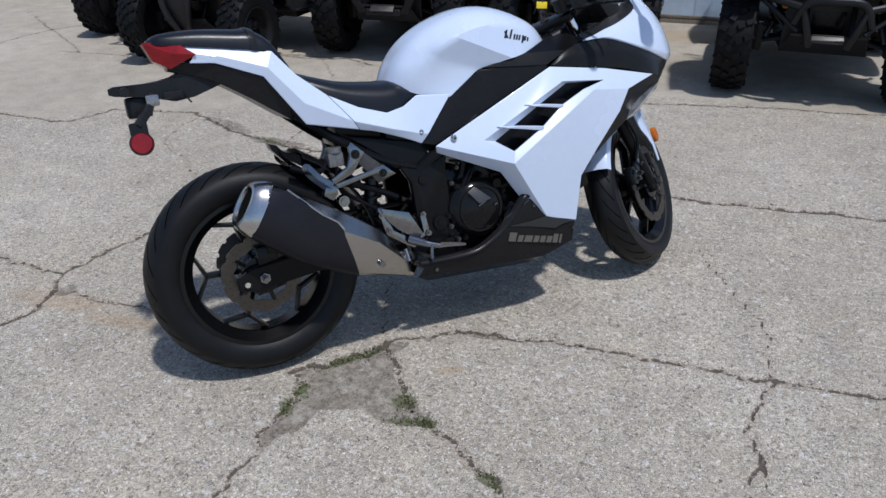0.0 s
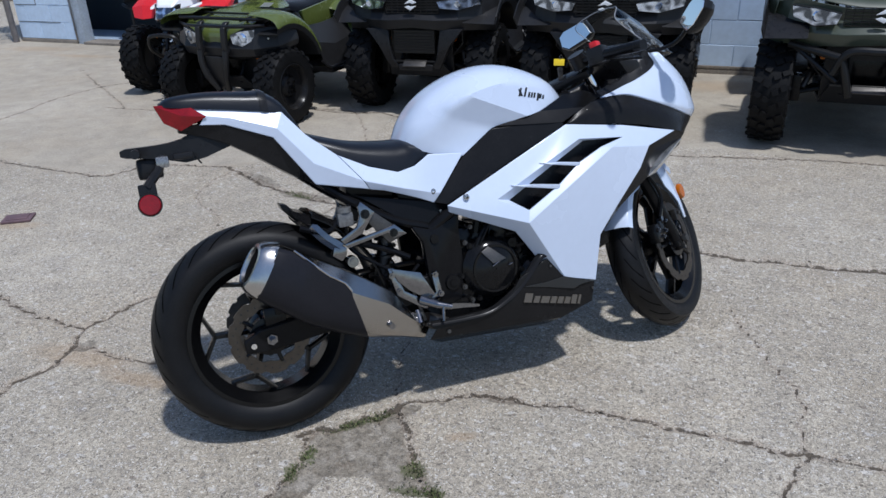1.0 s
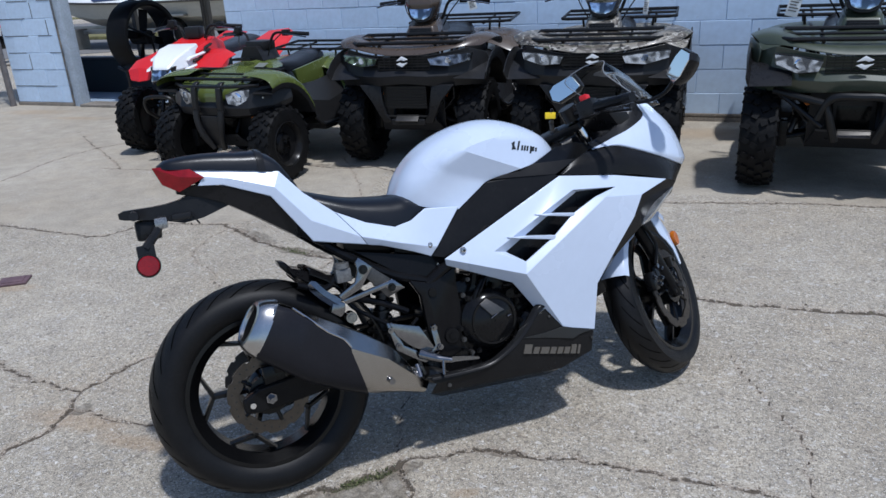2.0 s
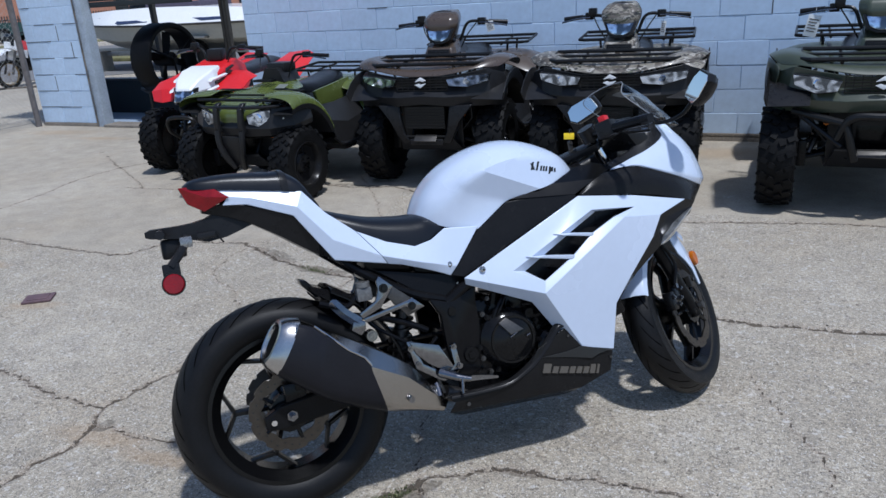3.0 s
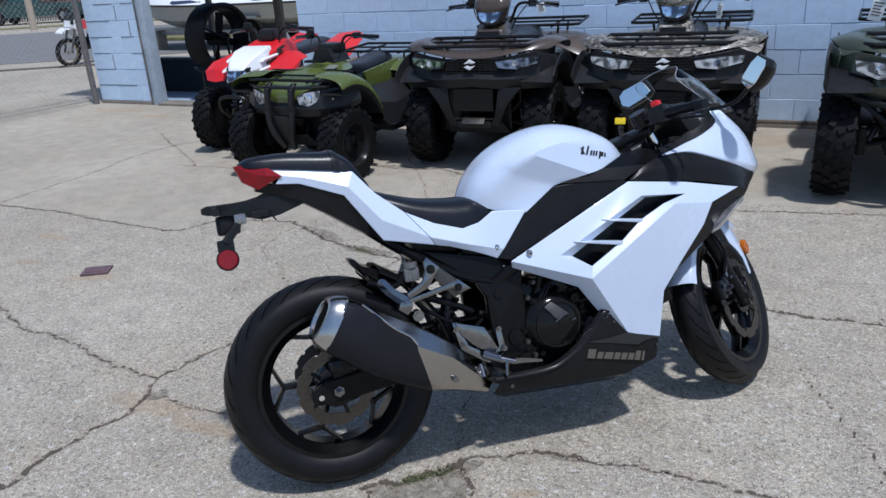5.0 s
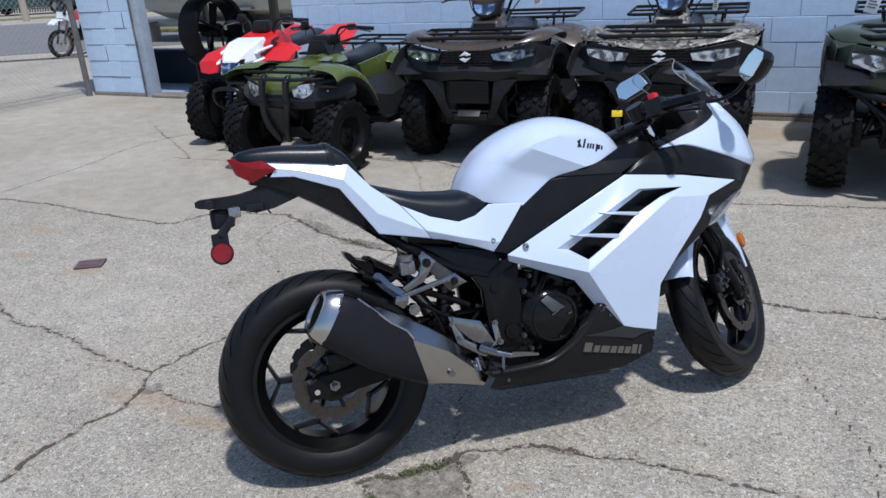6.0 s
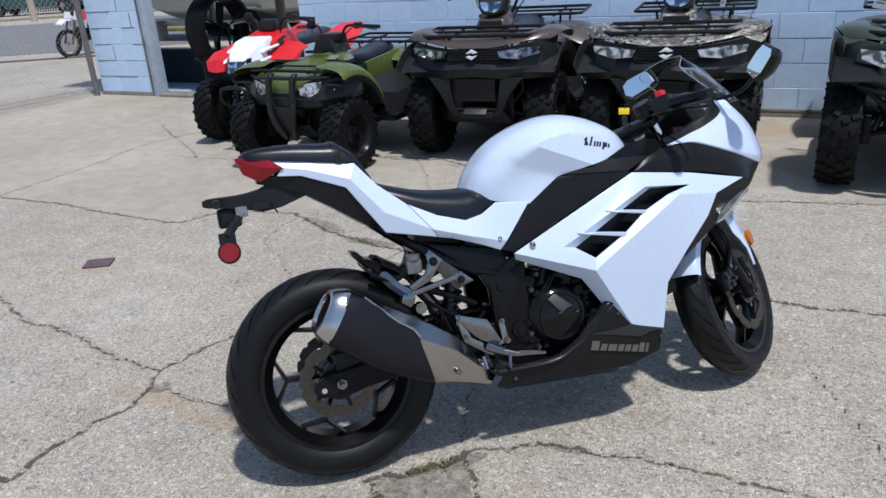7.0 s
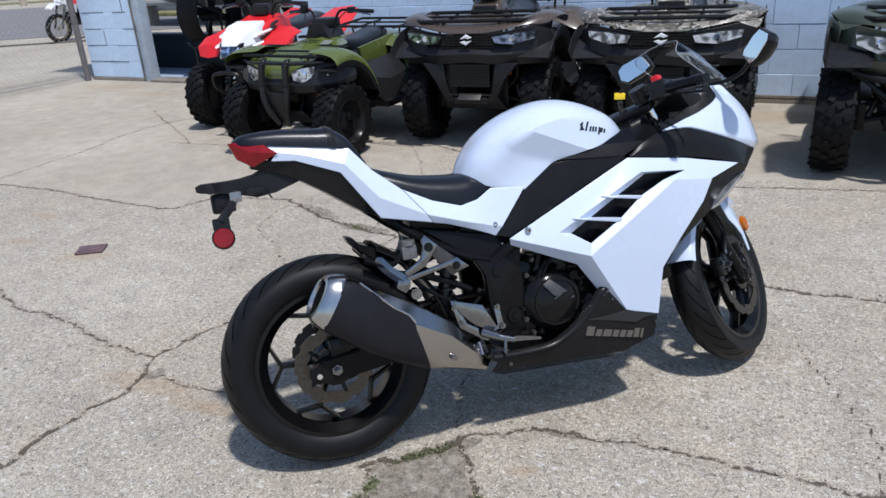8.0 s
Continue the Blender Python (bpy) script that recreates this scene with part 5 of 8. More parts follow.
        part("nerf_bar", tube([(s * 0.50, 0.36, 0.42), (s * 0.56, 0.45, 0.34), (s * 0.56, 0.88, 0.34), (s * 0.50, 0.96, 0.42)], 0.018, 8), SATIN_BLACK, q)
    # closes the underside, with an upright panel added to keep it dark
    part("underbody_plate", join(loft([[(-w, y, z), (w, y, z), (w, y, z + 0.012), (-w, y, z + 0.012)] for w, y, z in ((0.20, -0.36, 0.40), (0.24, -0.22, 0.275), (0.26, 0.3, 0.245), (0.26, 1.2, 0.25))]), box(-0.24, 0.24, -0.20, -0.17, 0.27, 0.70, 0.01)), QUAD_BLACK, q, "black plate under the body")
    rows = mirror_rows([
        [(0.0, 0.92, 0.80), (0.20, 0.92, 0.80), (0.40, 0.90, 0.76), (0.56, 0.86, 0.66)],
        [(0.0, 1.02, 0.86), (0.20, 1.02, 0.87), (0.44, 1.04, 0.86), (0.585, 1.04, 0.80)],
        [(0.0, 1.28, 0.87), (0.20, 1.28, 0.88), (0.46, 1.28, 0.87), (0.595, 1.28, 0.81)],
        [(0.0, 1.58, 0.85), (0.20, 1.58, 0.86), (0.42, 1.55, 0.84), (0.56, 1.50, 0.78)],
        [(0.0, 1.64, 0.76), (0.20, 1.64, 0.76), (0.40, 1.60, 0.74), (0.54, 1.54, 0.70)]])
    softened(part("rear_fender", strip(rows, 0.010), body, q, "moulded plastic rear fenders", angle=180))
    stations = [(0.44, 0.10, 0.86, 0.905), (0.52, 0.14, 0.80, 0.90), (0.70, 0.165, 0.78, 0.885), (0.95, 0.17, 0.80, 0.915), (1.10, 0.15, 0.85, 0.945), (1.16, 0.12, 0.87, 0.92)]
    line = [(x, h, zb, zt) for x, h, zb, zt in stations]
    part("seat", moved(seat_mesh(line), Matrix.Rotation(math.pi / 2, 4, "Z")), VINYL, q, "black vinyl seat", angle=55)
    # front fascia
    if big_:
        rows = mirror_rows([
            [(0, -0.362, 0.798 + up), (0.16, -0.362, 0.798 + up), (0.32, -0.338, 0.822 + up), (0.45, -0.28, 0.845 + up), (0.55, -0.16, 0.80 + up)],
            [(0, -0.345, 0.735 + up), (0.16, -0.35, 0.730 + up), (0.32, -0.33, 0.740 + up), (0.47, -0.27, 0.76 + up), (0.575, -0.15, 0.74 + up)],
            [(0, -0.405, 0.700), (0.17, -0.400, 0.690), (0.32, -0.365, 0.690), (0.48, -0.28, 0.69), (0.575, -0.17, 0.68)],
            [(0, -0.395, 0.640), (0.18, -0.385, 0.625), (0.32, -0.33, 0.615), (0.46, -0.25, 0.61), (0.55, -0.17, 0.60)]])
        nose = body if style == "green" else QUAD_BLACK
        rounded(part("front_fascia", strip(rows, off=Vector((0, 0.01, 0))), nose, q, "moulded front fascia", angle=60), 0.012, 2)
        for s in (-1, 1):
            if style == "green":
                lamp(q, 0.205, 0.455, 0.785, -0.402, -0.315, 0.110, s)
                cheek = strip([[(s * 0.520, -0.235, 0.865), (s * 0.585, -0.13, 0.905), (s * 0.612, 0.04, 0.905), (s * 0.605, 0.18, 0.88)], [(s * 0.555, -0.225, 0.76), (s * 0.605, -0.12, 0.77), (s * 0.625, 0.04, 0.77), (s * 0.615, 0.20, 0.76)],
                               [(s * 0.545, -0.215, 0.65), (s * 0.600, -0.10, 0.66), (s * 0.615, 0.04, 0.68), (s * 0.605, 0.20, 0.66)]], off=Vector((-s * 0.01, 0, 0)))
                softened(part("fender_side", cheek, body, q, "upright side of the front fender", angle=180), 2)
            else:
                lamp(q, 0.19, 0.48, 0.800, -0.392, -0.30, 0.088, s)
        part("grille", moved(join(*[box(-0.19, 0.19, -0.004, 0.004, -0.05 + 0.019 * k, -0.045 + 0.019 * k) for k in range(6)], *[box(-0.19 + 0.042 * k, -0.186 + 0.042 * k, -0.003, 0.003, -0.05, 0.05) for k in range(10)]), Matrix.Translation((0, -0.375, 0.785))), TUBE_BLACK, q)
        part("badge", moved(join(plate([(-0.035, 0.004), (0.0, 0.030), (0.035, 0.012), (0.012, 0.004), (0.0, 0.010)], 0.008, 0.001), plate([(0.035, -0.004), (0.0, -0.030), (-0.035, -0.012), (-0.012, -0.004), (0.0, -0.010)], 0.008, 0.001)), Matrix.Translation((0, -0.404, 0.795)) @ Matrix.Scale(1.25, 4)), WHITE_PLASTIC, q, "plain bright metal badge shape")
        if style == "green":
            part("front_bumper", tube([(-0.44, -0.30, 0.62), (-0.16, -0.43, 0.57), (-0.13, -0.45, 0.46), (-0.10, -0.42, 0.36)], 0.022, 10, curved=False), TUBE_BLACK, q, "black tube bumper")
            part("front_bumper", tube([(0.44, -0.30, 0.62), (0.16, -0.43, 0.57), (0.13, -0.45, 0.46), (0.10, -0.42, 0.36)], 0.022, 10, curved=False), TUBE_BLACK, q)
            part("bumper_bar", tube([(-0.20, -0.42, 0.48), (-0.14, -0.44, 0.60), (0, -0.45, 0.615), (0.14, -0.44, 0.60), (0.20, -0.42, 0.48)], 0.022, 10), TUBE_BLACK, q)
            for s in (-1, 1):
                part("bumper_brace", tube([(s * 0.40, -0.32, 0.60), (s * 0.17, -0.43, 0.44)], 0.014, 8), TUBE_BLACK, q)
        else:
            rounded(part("front_bumper", join(*[loft([[(s * a, y, z), (s * b, y, z), (s * b, y + 0.05, z), (s * a, y + 0.05, z)] for a, b, y, z in ((0.19, 0.36, -0.365, 0.63), (0.18, 0.27, -0.385, 0.52), (0.16, 0.22, -0.375, 0.42), (0.11, 0.185, -0.35, 0.35))]) for s in (-1, 1)], box(-0.13, 0.13, -0.365, -0.32, 0.335, 0.385, 0.01)), BLACK_PLASTIC, q, "black moulded bumper"), 0.008)
            screen_ = part("radiator_screen", box(-0.15, 0.15, -0.355, -0.345, 0.46, 0.62), TUBE_BLACK, q)
            for k in range(8):
                part("screen_bar", box(-0.15, 0.15, -0.362, -0.356, 0.47 + 0.02 * k, 0.476 + 0.02 * k), TUBE_BLACK, screen_)
        part("skid_plate", moved(box(-0.085, 0.085, -0.004, 0.004, -0.03, 0.03, 0.003), Matrix.Translation((0, -0.372, 0.392)) @ Matrix.Rotation(radians(-52), 4, "X")), DARK_STEEL, q, "bare metal skid plate")
    else:
        rows = mirror_rows([
            [(0, -0.36, 0.780), (0.18, -0.36, 0.785), (0.36, -0.33, 0.80), (0.50, -0.22, 0.80), (0.58, -0.10, 0.80)],
            [(0, -0.395, 0.70), (0.18, -0.385, 0.70), (0.36, -0.355, 0.69), (0.52, -0.25, 0.70), (0.60, -0.10, 0.74)],
            [(0, -0.42, 0.64), (0.18, -0.415, 0.64), (0.36, -0.375, 0.635), (0.53, -0.25, 0.65), (0.61, -0.10, 0.69)],
            [(0, -0.41, 0.575), (0.18, -0.40, 0.57), (0.36, -0.35, 0.575), (0.52, -0.23, 0.60), (0.60, -0.10, 0.65)],
            [(0, -0.34, 0.54), (0.18, -0.33, 0.54), (0.34, -0.28, 0.55), (0.48, -0.18, 0.58), (0.56, -0.08, 0.63)]])
        rounded(part("front_fascia", strip(rows, off=Vector((0, 0.01, 0))), QUAD_BLACK, q, "black moulded front fascia", angle=60), 0.012, 2)
        for s in (-1, 1):
            lamp(q, 0.175, 0.37, 0.725, -0.405, -0.335, 0.145, s)
            rounded(part("brush_guard", loft([[(s * 0.13 - 0.022, y, z), (s * 0.13 + 0.022, y, z), (s * 0.13 + 0.022, y + 0.045, z), (s * 0.13 - 0.022, y + 0.045, z)] for y, z in ((-0.40, 0.845), (-0.45, 0.80), (-0.465, 0.68), (-0.45, 0.60))]), QUAD_BLACK, q, "black upright brush guard"), 0.008)
        part("guard_bar", tube([(-0.44, -0.30, 0.815), (-0.25, -0.41, 0.812), (0, -0.43, 0.812), (0.25, -0.41, 0.812), (0.44, -0.30, 0.815)], 0.013, 8), TUBE_BLACK, q)
        for s in (-1, 1):
            part("bumper_foot", tube([(s * 0.13, -0.445, 0.62), (s * 0.125, -0.455, 0.52), (s * 0.095, -0.435, 0.40), (s * 0.05, -0.375, 0.29)], 0.026, 10), QUAD_BLACK, q, "black bumper strut")
            part("fascia_bolt", rod((s * 0.47, -0.305, 0.715), (s * 0.475, -0.313, 0.716), 0.008, seg=8), ALLOY, q)
        rounded(part("bumper_plate", loft([[(-w, y, z), (w, y, z), (w, y + 0.02, z), (-w, y + 0.02, z)] for w, y, z in ((0.115, -0.425, 0.57), (0.11, -0.43, 0.50), (0.085, -0.405, 0.40), (0.045, -0.35, 0.28))]), QUAD_BLACK, q, "black bumper plate"), 0.006)
        part("hood_label", moved(box(-0.05, 0.05, -0.04, 0.04, 0, 0.003), Matrix.Translation((0.20, 0.07, 0.920)) @ Matrix.Rotation(radians(18), 4, "X")), mat("sticker_grey", (0.16, 0.17, 0.15), 0.5), q, "plain grey warning label")
    # racks, bars, instrument pod
    rack(q, -0.29 if big_ else -0.33, 0.04, 0.42 if big_ else 0.45, 0.940 if big_ else 0.890, "front_rack")
    rack(q, 1.10, 1.58, 0.46, 0.965, "rear_rack")
    part("steering_cover", loft([[(x, y, z) for x, y in ((-h, 0.20), (h, 0.20), (h * 0.9, 0.46), (-h * 0.9, 0.46))] for h, z in ((0.13, 0.94), (0.10, 1.00), (0.07, 1.06))]), QUAD_BLACK, q)
    if big_:
        hump = part("hood_intake", loft([[(-w, y, z0), (w, y, z0), (w * 0.8, y + 0.02, z1), (-w * 0.8, y + 0.02, z1)] for w, y, z0, z1 in ((0.115, 0.045, 0.93, 0.990), (0.135, 0.10, 0.93, 1.010), (0.120, 0.26, 0.95, 1.045))]), body, q, "raised hood intake")
        rounded(hump, 0.012)
        part("intake_mouth", moved(box(-0.085, 0.085, -0.006, 0.006, -0.020, 0.020, 0.005), Matrix.Translation((0, 0.048, 0.962)) @ Matrix.Rotation(radians(-18), 4, "X")), QUAD_BLACK, hump)
        for k in range(3):
            part("intake_louvre", box(-0.082, 0.082, 0.036 + 0.004 * k, 0.042 + 0.004 * k, 0.948 + 0.012 * k, 0.953 + 0.012 * k), TUBE_BLACK, hump)
    else:
        part("intake_louvre", join(*[box(-0.10, 0.10, 0.06 + 0.02 * k, 0.068 + 0.02 * k, 0.955, 0.975) for k in range(4)]), TUBE_BLACK, q)
    bars(q, 0.34, 1.13, 0.44 if big_ else 0.46)
    if big_:
        pod = part("headlight_pod", loft([[(-w, y, z), (-w * 0.62, y - 0.055, z), (w * 0.62, y - 0.055, z), (w, y, z), (w * 0.8, y + 0.16, z + 0.01), (-w * 0.8, y + 0.16, z + 0.01)] for w, y, z in ((0.055, 0.25, 0.99), (0.075, 0.19, 1.02), (0.105, 0.145, 1.075), (0.138, 0.135, 1.15), (0.142, 0.16, 1.20), (0.10, 0.23, 1.245))]), body, q, "moulded instrument pod with a centre headlight")
        rounded(pod, 0.015, 2)
        part("lens_bezel", moved(plate([(-0.112, 0.040), (0.112, 0.040), (0.085, -0.045), (0.03, -0.072), (-0.03, -0.072), (-0.085, -0.045)], 0.02, 0.006), Matrix.Translation((0, 0.096, 1.088)) @ Matrix.Rotation(radians(-16), 4, "X")), QUAD_BLACK, pod)
        part("pod_lens", moved(plate([(-0.094, 0.030), (0.094, 0.030), (0.070, -0.034), (0.025, -0.054), (-0.025, -0.054), (-0.070, -0.034)], 0.02, 0.006), Matrix.Translation((0, 0.088, 1.088)) @ Matrix.Rotation(radians(-16), 4, "X")), HEADLAMP, pod, "clear faceted lens")
        part("pod_visor", moved(plate([(-0.095, -0.035), (0.095, -0.035), (0.07, 0.045), (0.0, 0.058), (-0.07, 0.045)], 0.012, 0.004), Matrix.Translation((0, 0.172, 1.222)) @ Matrix.Rotation(radians(-58), 4, "X")), QUAD_BLACK, pod)
    else:
        part("bar_pad", box(-0.10, 0.10, 0.26, 0.44, 1.02, 1.10, 0.02), QUAD_BLACK, q)
    return q


QUADS = [
    ("bronze and black utility quad bike with cargo racks", (-2.245, 5.20, 0, 5), BRONZE, "large", None),
    ("woodland camouflage utility quad bike with cargo racks", (-0.915, 5.27, 0, 3), CAMO, "large", None),
    ("dark green utility quad bike with black tube bumper", (0.645, 5.08, 0, -2), DARK_GREEN, "green", None),
]
for label, (x, y, z, turn), body, style, rim in QUADS:
    utility_quad(label, pose(x, y, z, 0, 0, turn), body, style, rim)
small = utility_quad("olive green compact utility quad bike with cargo racks", pose(-3.475, 4.63, 0, 0, 0, -3) @ Matrix.Diagonal((0.86, 0.86, 0.86, 1)), GREEN_PLASTIC, "compact")


def sport_quad(label, m):
    q = thing("quad_bike", label, "quad bike", m, "parked quad bikes")
    chassis(q, 0.28, 0.27, 0.52, 1.15, mat("sport_rim_black", (0.03, 0.03, 0.03), 0.4, vary=0.2), 0.19)
    for s in (-1, 1):
        wing = [[(s * 0.20, -0.265, 0.655), (s * 0.29, -0.28, 0.645), (s * 0.385, -0.25, 0.655)], [(s * 0.18, -0.22, 0.735), (s * 0.31, -0.23, 0.745), (s * 0.425, -0.20, 0.725)], [(s * 0.17, -0.05, 0.815), (s * 0.32, -0.05, 0.82), (s * 0.43, -0.06, 0.785)], [(s * 0.17, 0.12, 0.85), (s * 0.32, 0.12, 0.845), (s * 0.42, 0.10, 0.80)]]
        rounded(part("front_fender", strip(wing), RED_PLASTIC, q, "red plastic front fender", angle=60), 0.02, 3)
        tail = [[(s * 0.12, 0.80, 0.74), (s * 0.30, 0.82, 0.72), (s * 0.40, 0.86, 0.64)], [(s * 0.12, 1.05, 0.82), (s * 0.34, 1.05, 0.82), (s * 0.45, 1.05, 0.76)], [(s * 0.12, 1.42, 0.88), (s * 0.34, 1.40, 0.90), (s * 0.42, 1.38, 0.86)]]
        rounded(part("rear_fender", strip(tail), RED_PLASTIC, q, "red plastic rear fender", angle=60), 0.012)
        part("rim_ring", moved(ring_mesh(0.160, 0.150, 0.012, 32), Matrix.Translation((s * 0.605, 0, 0.28)) @ ACROSS), ALLOY, q, "bright rim edge")
        part("foot_peg", box(min(s * 0.16, s * 0.42), max(s * 0.16, s * 0.42), 0.44, 0.60, 0.30, 0.335, 0.01), QUAD_BLACK, q)
    house = part("headlight", loft([[(-w, y, z0), (w, y, z0), (w * 0.9, y, z1), (-w * 0.9, y, z1)] for w, y, z0, z1 in ((0.075, -0.405, 0.645, 0.735), (0.115, -0.36, 0.63, 0.765), (0.13, -0.28, 0.63, 0.77))]), QUAD_BLACK, q, "front headlight housing")
    rounded(part("lens", loft([[(-w, y, z0), (w, y, z0), (w * 0.95, y + 0.03, z1), (-w * 0.95, y + 0.03, z1)] for w, y, z0, z1 in ((0.045, -0.440, 0.665, 0.735), (0.085, -0.418, 0.650, 0.752), (0.108, -0.375, 0.648, 0.758))]), HEADLAMP, house, "clear faceted lens"), 0.01)
    rounded(part("nose_cover", loft([[(-w, y, z0), (w, y, z0), (w * 0.75, y, z1), (-w * 0.75, y, z1)] for w, y, z0, z1 in ((0.080, -0.395, 0.725, 0.758), (0.140, -0.30, 0.73, 0.828), (0.190, -0.15, 0.75, 0.882), (0.175, 0.0, 0.77, 0.910))]), WHITE_PLASTIC, q, "white nose cover"), 0.012)
    rounded(part("tank_cover", loft([[(-w, y, z0), (w, y, z0), (w * 0.7, y, z1), (-w * 0.7, y, z1)] for w, y, z0, z1 in ((0.135, -0.34, 0.66, 0.74), (0.19, -0.20, 0.64, 0.82), (0.245, 0.0, 0.62, 0.885), (0.225, 0.26, 0.64, 0.945), (0.13, 0.52, 0.70, 0.88))]), RED_PLASTIC, q, "red tank cover"), 0.02)
    for s in (-1, 1):
        for k, (y, z, long_, m_) in enumerate(((-0.21, 0.735, 0.20, WHITE_PLASTIC), (-0.10, 0.785, 0.17, LOGO_BLACK), (-0.02, 0.825, 0.13, LOGO_BLACK), (0.05, 0.865, 0.10, LOGO_BLACK), (-0.14, 0.81, 0.20, WHITE_PLASTIC))):
            x_ = 0.205 - 0.10 * max(0.0, -y) - 0.20 * (z - 0.74)
            part("stripe", moved(plate([(-long_ / 2, -0.012), (long_ / 2 - 0.02, 0.018), (long_ / 2, 0.034), (-long_ / 2 + 0.02, 0.006)], 0.03, 0.001), Matrix.Translation((s * (x_ + 0.008), y, z)) @ Matrix.Rotation(math.pi / 2, 4, "Z") @ Matrix.Rotation(radians(-12 if s > 0 else 12), 4, "Z") @ Matrix.Rotation(radians(s * 14), 4, "X")), m_, q, "plain graphic stripe")
    part("seat", moved(seat_mesh([(0.46, 0.10, 0.78, 0.84), (0.60, 0.13, 0.76, 0.84), (0.85, 0.14, 0.77, 0.85), (1.15, 0.13, 0.80, 0.88), (1.25, 0.10, 0.82, 0.86)]), ACROSS), VINYL, q, "black vinyl seat", angle=55)
    part("front_bumper", tube([(-0.12, -0.36, 0.36), (-0.13, -0.47, 0.44), (-0.10, -0.50, 0.54), (0.10, -0.50, 0.54), (0.13, -0.47, 0.44), (0.12, -0.36, 0.36)], 0.016, 8), TUBE_BLACK, q)
    bars(q, 0.20, 1.00, 0.40)
    part("bar_pad", box(-0.07, 0.07, 0.16, 0.26, 0.93, 1.03, 0.02), QUAD_BLACK, q)
    return q


sport_quad("red and white sport quad bike with black frame", pose(-4.38, 5.14, 0, 0, 0, 9))

# black fan drum standing in the doorway, its mouth turned along the wall
drum = thing("fan_drum", "large black round fan housing on a stand inside the doorway", "fan", Matrix.Translation((-6.92, 7.42, 0.765)) @ Matrix.Rotation(radians(86), 4, "Z"))
DRUM_BLACK = mat("drum_black", (0.0035, 0.0035, 0.004), 0.5, spec=0.15, vary=0.2)
part("drum", lathe([(0.365, -0.13), (0.385, -0.16), (0.425, -0.16), (0.44, -0.13), (0.435, 0.0), (0.44, 0.13), (0.425, 0.16), (0.385, 0.16), (0.365, 0.13), (0.37, 0.0)], 56), DRUM_BLACK, drum)
for a in (35, 155, 275):
    part("guard_bar", rod((0, -0.12, 0), (0.37 * math.cos(radians(a)), -0.12, 0.37 * math.sin(radians(a))), 0.014, seg=8), DRUM_BLACK, drum)
for a in (0, 90, 180, 270):
    part("fan_blade", moved(loft([[(x, -0.02 + x * 0.1, -w), (x, 0.0, -w), (x, 0.02 + x * 0.1, w), (x, 0.04, w)] for x, w in ((0.06, 0.03), (0.20, 0.05), (0.33, 0.045))]), Matrix.Rotation(radians(a + 15), 4, "Y")), DRUM_BLACK, drum)
part("motor", rod((0, -0.10, 0), (0, 0.16, 0), 0.085, seg=20), DRUM_BLACK, drum)
part("stand", join(*[tube([(s * 0.30, -0.20, -0.33), (s * 0.36, 0, -0.36), (s * 0.30, 0.20, -0.33)], 0.018, 8) for s in (-1, 1)], *[rod((s * 0.36, 0, -0.36), (s * 0.36, 0, -0.776), 0.018) for s in (-1, 1)], box(-0.40, 0.40, -0.20, 0.20, -0.776, -0.75, 0.01)), TUBE_BLACK, drum)

# small things
def paper_tag(label, place, turn, lean, wide, tall):
    tag = thing("price_tag", label, "tag", Matrix.Translation(place) @ Matrix.Rotation(radians(turn), 4, "Z") @ Matrix.Rotation(radians(lean), 4, "Y"))
    part("card", box(-wide / 2, wide / 2, -0.001, 0.001, -tall * 0.55, tall * 0.45, 0.0005), PAPER, tag)
    for k in range(5):
        z = tall * (0.22 - 0.135 * k)
        part("text_bar", box(-wide * 0.37, wide * (0.37 - 0.08 * (k % 3)), -0.0025, -0.0012, z, z + tall * 0.05), LOGO_GREY, tag)
    part("string", rod((0, 0, tall * 0.45), (-0.01, 0.0, tall * 0.45 + 0.05), 0.0015, seg=6), PAPER, tag)


paper_tag("pale paper price tag hanging from a handlebar", (0.285, 5.44, 1.06), 0, 12, 0.076, 0.135)
paper_tag("small white paper tag tied to a brake lever", (-1.955, 5.60, 1.12), 20, -14, 0.06, 0.075)
paper_tag("small faded paper tag below a handlebar grip", (-0.665, 5.66, 1.06), 0, 5, 0.035, 0.10)
lid = join(box(-0.072, 0.072, -0.055, 0.055, 0.0, 0.012, 0.004), box(-0.05, 0.05, -0.035, 0.035, 0.012, 0.015, 0.001))
solid("utility_cover", lid, MAROON, "small rusty maroon metal cover lying on the concrete", "cover", pose(-3.405, 2.425, 0.0, 0, 0, 34))


# ---- sport motorcycle, leaning on its side stand with the bars on left lock ----
# local axes: x forward from under the rear axle, y to its left, z up its own centre plane
BIKE = pose(-1.152, 1.481, 0, 0, 0, 44.7) @ pose(0, 0, 0, -14.0, 0, 0)
bike = thing("motorcycle", "white and black sport motorcycle leaning on its side stand on concrete", "motorcycle", BIKE)
BASE = 1.405
RAKE = radians(27)
STEER_FOOT = Vector((BASE + 0.093, 0, 0))
STEER_AXIS = Vector((-math.sin(RAKE), 0, math.cos(RAKE)))
STEER = Matrix.Translation(STEER_FOOT) @ Matrix.Rotation(radians(35), 4, STEER_AXIS) @ Matrix.Translation(-STEER_FOOT)


def dress(ob, bevel=0.004, seg=2, angle=18):
    """Rounds the creases of a panel."""
    m = ob.modifiers.new("edge", "BEVEL")
    m.width, m.segments, m.limit_method, m.angle_limit = bevel, seg, "ANGLE", radians(angle)
    m.use_clamp_overlap = True
    w = ob.modifiers.new("shade", "WEIGHTED_NORMAL")
    w.keep_sharp = True
    return ob


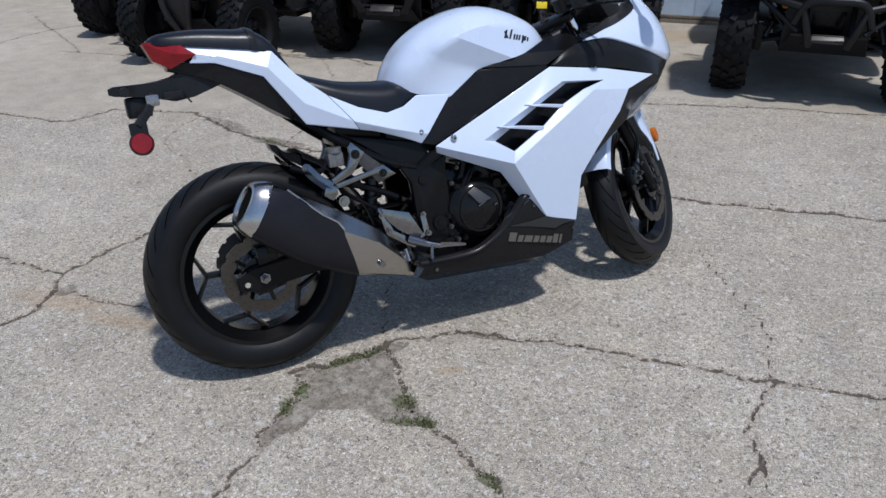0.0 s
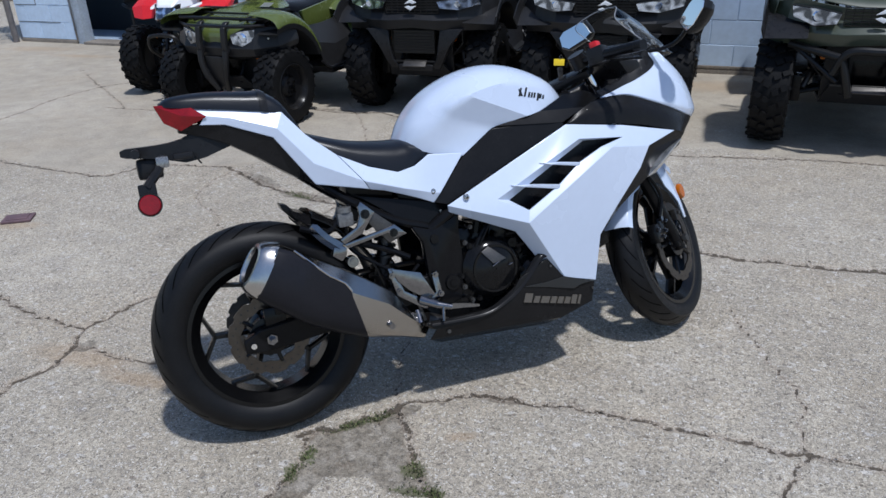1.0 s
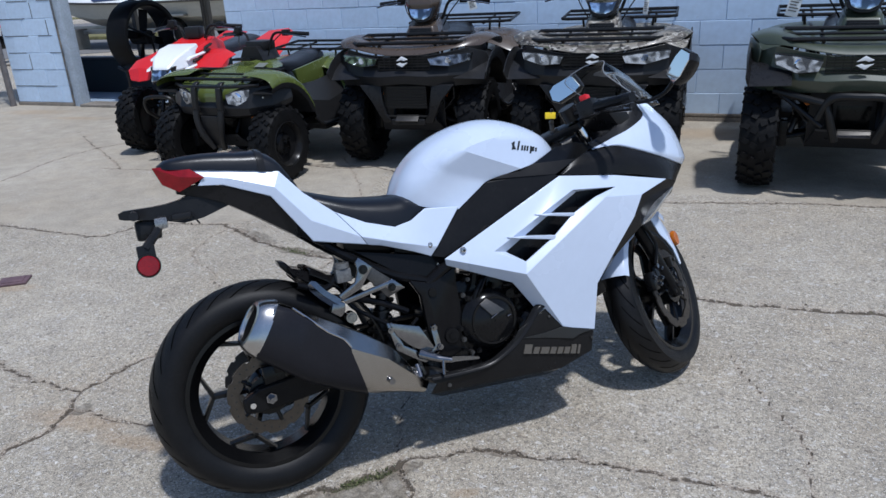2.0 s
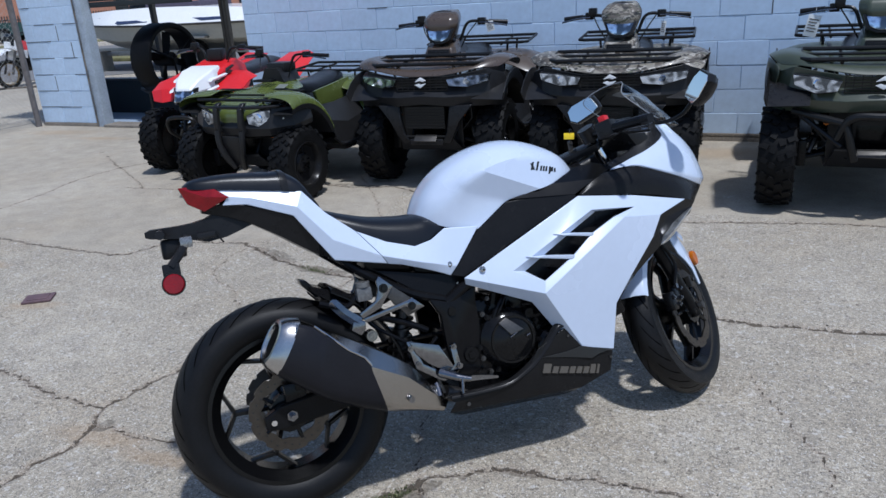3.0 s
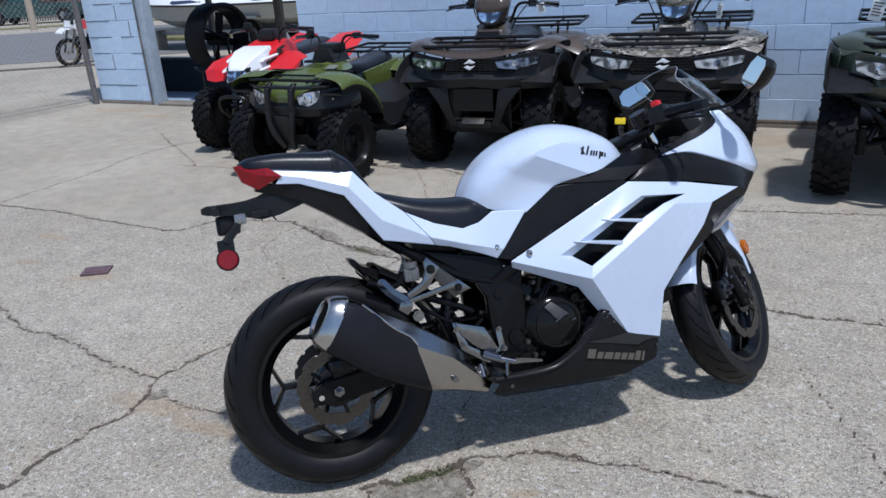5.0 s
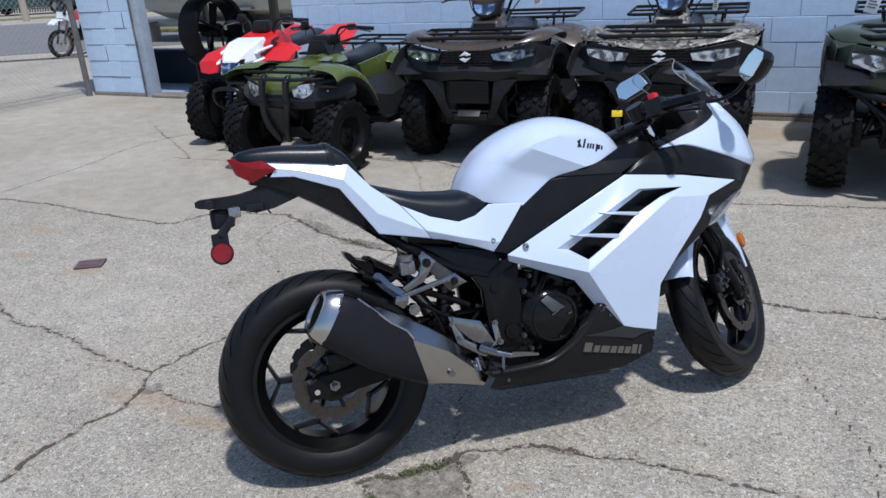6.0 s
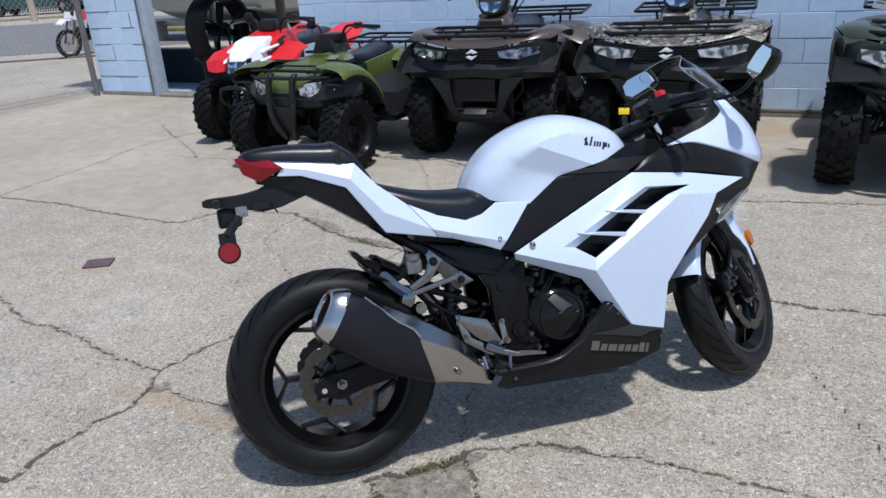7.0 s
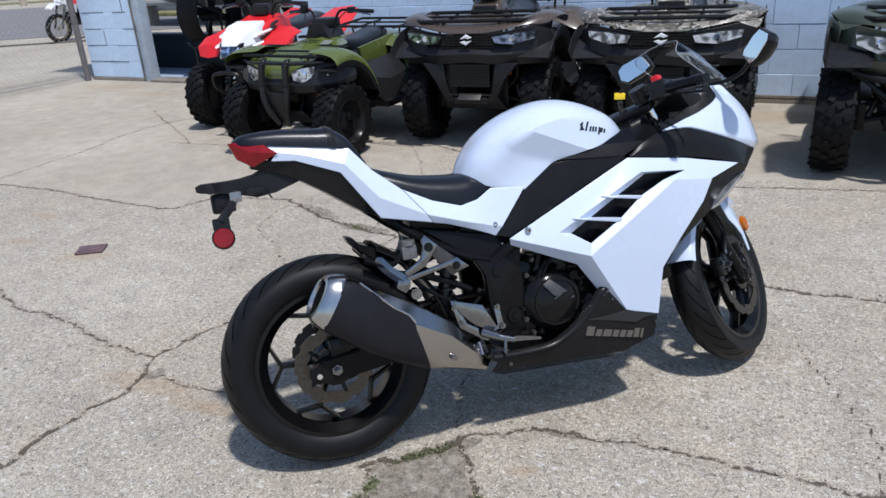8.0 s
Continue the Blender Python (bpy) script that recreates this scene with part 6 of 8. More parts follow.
def grid_skin(rows, thick=0.004, sign=-1):
    """A side panel from rows of (x, half width, z); sign -1 is the right side."""
    bm = bmesh.new()
    vs = [[bm.verts.new((x, sign * h, z)) for x, h, z in row] for row in rows]
    for a, b in zip(vs, vs[1:]):
        for k in range(len(a) - 1):
            bm.faces.new((a[k], a[k + 1], b[k + 1], b[k]))
    return thicken(bm, Vector((0, -sign * thick, 0)))


def poly_skin(verts, faces, thick=0.004, sign=-1):
    bm = bmesh.new()
    vs = [bm.verts.new((x, sign * h, z)) for x, h, z in verts]
    for fa in faces:
        bm.faces.new([vs[i] for i in fa])
    big = [fa for fa in bm.faces if len(fa.verts) > 4]
    bmesh.ops.triangulate(bm, faces=big)
    return thicken(bm, Vector((0, -sign * thick, 0)))


def smooth_grid(rows, thick=0.004, sign=-1, n=4):
    """A side panel that curves smoothly through rows of (x, half width, z)."""
    lines = [smooth_line(r, n) for r in rows]
    cols = [smooth_line([ln[k] for ln in lines], n) for k in range(len(lines[0]))]
    bm = bmesh.new()
    vs = [[bm.verts.new((p.x, sign * max(p.y, 0.0), p.z)) for p in col] for col in cols]
    for a, b in zip(vs, vs[1:]):
        for k in range(len(a) - 1):
            bm.faces.new((a[k], a[k + 1], b[k + 1], b[k]))
    return thicken(bm, Vector((0, -sign * thick, 0)))


def both_sides(name, make, material, label="", bevel=0.004, parent=None):
    """The same panel on the right and the left."""
    obs = []
    for sign in (-1, 1):
        obs.append(dress(part(name, make(sign), material, parent or bike, label, angle=60), bevel))
    return obs


def soft_body(name, verts, faces, creases, material, label=""):
    """A rounded body mirrored across the centre plane; creases keep their edge."""
    bm = bmesh.new()
    right = [bm.verts.new((x, -h, z)) for x, h, z in verts]
    left = [right[i] if abs(h) < 1e-6 else bm.verts.new((x, h, z)) for i, (x, h, z) in enumerate(verts)]
    for fa in faces:
        bm.faces.new([right[i] for i in fa])
        bm.faces.new([left[i] for i in reversed(fa)])
    layer = bm.edges.layers.float.new("crease_edge")
    for (i, j), c in creases.items():
        for side in (right, left):
            e = bm.edges.get((side[i], side[j]))
            if e:
                e[layer] = c
    for e in bm.edges:
        if len(e.link_faces) == 1:
            e[layer] = 0.9
    me_ = to_mesh(name, bm, material, 180)
    for e in me_.edges:
        a, b = (tuple(round(abs(c), 4) for c in me_.vertices[k].co) for k in e.vertices)
        for (i, j), c in creases.items():
            ends = [tuple(round(q, 4) for q in verts[k]) for k in (i, j)]
            if c >= 0.95 and {(a[0], a[1], a[2]), (b[0], b[1], b[2])} == set(ends):
                e.use_edge_sharp = True
    ob = new(name, me_)
    ob.parent = bike
    ob["label"] = label
    s = ob.modifiers.new("round", "SUBSURF")
    s.levels = s.render_levels = 3
    return ob


# wheels
def along(table, s):
    """Reads a table of rows (s, ...) between its rows."""
    for p, q in zip(table, table[1:]):
        if s <= q[0] or q is table[-1]:
            t = (s - p[0]) / (q[0] - p[0])
            return [a + (b - a) * t for a, b in zip(p[1:], q[1:])]


def tyre_mesh(r, w, rim, seg=72):
    """A road tyre with a rounded crown and a bead."""
    prof = [(rim, -w * 0.40), (rim + 0.006, -w * 0.45), (rim + (r - rim) * 0.35, -w * 0.5), (rim + (r - rim) * 0.62, -w * 0.49),
            (r - 0.024, -w * 0.41), (r - 0.011, -w * 0.29), (r - 0.003, -w * 0.14), (r, 0)]
    prof += [(a, -b) for a, b in prof[-2::-1]]
    prof += [(rim - 0.004, w * 0.36), (rim - 0.004, -w * 0.36)]
    return lathe(prof, seg)


def tread_grooves(r, w, n=26):
    """Slanting tread cuts, as slim dark slips set into the crown."""
    bm = bmesh.new()
    for k in range(n):
        a0 = 2 * math.pi * k / n
        for side in (-1, 1):
            pts = []
            for i in range(5):
                t = i / 4
                y = side * w * (0.12 + 0.30 * t)
                g = 0.12 + 0.30 * t
                rr = r + 0.0009 - along([(0.0, 0.0), (0.14, 0.003), (0.29, 0.011), (0.43, 0.0262)], g)[0]
                a = a0 + 0.30 * t + (0.14 if side > 0 else 0)
                pts.append((rr, a, y))
            vs = []
            for rr, a, y in pts:
                vs.append([bm.verts.new((rr * math.cos(a + d), y, rr * math.sin(a + d))) for d in (-0.011, 0.011)])
            for p, q in zip(vs, vs[1:]):
                bm.faces.new((p[0], p[1], q[1], q[0]))
    return thicken(bm, Vector((0, 0, 0.0004)))


GROOVE = mat("tread_groove", (0.0012, 0.0012, 0.0012), 0.9, spec=0.05)


def rim_mesh(rim, w, hub=0.045):
    """The rim and hub of a cast wheel."""
    e = w * 0.40
    ring = lathe([(rim + 0.004, -e - 0.004), (rim + 0.004, -e + 0.006), (rim - 0.012, -e + 0.012), (rim - 0.022, -e * 0.4), (rim - 0.022, e * 0.4),
                  (rim - 0.012, e - 0.012), (rim + 0.004, e - 0.006), (rim + 0.004, e + 0.004), (rim - 0.008, e + 0.004), (rim - 0.034, e * 0.55),
                  (rim - 0.034, -e * 0.55), (rim - 0.008, -e - 0.004)], 64)
    return ring, lathe([(0.012, -0.055), (hub, -0.055), (hub + 0.012, -0.03), (hub + 0.012, 0.03), (hub, 0.055), (0.012, 0.055)], 32)


def spoke_mesh(rim, turn, hub=0.045, fork=0.80):
    """One Y-shaped spoke."""
    a = radians(turn)
    mid = (rim - 0.03) * fork
    bms = []

    def at(rad, ang):
        return Vector((rad * math.cos(ang), 0, rad * math.sin(ang)))
    for p, q, wa, wb in ((at(hub, a), at(mid, a), 0.021, 0.017), (at(mid - 0.006, a), at(rim - 0.028, a + 0.37), 0.014, 0.012), (at(mid - 0.006, a), at(rim - 0.028, a - 0.37), 0.014, 0.012)):
        way = (q - p).normalized()
        sd = Vector((way.z, 0, -way.x))
        ring = []
        for c, half in ((p, wa / 2), (q, wb / 2)):
            d = 0.017
            ring.append([c + sd * (half * k) + Vector((0, d * g, 0)) for k, g in ((0.6, -1), (1, -0.3), (1, 0.3), (0.6, 1), (-0.6, 1), (-1, 0.3), (-1, -0.3), (-0.6, -1))])
        bms.append(loft(ring))
    return join(*bms)


def petal_disc(r, r_in, y, n=10, thick=0.005):
    """A brake disc with a wavy edge, drilled with small holes."""
    seg = n * 12
    bm = bmesh.new()
    rings = []
    for rad, wav in ((r_in, 0.0), (r, 1.0)):
        for yy in (-thick / 2, thick / 2):
            ring = []
            for k in range(seg):
                a = 2 * math.pi * k / seg
                q = rad
                if wav:
                    c = (a * n / (2 * math.pi)) % 1
                    q -= 0.006 * (1 if c < 0.18 else 0.0)
                else:
                    c = (a * n / (2 * math.pi) + 0.5) % 1
                    q += 0.003 * math.sin(2 * math.pi * c)
                ring.append(bm.verts.new((q * math.cos(a), y + yy, q * math.sin(a))))
            rings.append(ring)
    a0, a1, b0, b1 = rings
    for k in range(seg):
        j = (k + 1) % seg
        bm.faces.new((a0[k], a0[j], b0[j], b0[k]))
        bm.faces.new((b0[k], b0[j], b1[j], b1[k]))
        bm.faces.new((b1[k], b1[j], a1[j], a1[k]))
        bm.faces.new((a1[k], a1[j], a0[j], a0[k]))
    return bm


def disc_holes(r, r_in, y, n=30):
    bms = []
    for k in range(n):
        a = 2 * math.pi * k / n
        rad = r_in + (r - r_in) * (0.35 + 0.3 * (k % 3) / 2)
        c = Vector((rad * math.cos(a), y, rad * math.sin(a)))
        bms.append(rod(c + Vector((0, -0.0034, 0)), c + Vector((0, 0.0034, 0)), 0.0028, seg=8))
    return bms


def wheel(r, w, turn, place, disc_r, disc_in, disc_y):
    ring, centre = rim_mesh(0.218, w)
    hub = part("wheel", moved(ring, place), GLOSS_BLACK, bike, "gloss black five-spoke cast wheel", angle=40)
    part("hub", moved(centre, place), GLOSS_BLACK, hub)
    for k in range(5):
        part("spoke", moved(spoke_mesh(0.218, turn + 72 * k), place), GLOSS_BLACK, hub, angle=40)
    ty = part("tyre", moved(tyre_mesh(r, w, 0.220), place), RUBBER, hub, "black radial road tyre", angle=50)
    part("tread_groove", moved(tread_grooves(r, w), place), GROOVE, hub)
    disc = part("brake_disc", moved(petal_disc(disc_r, disc_in, disc_y), place), DISC_STEEL, hub, "drilled petal brake disc")
    for bm in disc_holes(disc_r, disc_in, disc_y):
        part("disc_hole", moved(bm, place), LOGO_BLACK, disc)
    bms = []
    for k in range(5):
        a = radians(turn + 36 + 72 * k)
        bms.append(rod((0.05 * math.cos(a), disc_y, 0.05 * math.sin(a)), ((disc_in + 0.008) * math.cos(a), disc_y, (disc_in + 0.008) * math.sin(a)), 0.006, seg=8))
    bms.append(lathe([(0.03, disc_y - 0.012), (0.056, disc_y - 0.010), (0.056, disc_y + 0.02), (0.03, disc_y + 0.02)], 32))
    part("disc_carrier", moved(join(*bms), place), GLOSS_BLACK, hub)
    return hub


wheel(0.314, 0.140, 177, Matrix.Translation((0, 0, 0.314)), 0.114, 0.078, -0.082)
FRONT = STEER @ Matrix.Translation((BASE, 0, 0.293))
wheel(0.293, 0.110, 75, FRONT, 0.145, 0.112, -0.070)


# rear axle and swingarm
def hexnut(c, y, r, h):
    bm = bmesh.new()
    bmesh.ops.create_cone(bm, cap_ends=True, segments=6, radius1=r, radius2=r * 0.94, depth=h)
    bm.transform(Matrix.Translation((c[0], y, c[1])) @ Matrix.Rotation(math.pi / 2, 4, "X"))
    return bm


part("axle_nut", join(hexnut((0, 0.314), -0.142, 0.0105, 0.012), rod((0, -0.15, 0.314), (0, -0.156, 0.314), 0.007), hexnut((0, 0.314), -0.133, 0.017, 0.005)), ALLOY, bike, "bright rear axle nut")
part("adjuster_bolt", rod((-0.052, -0.13, 0.308), (-0.052, -0.142, 0.308), 0.008), CHROME, bike)
for s in (-1, 1):
    y = s * 0.112
    arm = loft([[(x, y + dy, z + dz) for dy, dz in ((-0.016, -h), (0.016, -h), (0.016, h), (-0.016, h))] for x, z, h in ((-0.075, 0.305, 0.018), (-0.03, 0.312, 0.034), (0.06, 0.322, 0.036), (0.30, 0.345, 0.036), (0.55, 0.365, 0.04))])
    dress(part("swingarm", arm, FRAME_BLACK, bike), 0.006)
part("swingarm_bridge", box(0.36, 0.44, -0.11, 0.11, 0.33, 0.40, 0.01), FRAME_BLACK, bike)
caliper = join(box(0.02, 0.10, -0.125, -0.07, 0.375, 0.43, 0.008), box(-0.01, 0.05, -0.118, -0.10, 0.33, 0.40, 0.006))
part("rear_caliper", caliper, ENGINE_BLACK, bike)
part("brake_hose", tube([(0.08, -0.118, 0.40), (0.16, -0.125, 0.37), (0.28, -0.125, 0.36), (0.40, -0.11, 0.39), (0.46, -0.10, 0.43)], 0.006), FRAME_BLACK, bike)
sprocket = petal_disc(0.105, 0.07, 0.075, n=14, thick=0.006)
part("sprocket", moved(sprocket, Matrix.Translation((0, 0, 0.314))), DARK_STEEL, bike)
ch = tube([(0.0, 0.075, 0.419), (0.30, 0.075, 0.405), (0.58, 0.075, 0.395)], 0.008, curved=False)
part("drive_chain", join(ch, tube([(0.0, 0.075, 0.209), (0.30, 0.075, 0.27), (0.58, 0.075, 0.335)], 0.008, curved=False)), DARK_STEEL, bike)
hug = grid_skin([[(0.125, 0.07, 0.628), (0.17, 0.10, 0.595), (0.25, 0.10, 0.565), (0.33, 0.10, 0.50)], [(0.118, 0.04, 0.648), (0.165, 0.06, 0.63), (0.25, 0.06, 0.597), (0.34, 0.06, 0.525)],
                 [(0.118, -0.04, 0.648), (0.165, -0.06, 0.63), (0.25, -0.06, 0.597), (0.34, -0.06, 0.525)], [(0.125, -0.07, 0.628), (0.17, -0.10, 0.595), (0.25, -0.10, 0.565), (0.33, -0.10, 0.50)]])
dress(part("rear_mudguard", hug, FRAME_BLACK, bike), 0.004)
# likely part, added to keep sun specks out of the shadow below
inner = bmesh.new()
rows_ = []
for k in range(9):
    a = radians(-4 + 66 * k / 8)
    rows_.append([inner.verts.new((q * math.cos(a), y, 0.314 + q * math.sin(a))) for y, q in ((-0.105, 0.352), (-0.085, 0.362), (0.0, 0.368), (0.085, 0.362), (0.105, 0.352))])
for a, b in zip(rows_, rows_[1:]):
    for k in range(4):
        inner.faces.new((a[k], a[k + 1], b[k + 1], b[k]))
part("inner_fender", thicken(inner, Vector((0.004, 0, 0.002))), FRAME_BLACK, bike, "black inner fender ahead of the rear tyre", angle=50)
part("mudguard_flap", moved(plate([(0.0, 0.0), (0.02, -0.005), (0.055, -0.05), (0.04, -0.06), (0.005, -0.018)], 0.06, 0.003), Matrix.Translation((0.095, 0, 0.668))), FRAME_BLACK, bike)


# muffler: a tapering oval can that rises to the rear, with a dark side shield and a steel tail
MUF_O, MUF_D, MUF_N = Vector((-0.025, 0, 0.538)), Vector((0.839, 0, -0.545)), Vector((0.545, 0, 0.839))
MUF = [(0.0, 0.0, 0.062, 0.050, 0.172), (0.05, 0.003, 0.078, 0.060, 0.170), (0.20, -0.003, 0.087, 0.064, 0.165), (0.30, 0.0, 0.082, 0.062, 0.158),
       (0.40, 0.004, 0.071, 0.056, 0.148), (0.48, 0.0, 0.042, 0.044, 0.132), (0.56, 0.0, 0.024, 0.028, 0.115)]


MUF_CREASE = [(0.0, 0.060), (0.05, 0.072), (0.078, 0.076), (0.192, 0.052), (0.238, 0.050), (0.268, 0.036), (0.39, 0.042), (0.48, 0.024), (0.56, 0.012)]
SECTION = [(0.80, -0.80), (0.55, -0.95), (0.0, -1.0), (-0.55, -0.95), (-0.9, -0.6), (-1.0, 0.0), (-0.9, 0.6), (-0.5, 0.95), (0.0, 1.0), (0.42, 0.97)]


def muf_ring(s, grow=0.0):
    """The can's section: a flat outer side, a crease, a sloping shoulder and a round inside."""
    n0, hh, hw, v = along(MUF, s)
    nc = min(along(MUF_CREASE, s)[0] - n0, hh * 0.93)
    k = (nc + hh) / (2 * hh)
    o = 0.985 if nc < 0.8 * hh else 0.8
    sec = [(o, nc / hh), (1.0, nc / hh - 0.14), (1.0, -0.25), (0.95, -0.55)] + SECTION
    return [MUF_O + MUF_D * s + MUF_N * (n0 + b * (hh + grow)) + Vector((0, -v - a * (hw + grow), 0)) for a, b in sec]


muffler = part("muffler", loft([muf_ring(s) for s in (0.035, 0.05, 0.078, 0.12, 0.16, 0.192, 0.238, 0.268, 0.30, 0.34, 0.39, 0.43, 0.48, 0.52, 0.56)]), BRUSHED, bike, "brushed steel muffler with a dark grey side shield", angle=24)
shield = bmesh.new()
rows_ = []
for i in range(17):
    row = []
    for k in range(7):
        end = 0.268
        for _ in range(4):
            q = muf_ring(end, 0.0045)[k]
            nk = (q - MUF_O).dot(MUF_N)
            end = min(0.40, 0.268 + max(0.0, 0.034 - nk) * 1.07)
        row.append(shield.verts.new(muf_ring(0.040 + (end - 0.040) * i / 16, 0.0045)[k]))
    rows_.append(row)
for a, b in zip(rows_, rows_[1:]):
    for k in range(6):
        shield.faces.new((a[k], a[k + 1], b[k + 1], b[k]))
part("side_shield", thicken(shield, Vector((0, 0.004, 0))), HEAT_SHIELD, muffler, "dark grey textured shield", angle=50)
edge_line = [muf_ring(s, 0.005)[0] + MUF_N * 0.002 for s in (0.078, 0.12, 0.16, 0.190, 0.215, 0.240, 0.255, 0.268)]
part("shield_edge", tube(edge_line, 0.0032, 6, curved=False), POLISHED, muffler, "bright pressed edge")


def cap_ring(s, grow):
    """A rounder section for the end cap."""
    n0, hh, hw, v = along(MUF, max(s, 0.0))
    out = []
    for a in (2 * math.pi * k / 40 for k in range(40)):
        c, d = math.cos(a), math.sin(a)
        slant = max(0.0, 1 - s / 0.06)
        at = s + slant * (0.003 * (0.5 + 0.5 * c) - 0.011 * (0.5 - 0.5 * c))
        out.append(MUF_O + MUF_D * at + MUF_N * (n0 + (hh + grow) * math.copysign(abs(d) ** 0.8, d)) + Vector((0, -v - (hw + grow) * math.copysign(abs(c) ** 0.8, c), 0)))
    return out


cap = loft([cap_ring(0.044, 0.002), cap_ring(0.042, 0.0075), cap_ring(0.026, 0.0070), cap_ring(0.009, 0.004), cap_ring(0.001, -0.001), cap_ring(-0.001, -0.010), cap_ring(0.001, -0.014), cap_ring(0.010, -0.017)], cap=False)
part("end_cap", cap, POLISHED, muffler, "polished end cap", angle=30)
# closed plug, coloured near black for the shade inside the outlet
part("outlet", loft([cap_ring(0.009, -0.0165), cap_ring(0.040, -0.028)]), mat("outlet_dark", (0.004, 0.004, 0.004), 0.9, spec=0.05), muffler)
p = muf_ring(0.425)[2]
part("muffler_bolt", rod(p, p + Vector((0.0, -0.012, 0.0)), 0.009), ALLOY, muffler)
part("exhaust_pipe", tube([(0.45, -0.125, 0.265), (0.56, -0.11, 0.22), (0.72, -0.08, 0.19), (0.95, -0.05, 0.20), (1.02, -0.03, 0.32), (0.98, -0.02, 0.45)], 0.024, 14), DARK_STEEL, bike, "dull steel exhaust pipe")


# engine and frame
engine = part("engine", join(box(0.50, 0.88, -0.13, 0.13, 0.24, 0.44, 0.03, 3), taper_box((0.66, 0.90, -0.12, 0.12), (0.74, 0.98, -0.11, 0.11), 0.40, 0.66, 0.02), box(0.54, 0.66, -0.12, 0.12, 0.40, 0.52, 0.02),
                             box(0.70, 0.86, -0.10, 0.10, 0.20, 0.26, 0.02)), ENGINE_BLACK, bike, "black twin-cylinder engine")


def radial(c, prof, seg=40):
    return moved(lathe(prof, seg, closed=False), Matrix.Translation((c[0], 0, c[1])))


part("clutch_cover", radial((0.675, 0.387), [(0.002, -0.178), (0.040, -0.178), (0.052, -0.172), (0.064, -0.170), (0.078, -0.165), (0.088, -0.152), (0.095, -0.145), (0.097, -0.12)]), ENGINE_BLACK, engine, "rounded black clutch cover")
for a in (20, 75, 130, 185, 240, 295, 345):
    c = (0.675 + 0.101 * math.cos(radians(a)), 0.387 + 0.101 * math.sin(radians(a)))
    part("cover_bolt", join(rod((c[0], -0.12, c[1]), (c[0], -0.147, c[1]), 0.009, seg=10), hexnut(c, -0.15, 0.006, 0.006)), FRAME_BLACK, engine)
part("crank_cover", radial((0.83, 0.33), [(0.002, -0.150), (0.050, -0.150), (0.062, -0.14), (0.066, -0.11)]), ENGINE_BLACK, engine)
part("filler_cap", radial((0.745, 0.452), [(0.002, -0.158), (0.014, -0.158), (0.016, -0.150), (0.016, -0.12)], 18), FRAME_BLACK, engine)
part("oil_hose", tube([(0.60, -0.13, 0.36), (0.64, -0.15, 0.48), (0.70, -0.14, 0.54)], 0.008), FRAME_BLACK, engine)
part("clutch_cable", tube([(0.63, -0.15, 0.44), (0.66, -0.16, 0.50), (0.72, -0.15, 0.58), (0.84, -0.12, 0.66)], 0.004), FRAME_BLACK, engine)
for z in (0.47, 0.50, 0.53, 0.56, 0.59):
    part("cooling_fin", box(0.72 + (z - 0.4) * 0.3, 0.93 + (z - 0.4) * 0.3, -0.127, 0.127, z, z + 0.006, 0.002), ENGINE_BLACK, engine)
part("radiator", moved(box(-0.025, 0.025, -0.15, 0.15, -0.13, 0.13, 0.008), Matrix.Translation((1.03, 0, 0.50)) @ Matrix.Rotation(radians(-18), 4, "Y")), ENGINE_BLACK, bike)
# small fittings round the engine
part("spark_lead", tube([(0.62, -0.12, 0.585), (0.66, -0.145, 0.565), (0.70, -0.14, 0.52), (0.76, -0.13, 0.50)], 0.0055), FRAME_BLACK, engine)
part("breather_hose", tube([(0.74, -0.125, 0.60), (0.77, -0.15, 0.56), (0.80, -0.15, 0.50), (0.845, -0.14, 0.46)], 0.009), FRAME_BLACK, engine)
part("wire_plug", box(0.655, 0.695, -0.158, -0.138, 0.553, 0.573, 0.004), GREY_PAINT, engine, "pale grey wiring plug")
part("wire_sleeve", tube([(0.60, -0.135, 0.545), (0.64, -0.152, 0.54), (0.70, -0.155, 0.545), (0.76, -0.14, 0.57)], 0.0045), ENGINE_BLACK, engine)
for cx, cz, yy, rr in ((0.60, 0.475, -0.136, 0.008), (0.622, 0.52, -0.136, 0.007), (0.79, 0.475, -0.138, 0.008), (0.812, 0.435, -0.150, 0.007), (0.58, 0.345, -0.146, 0.008), (0.60, 0.300, -0.146, 0.007), (0.76, 0.300, -0.15, 0.007), (0.86, 0.385, -0.148, 0.006), (0.845, 0.52, -0.130, 0.007)):
    part("case_bolt", join(rod((cx, yy + 0.03, cz), (cx, yy - 0.004, cz), rr, seg=10), hexnut((cx, cz), yy - 0.006, rr * 0.62, 0.005)), DARK_STEEL, engine)
part("cover_ring", moved(ring_mesh(0.072, 0.066, 0.006, 44), Matrix.Translation((0.675, -0.170, 0.387))), ENGINE_BLACK, engine)
# the bright highlight on the clutch cover, shaped as a steel slip
part("cover_highlight", moved(plate([(0.632, 0.446), (0.659, 0.459), (0.709, 0.413), (0.664, 0.404)], 0.010, 0.003), Matrix.Translation((0, -0.176, 0)) @ Matrix.Translation((0, 0, 0.43)) @ Matrix.Rotation(radians(-14), 4, "X") @ Matrix.Translation((0, 0, -0.43))), DARK_STEEL, engine, "four-sided steel slip in place of the clutch cover's highlight")
for c0, c1 in (((0.662, 0.398), (0.688, 0.410)), ((0.716, 0.392), (0.728, 0.396))):
    part("cover_rib", rod((c0[0], -0.181, c0[1]), (c1[0], -0.181, c1[1]), 0.0022, seg=8), ALLOY, engine)
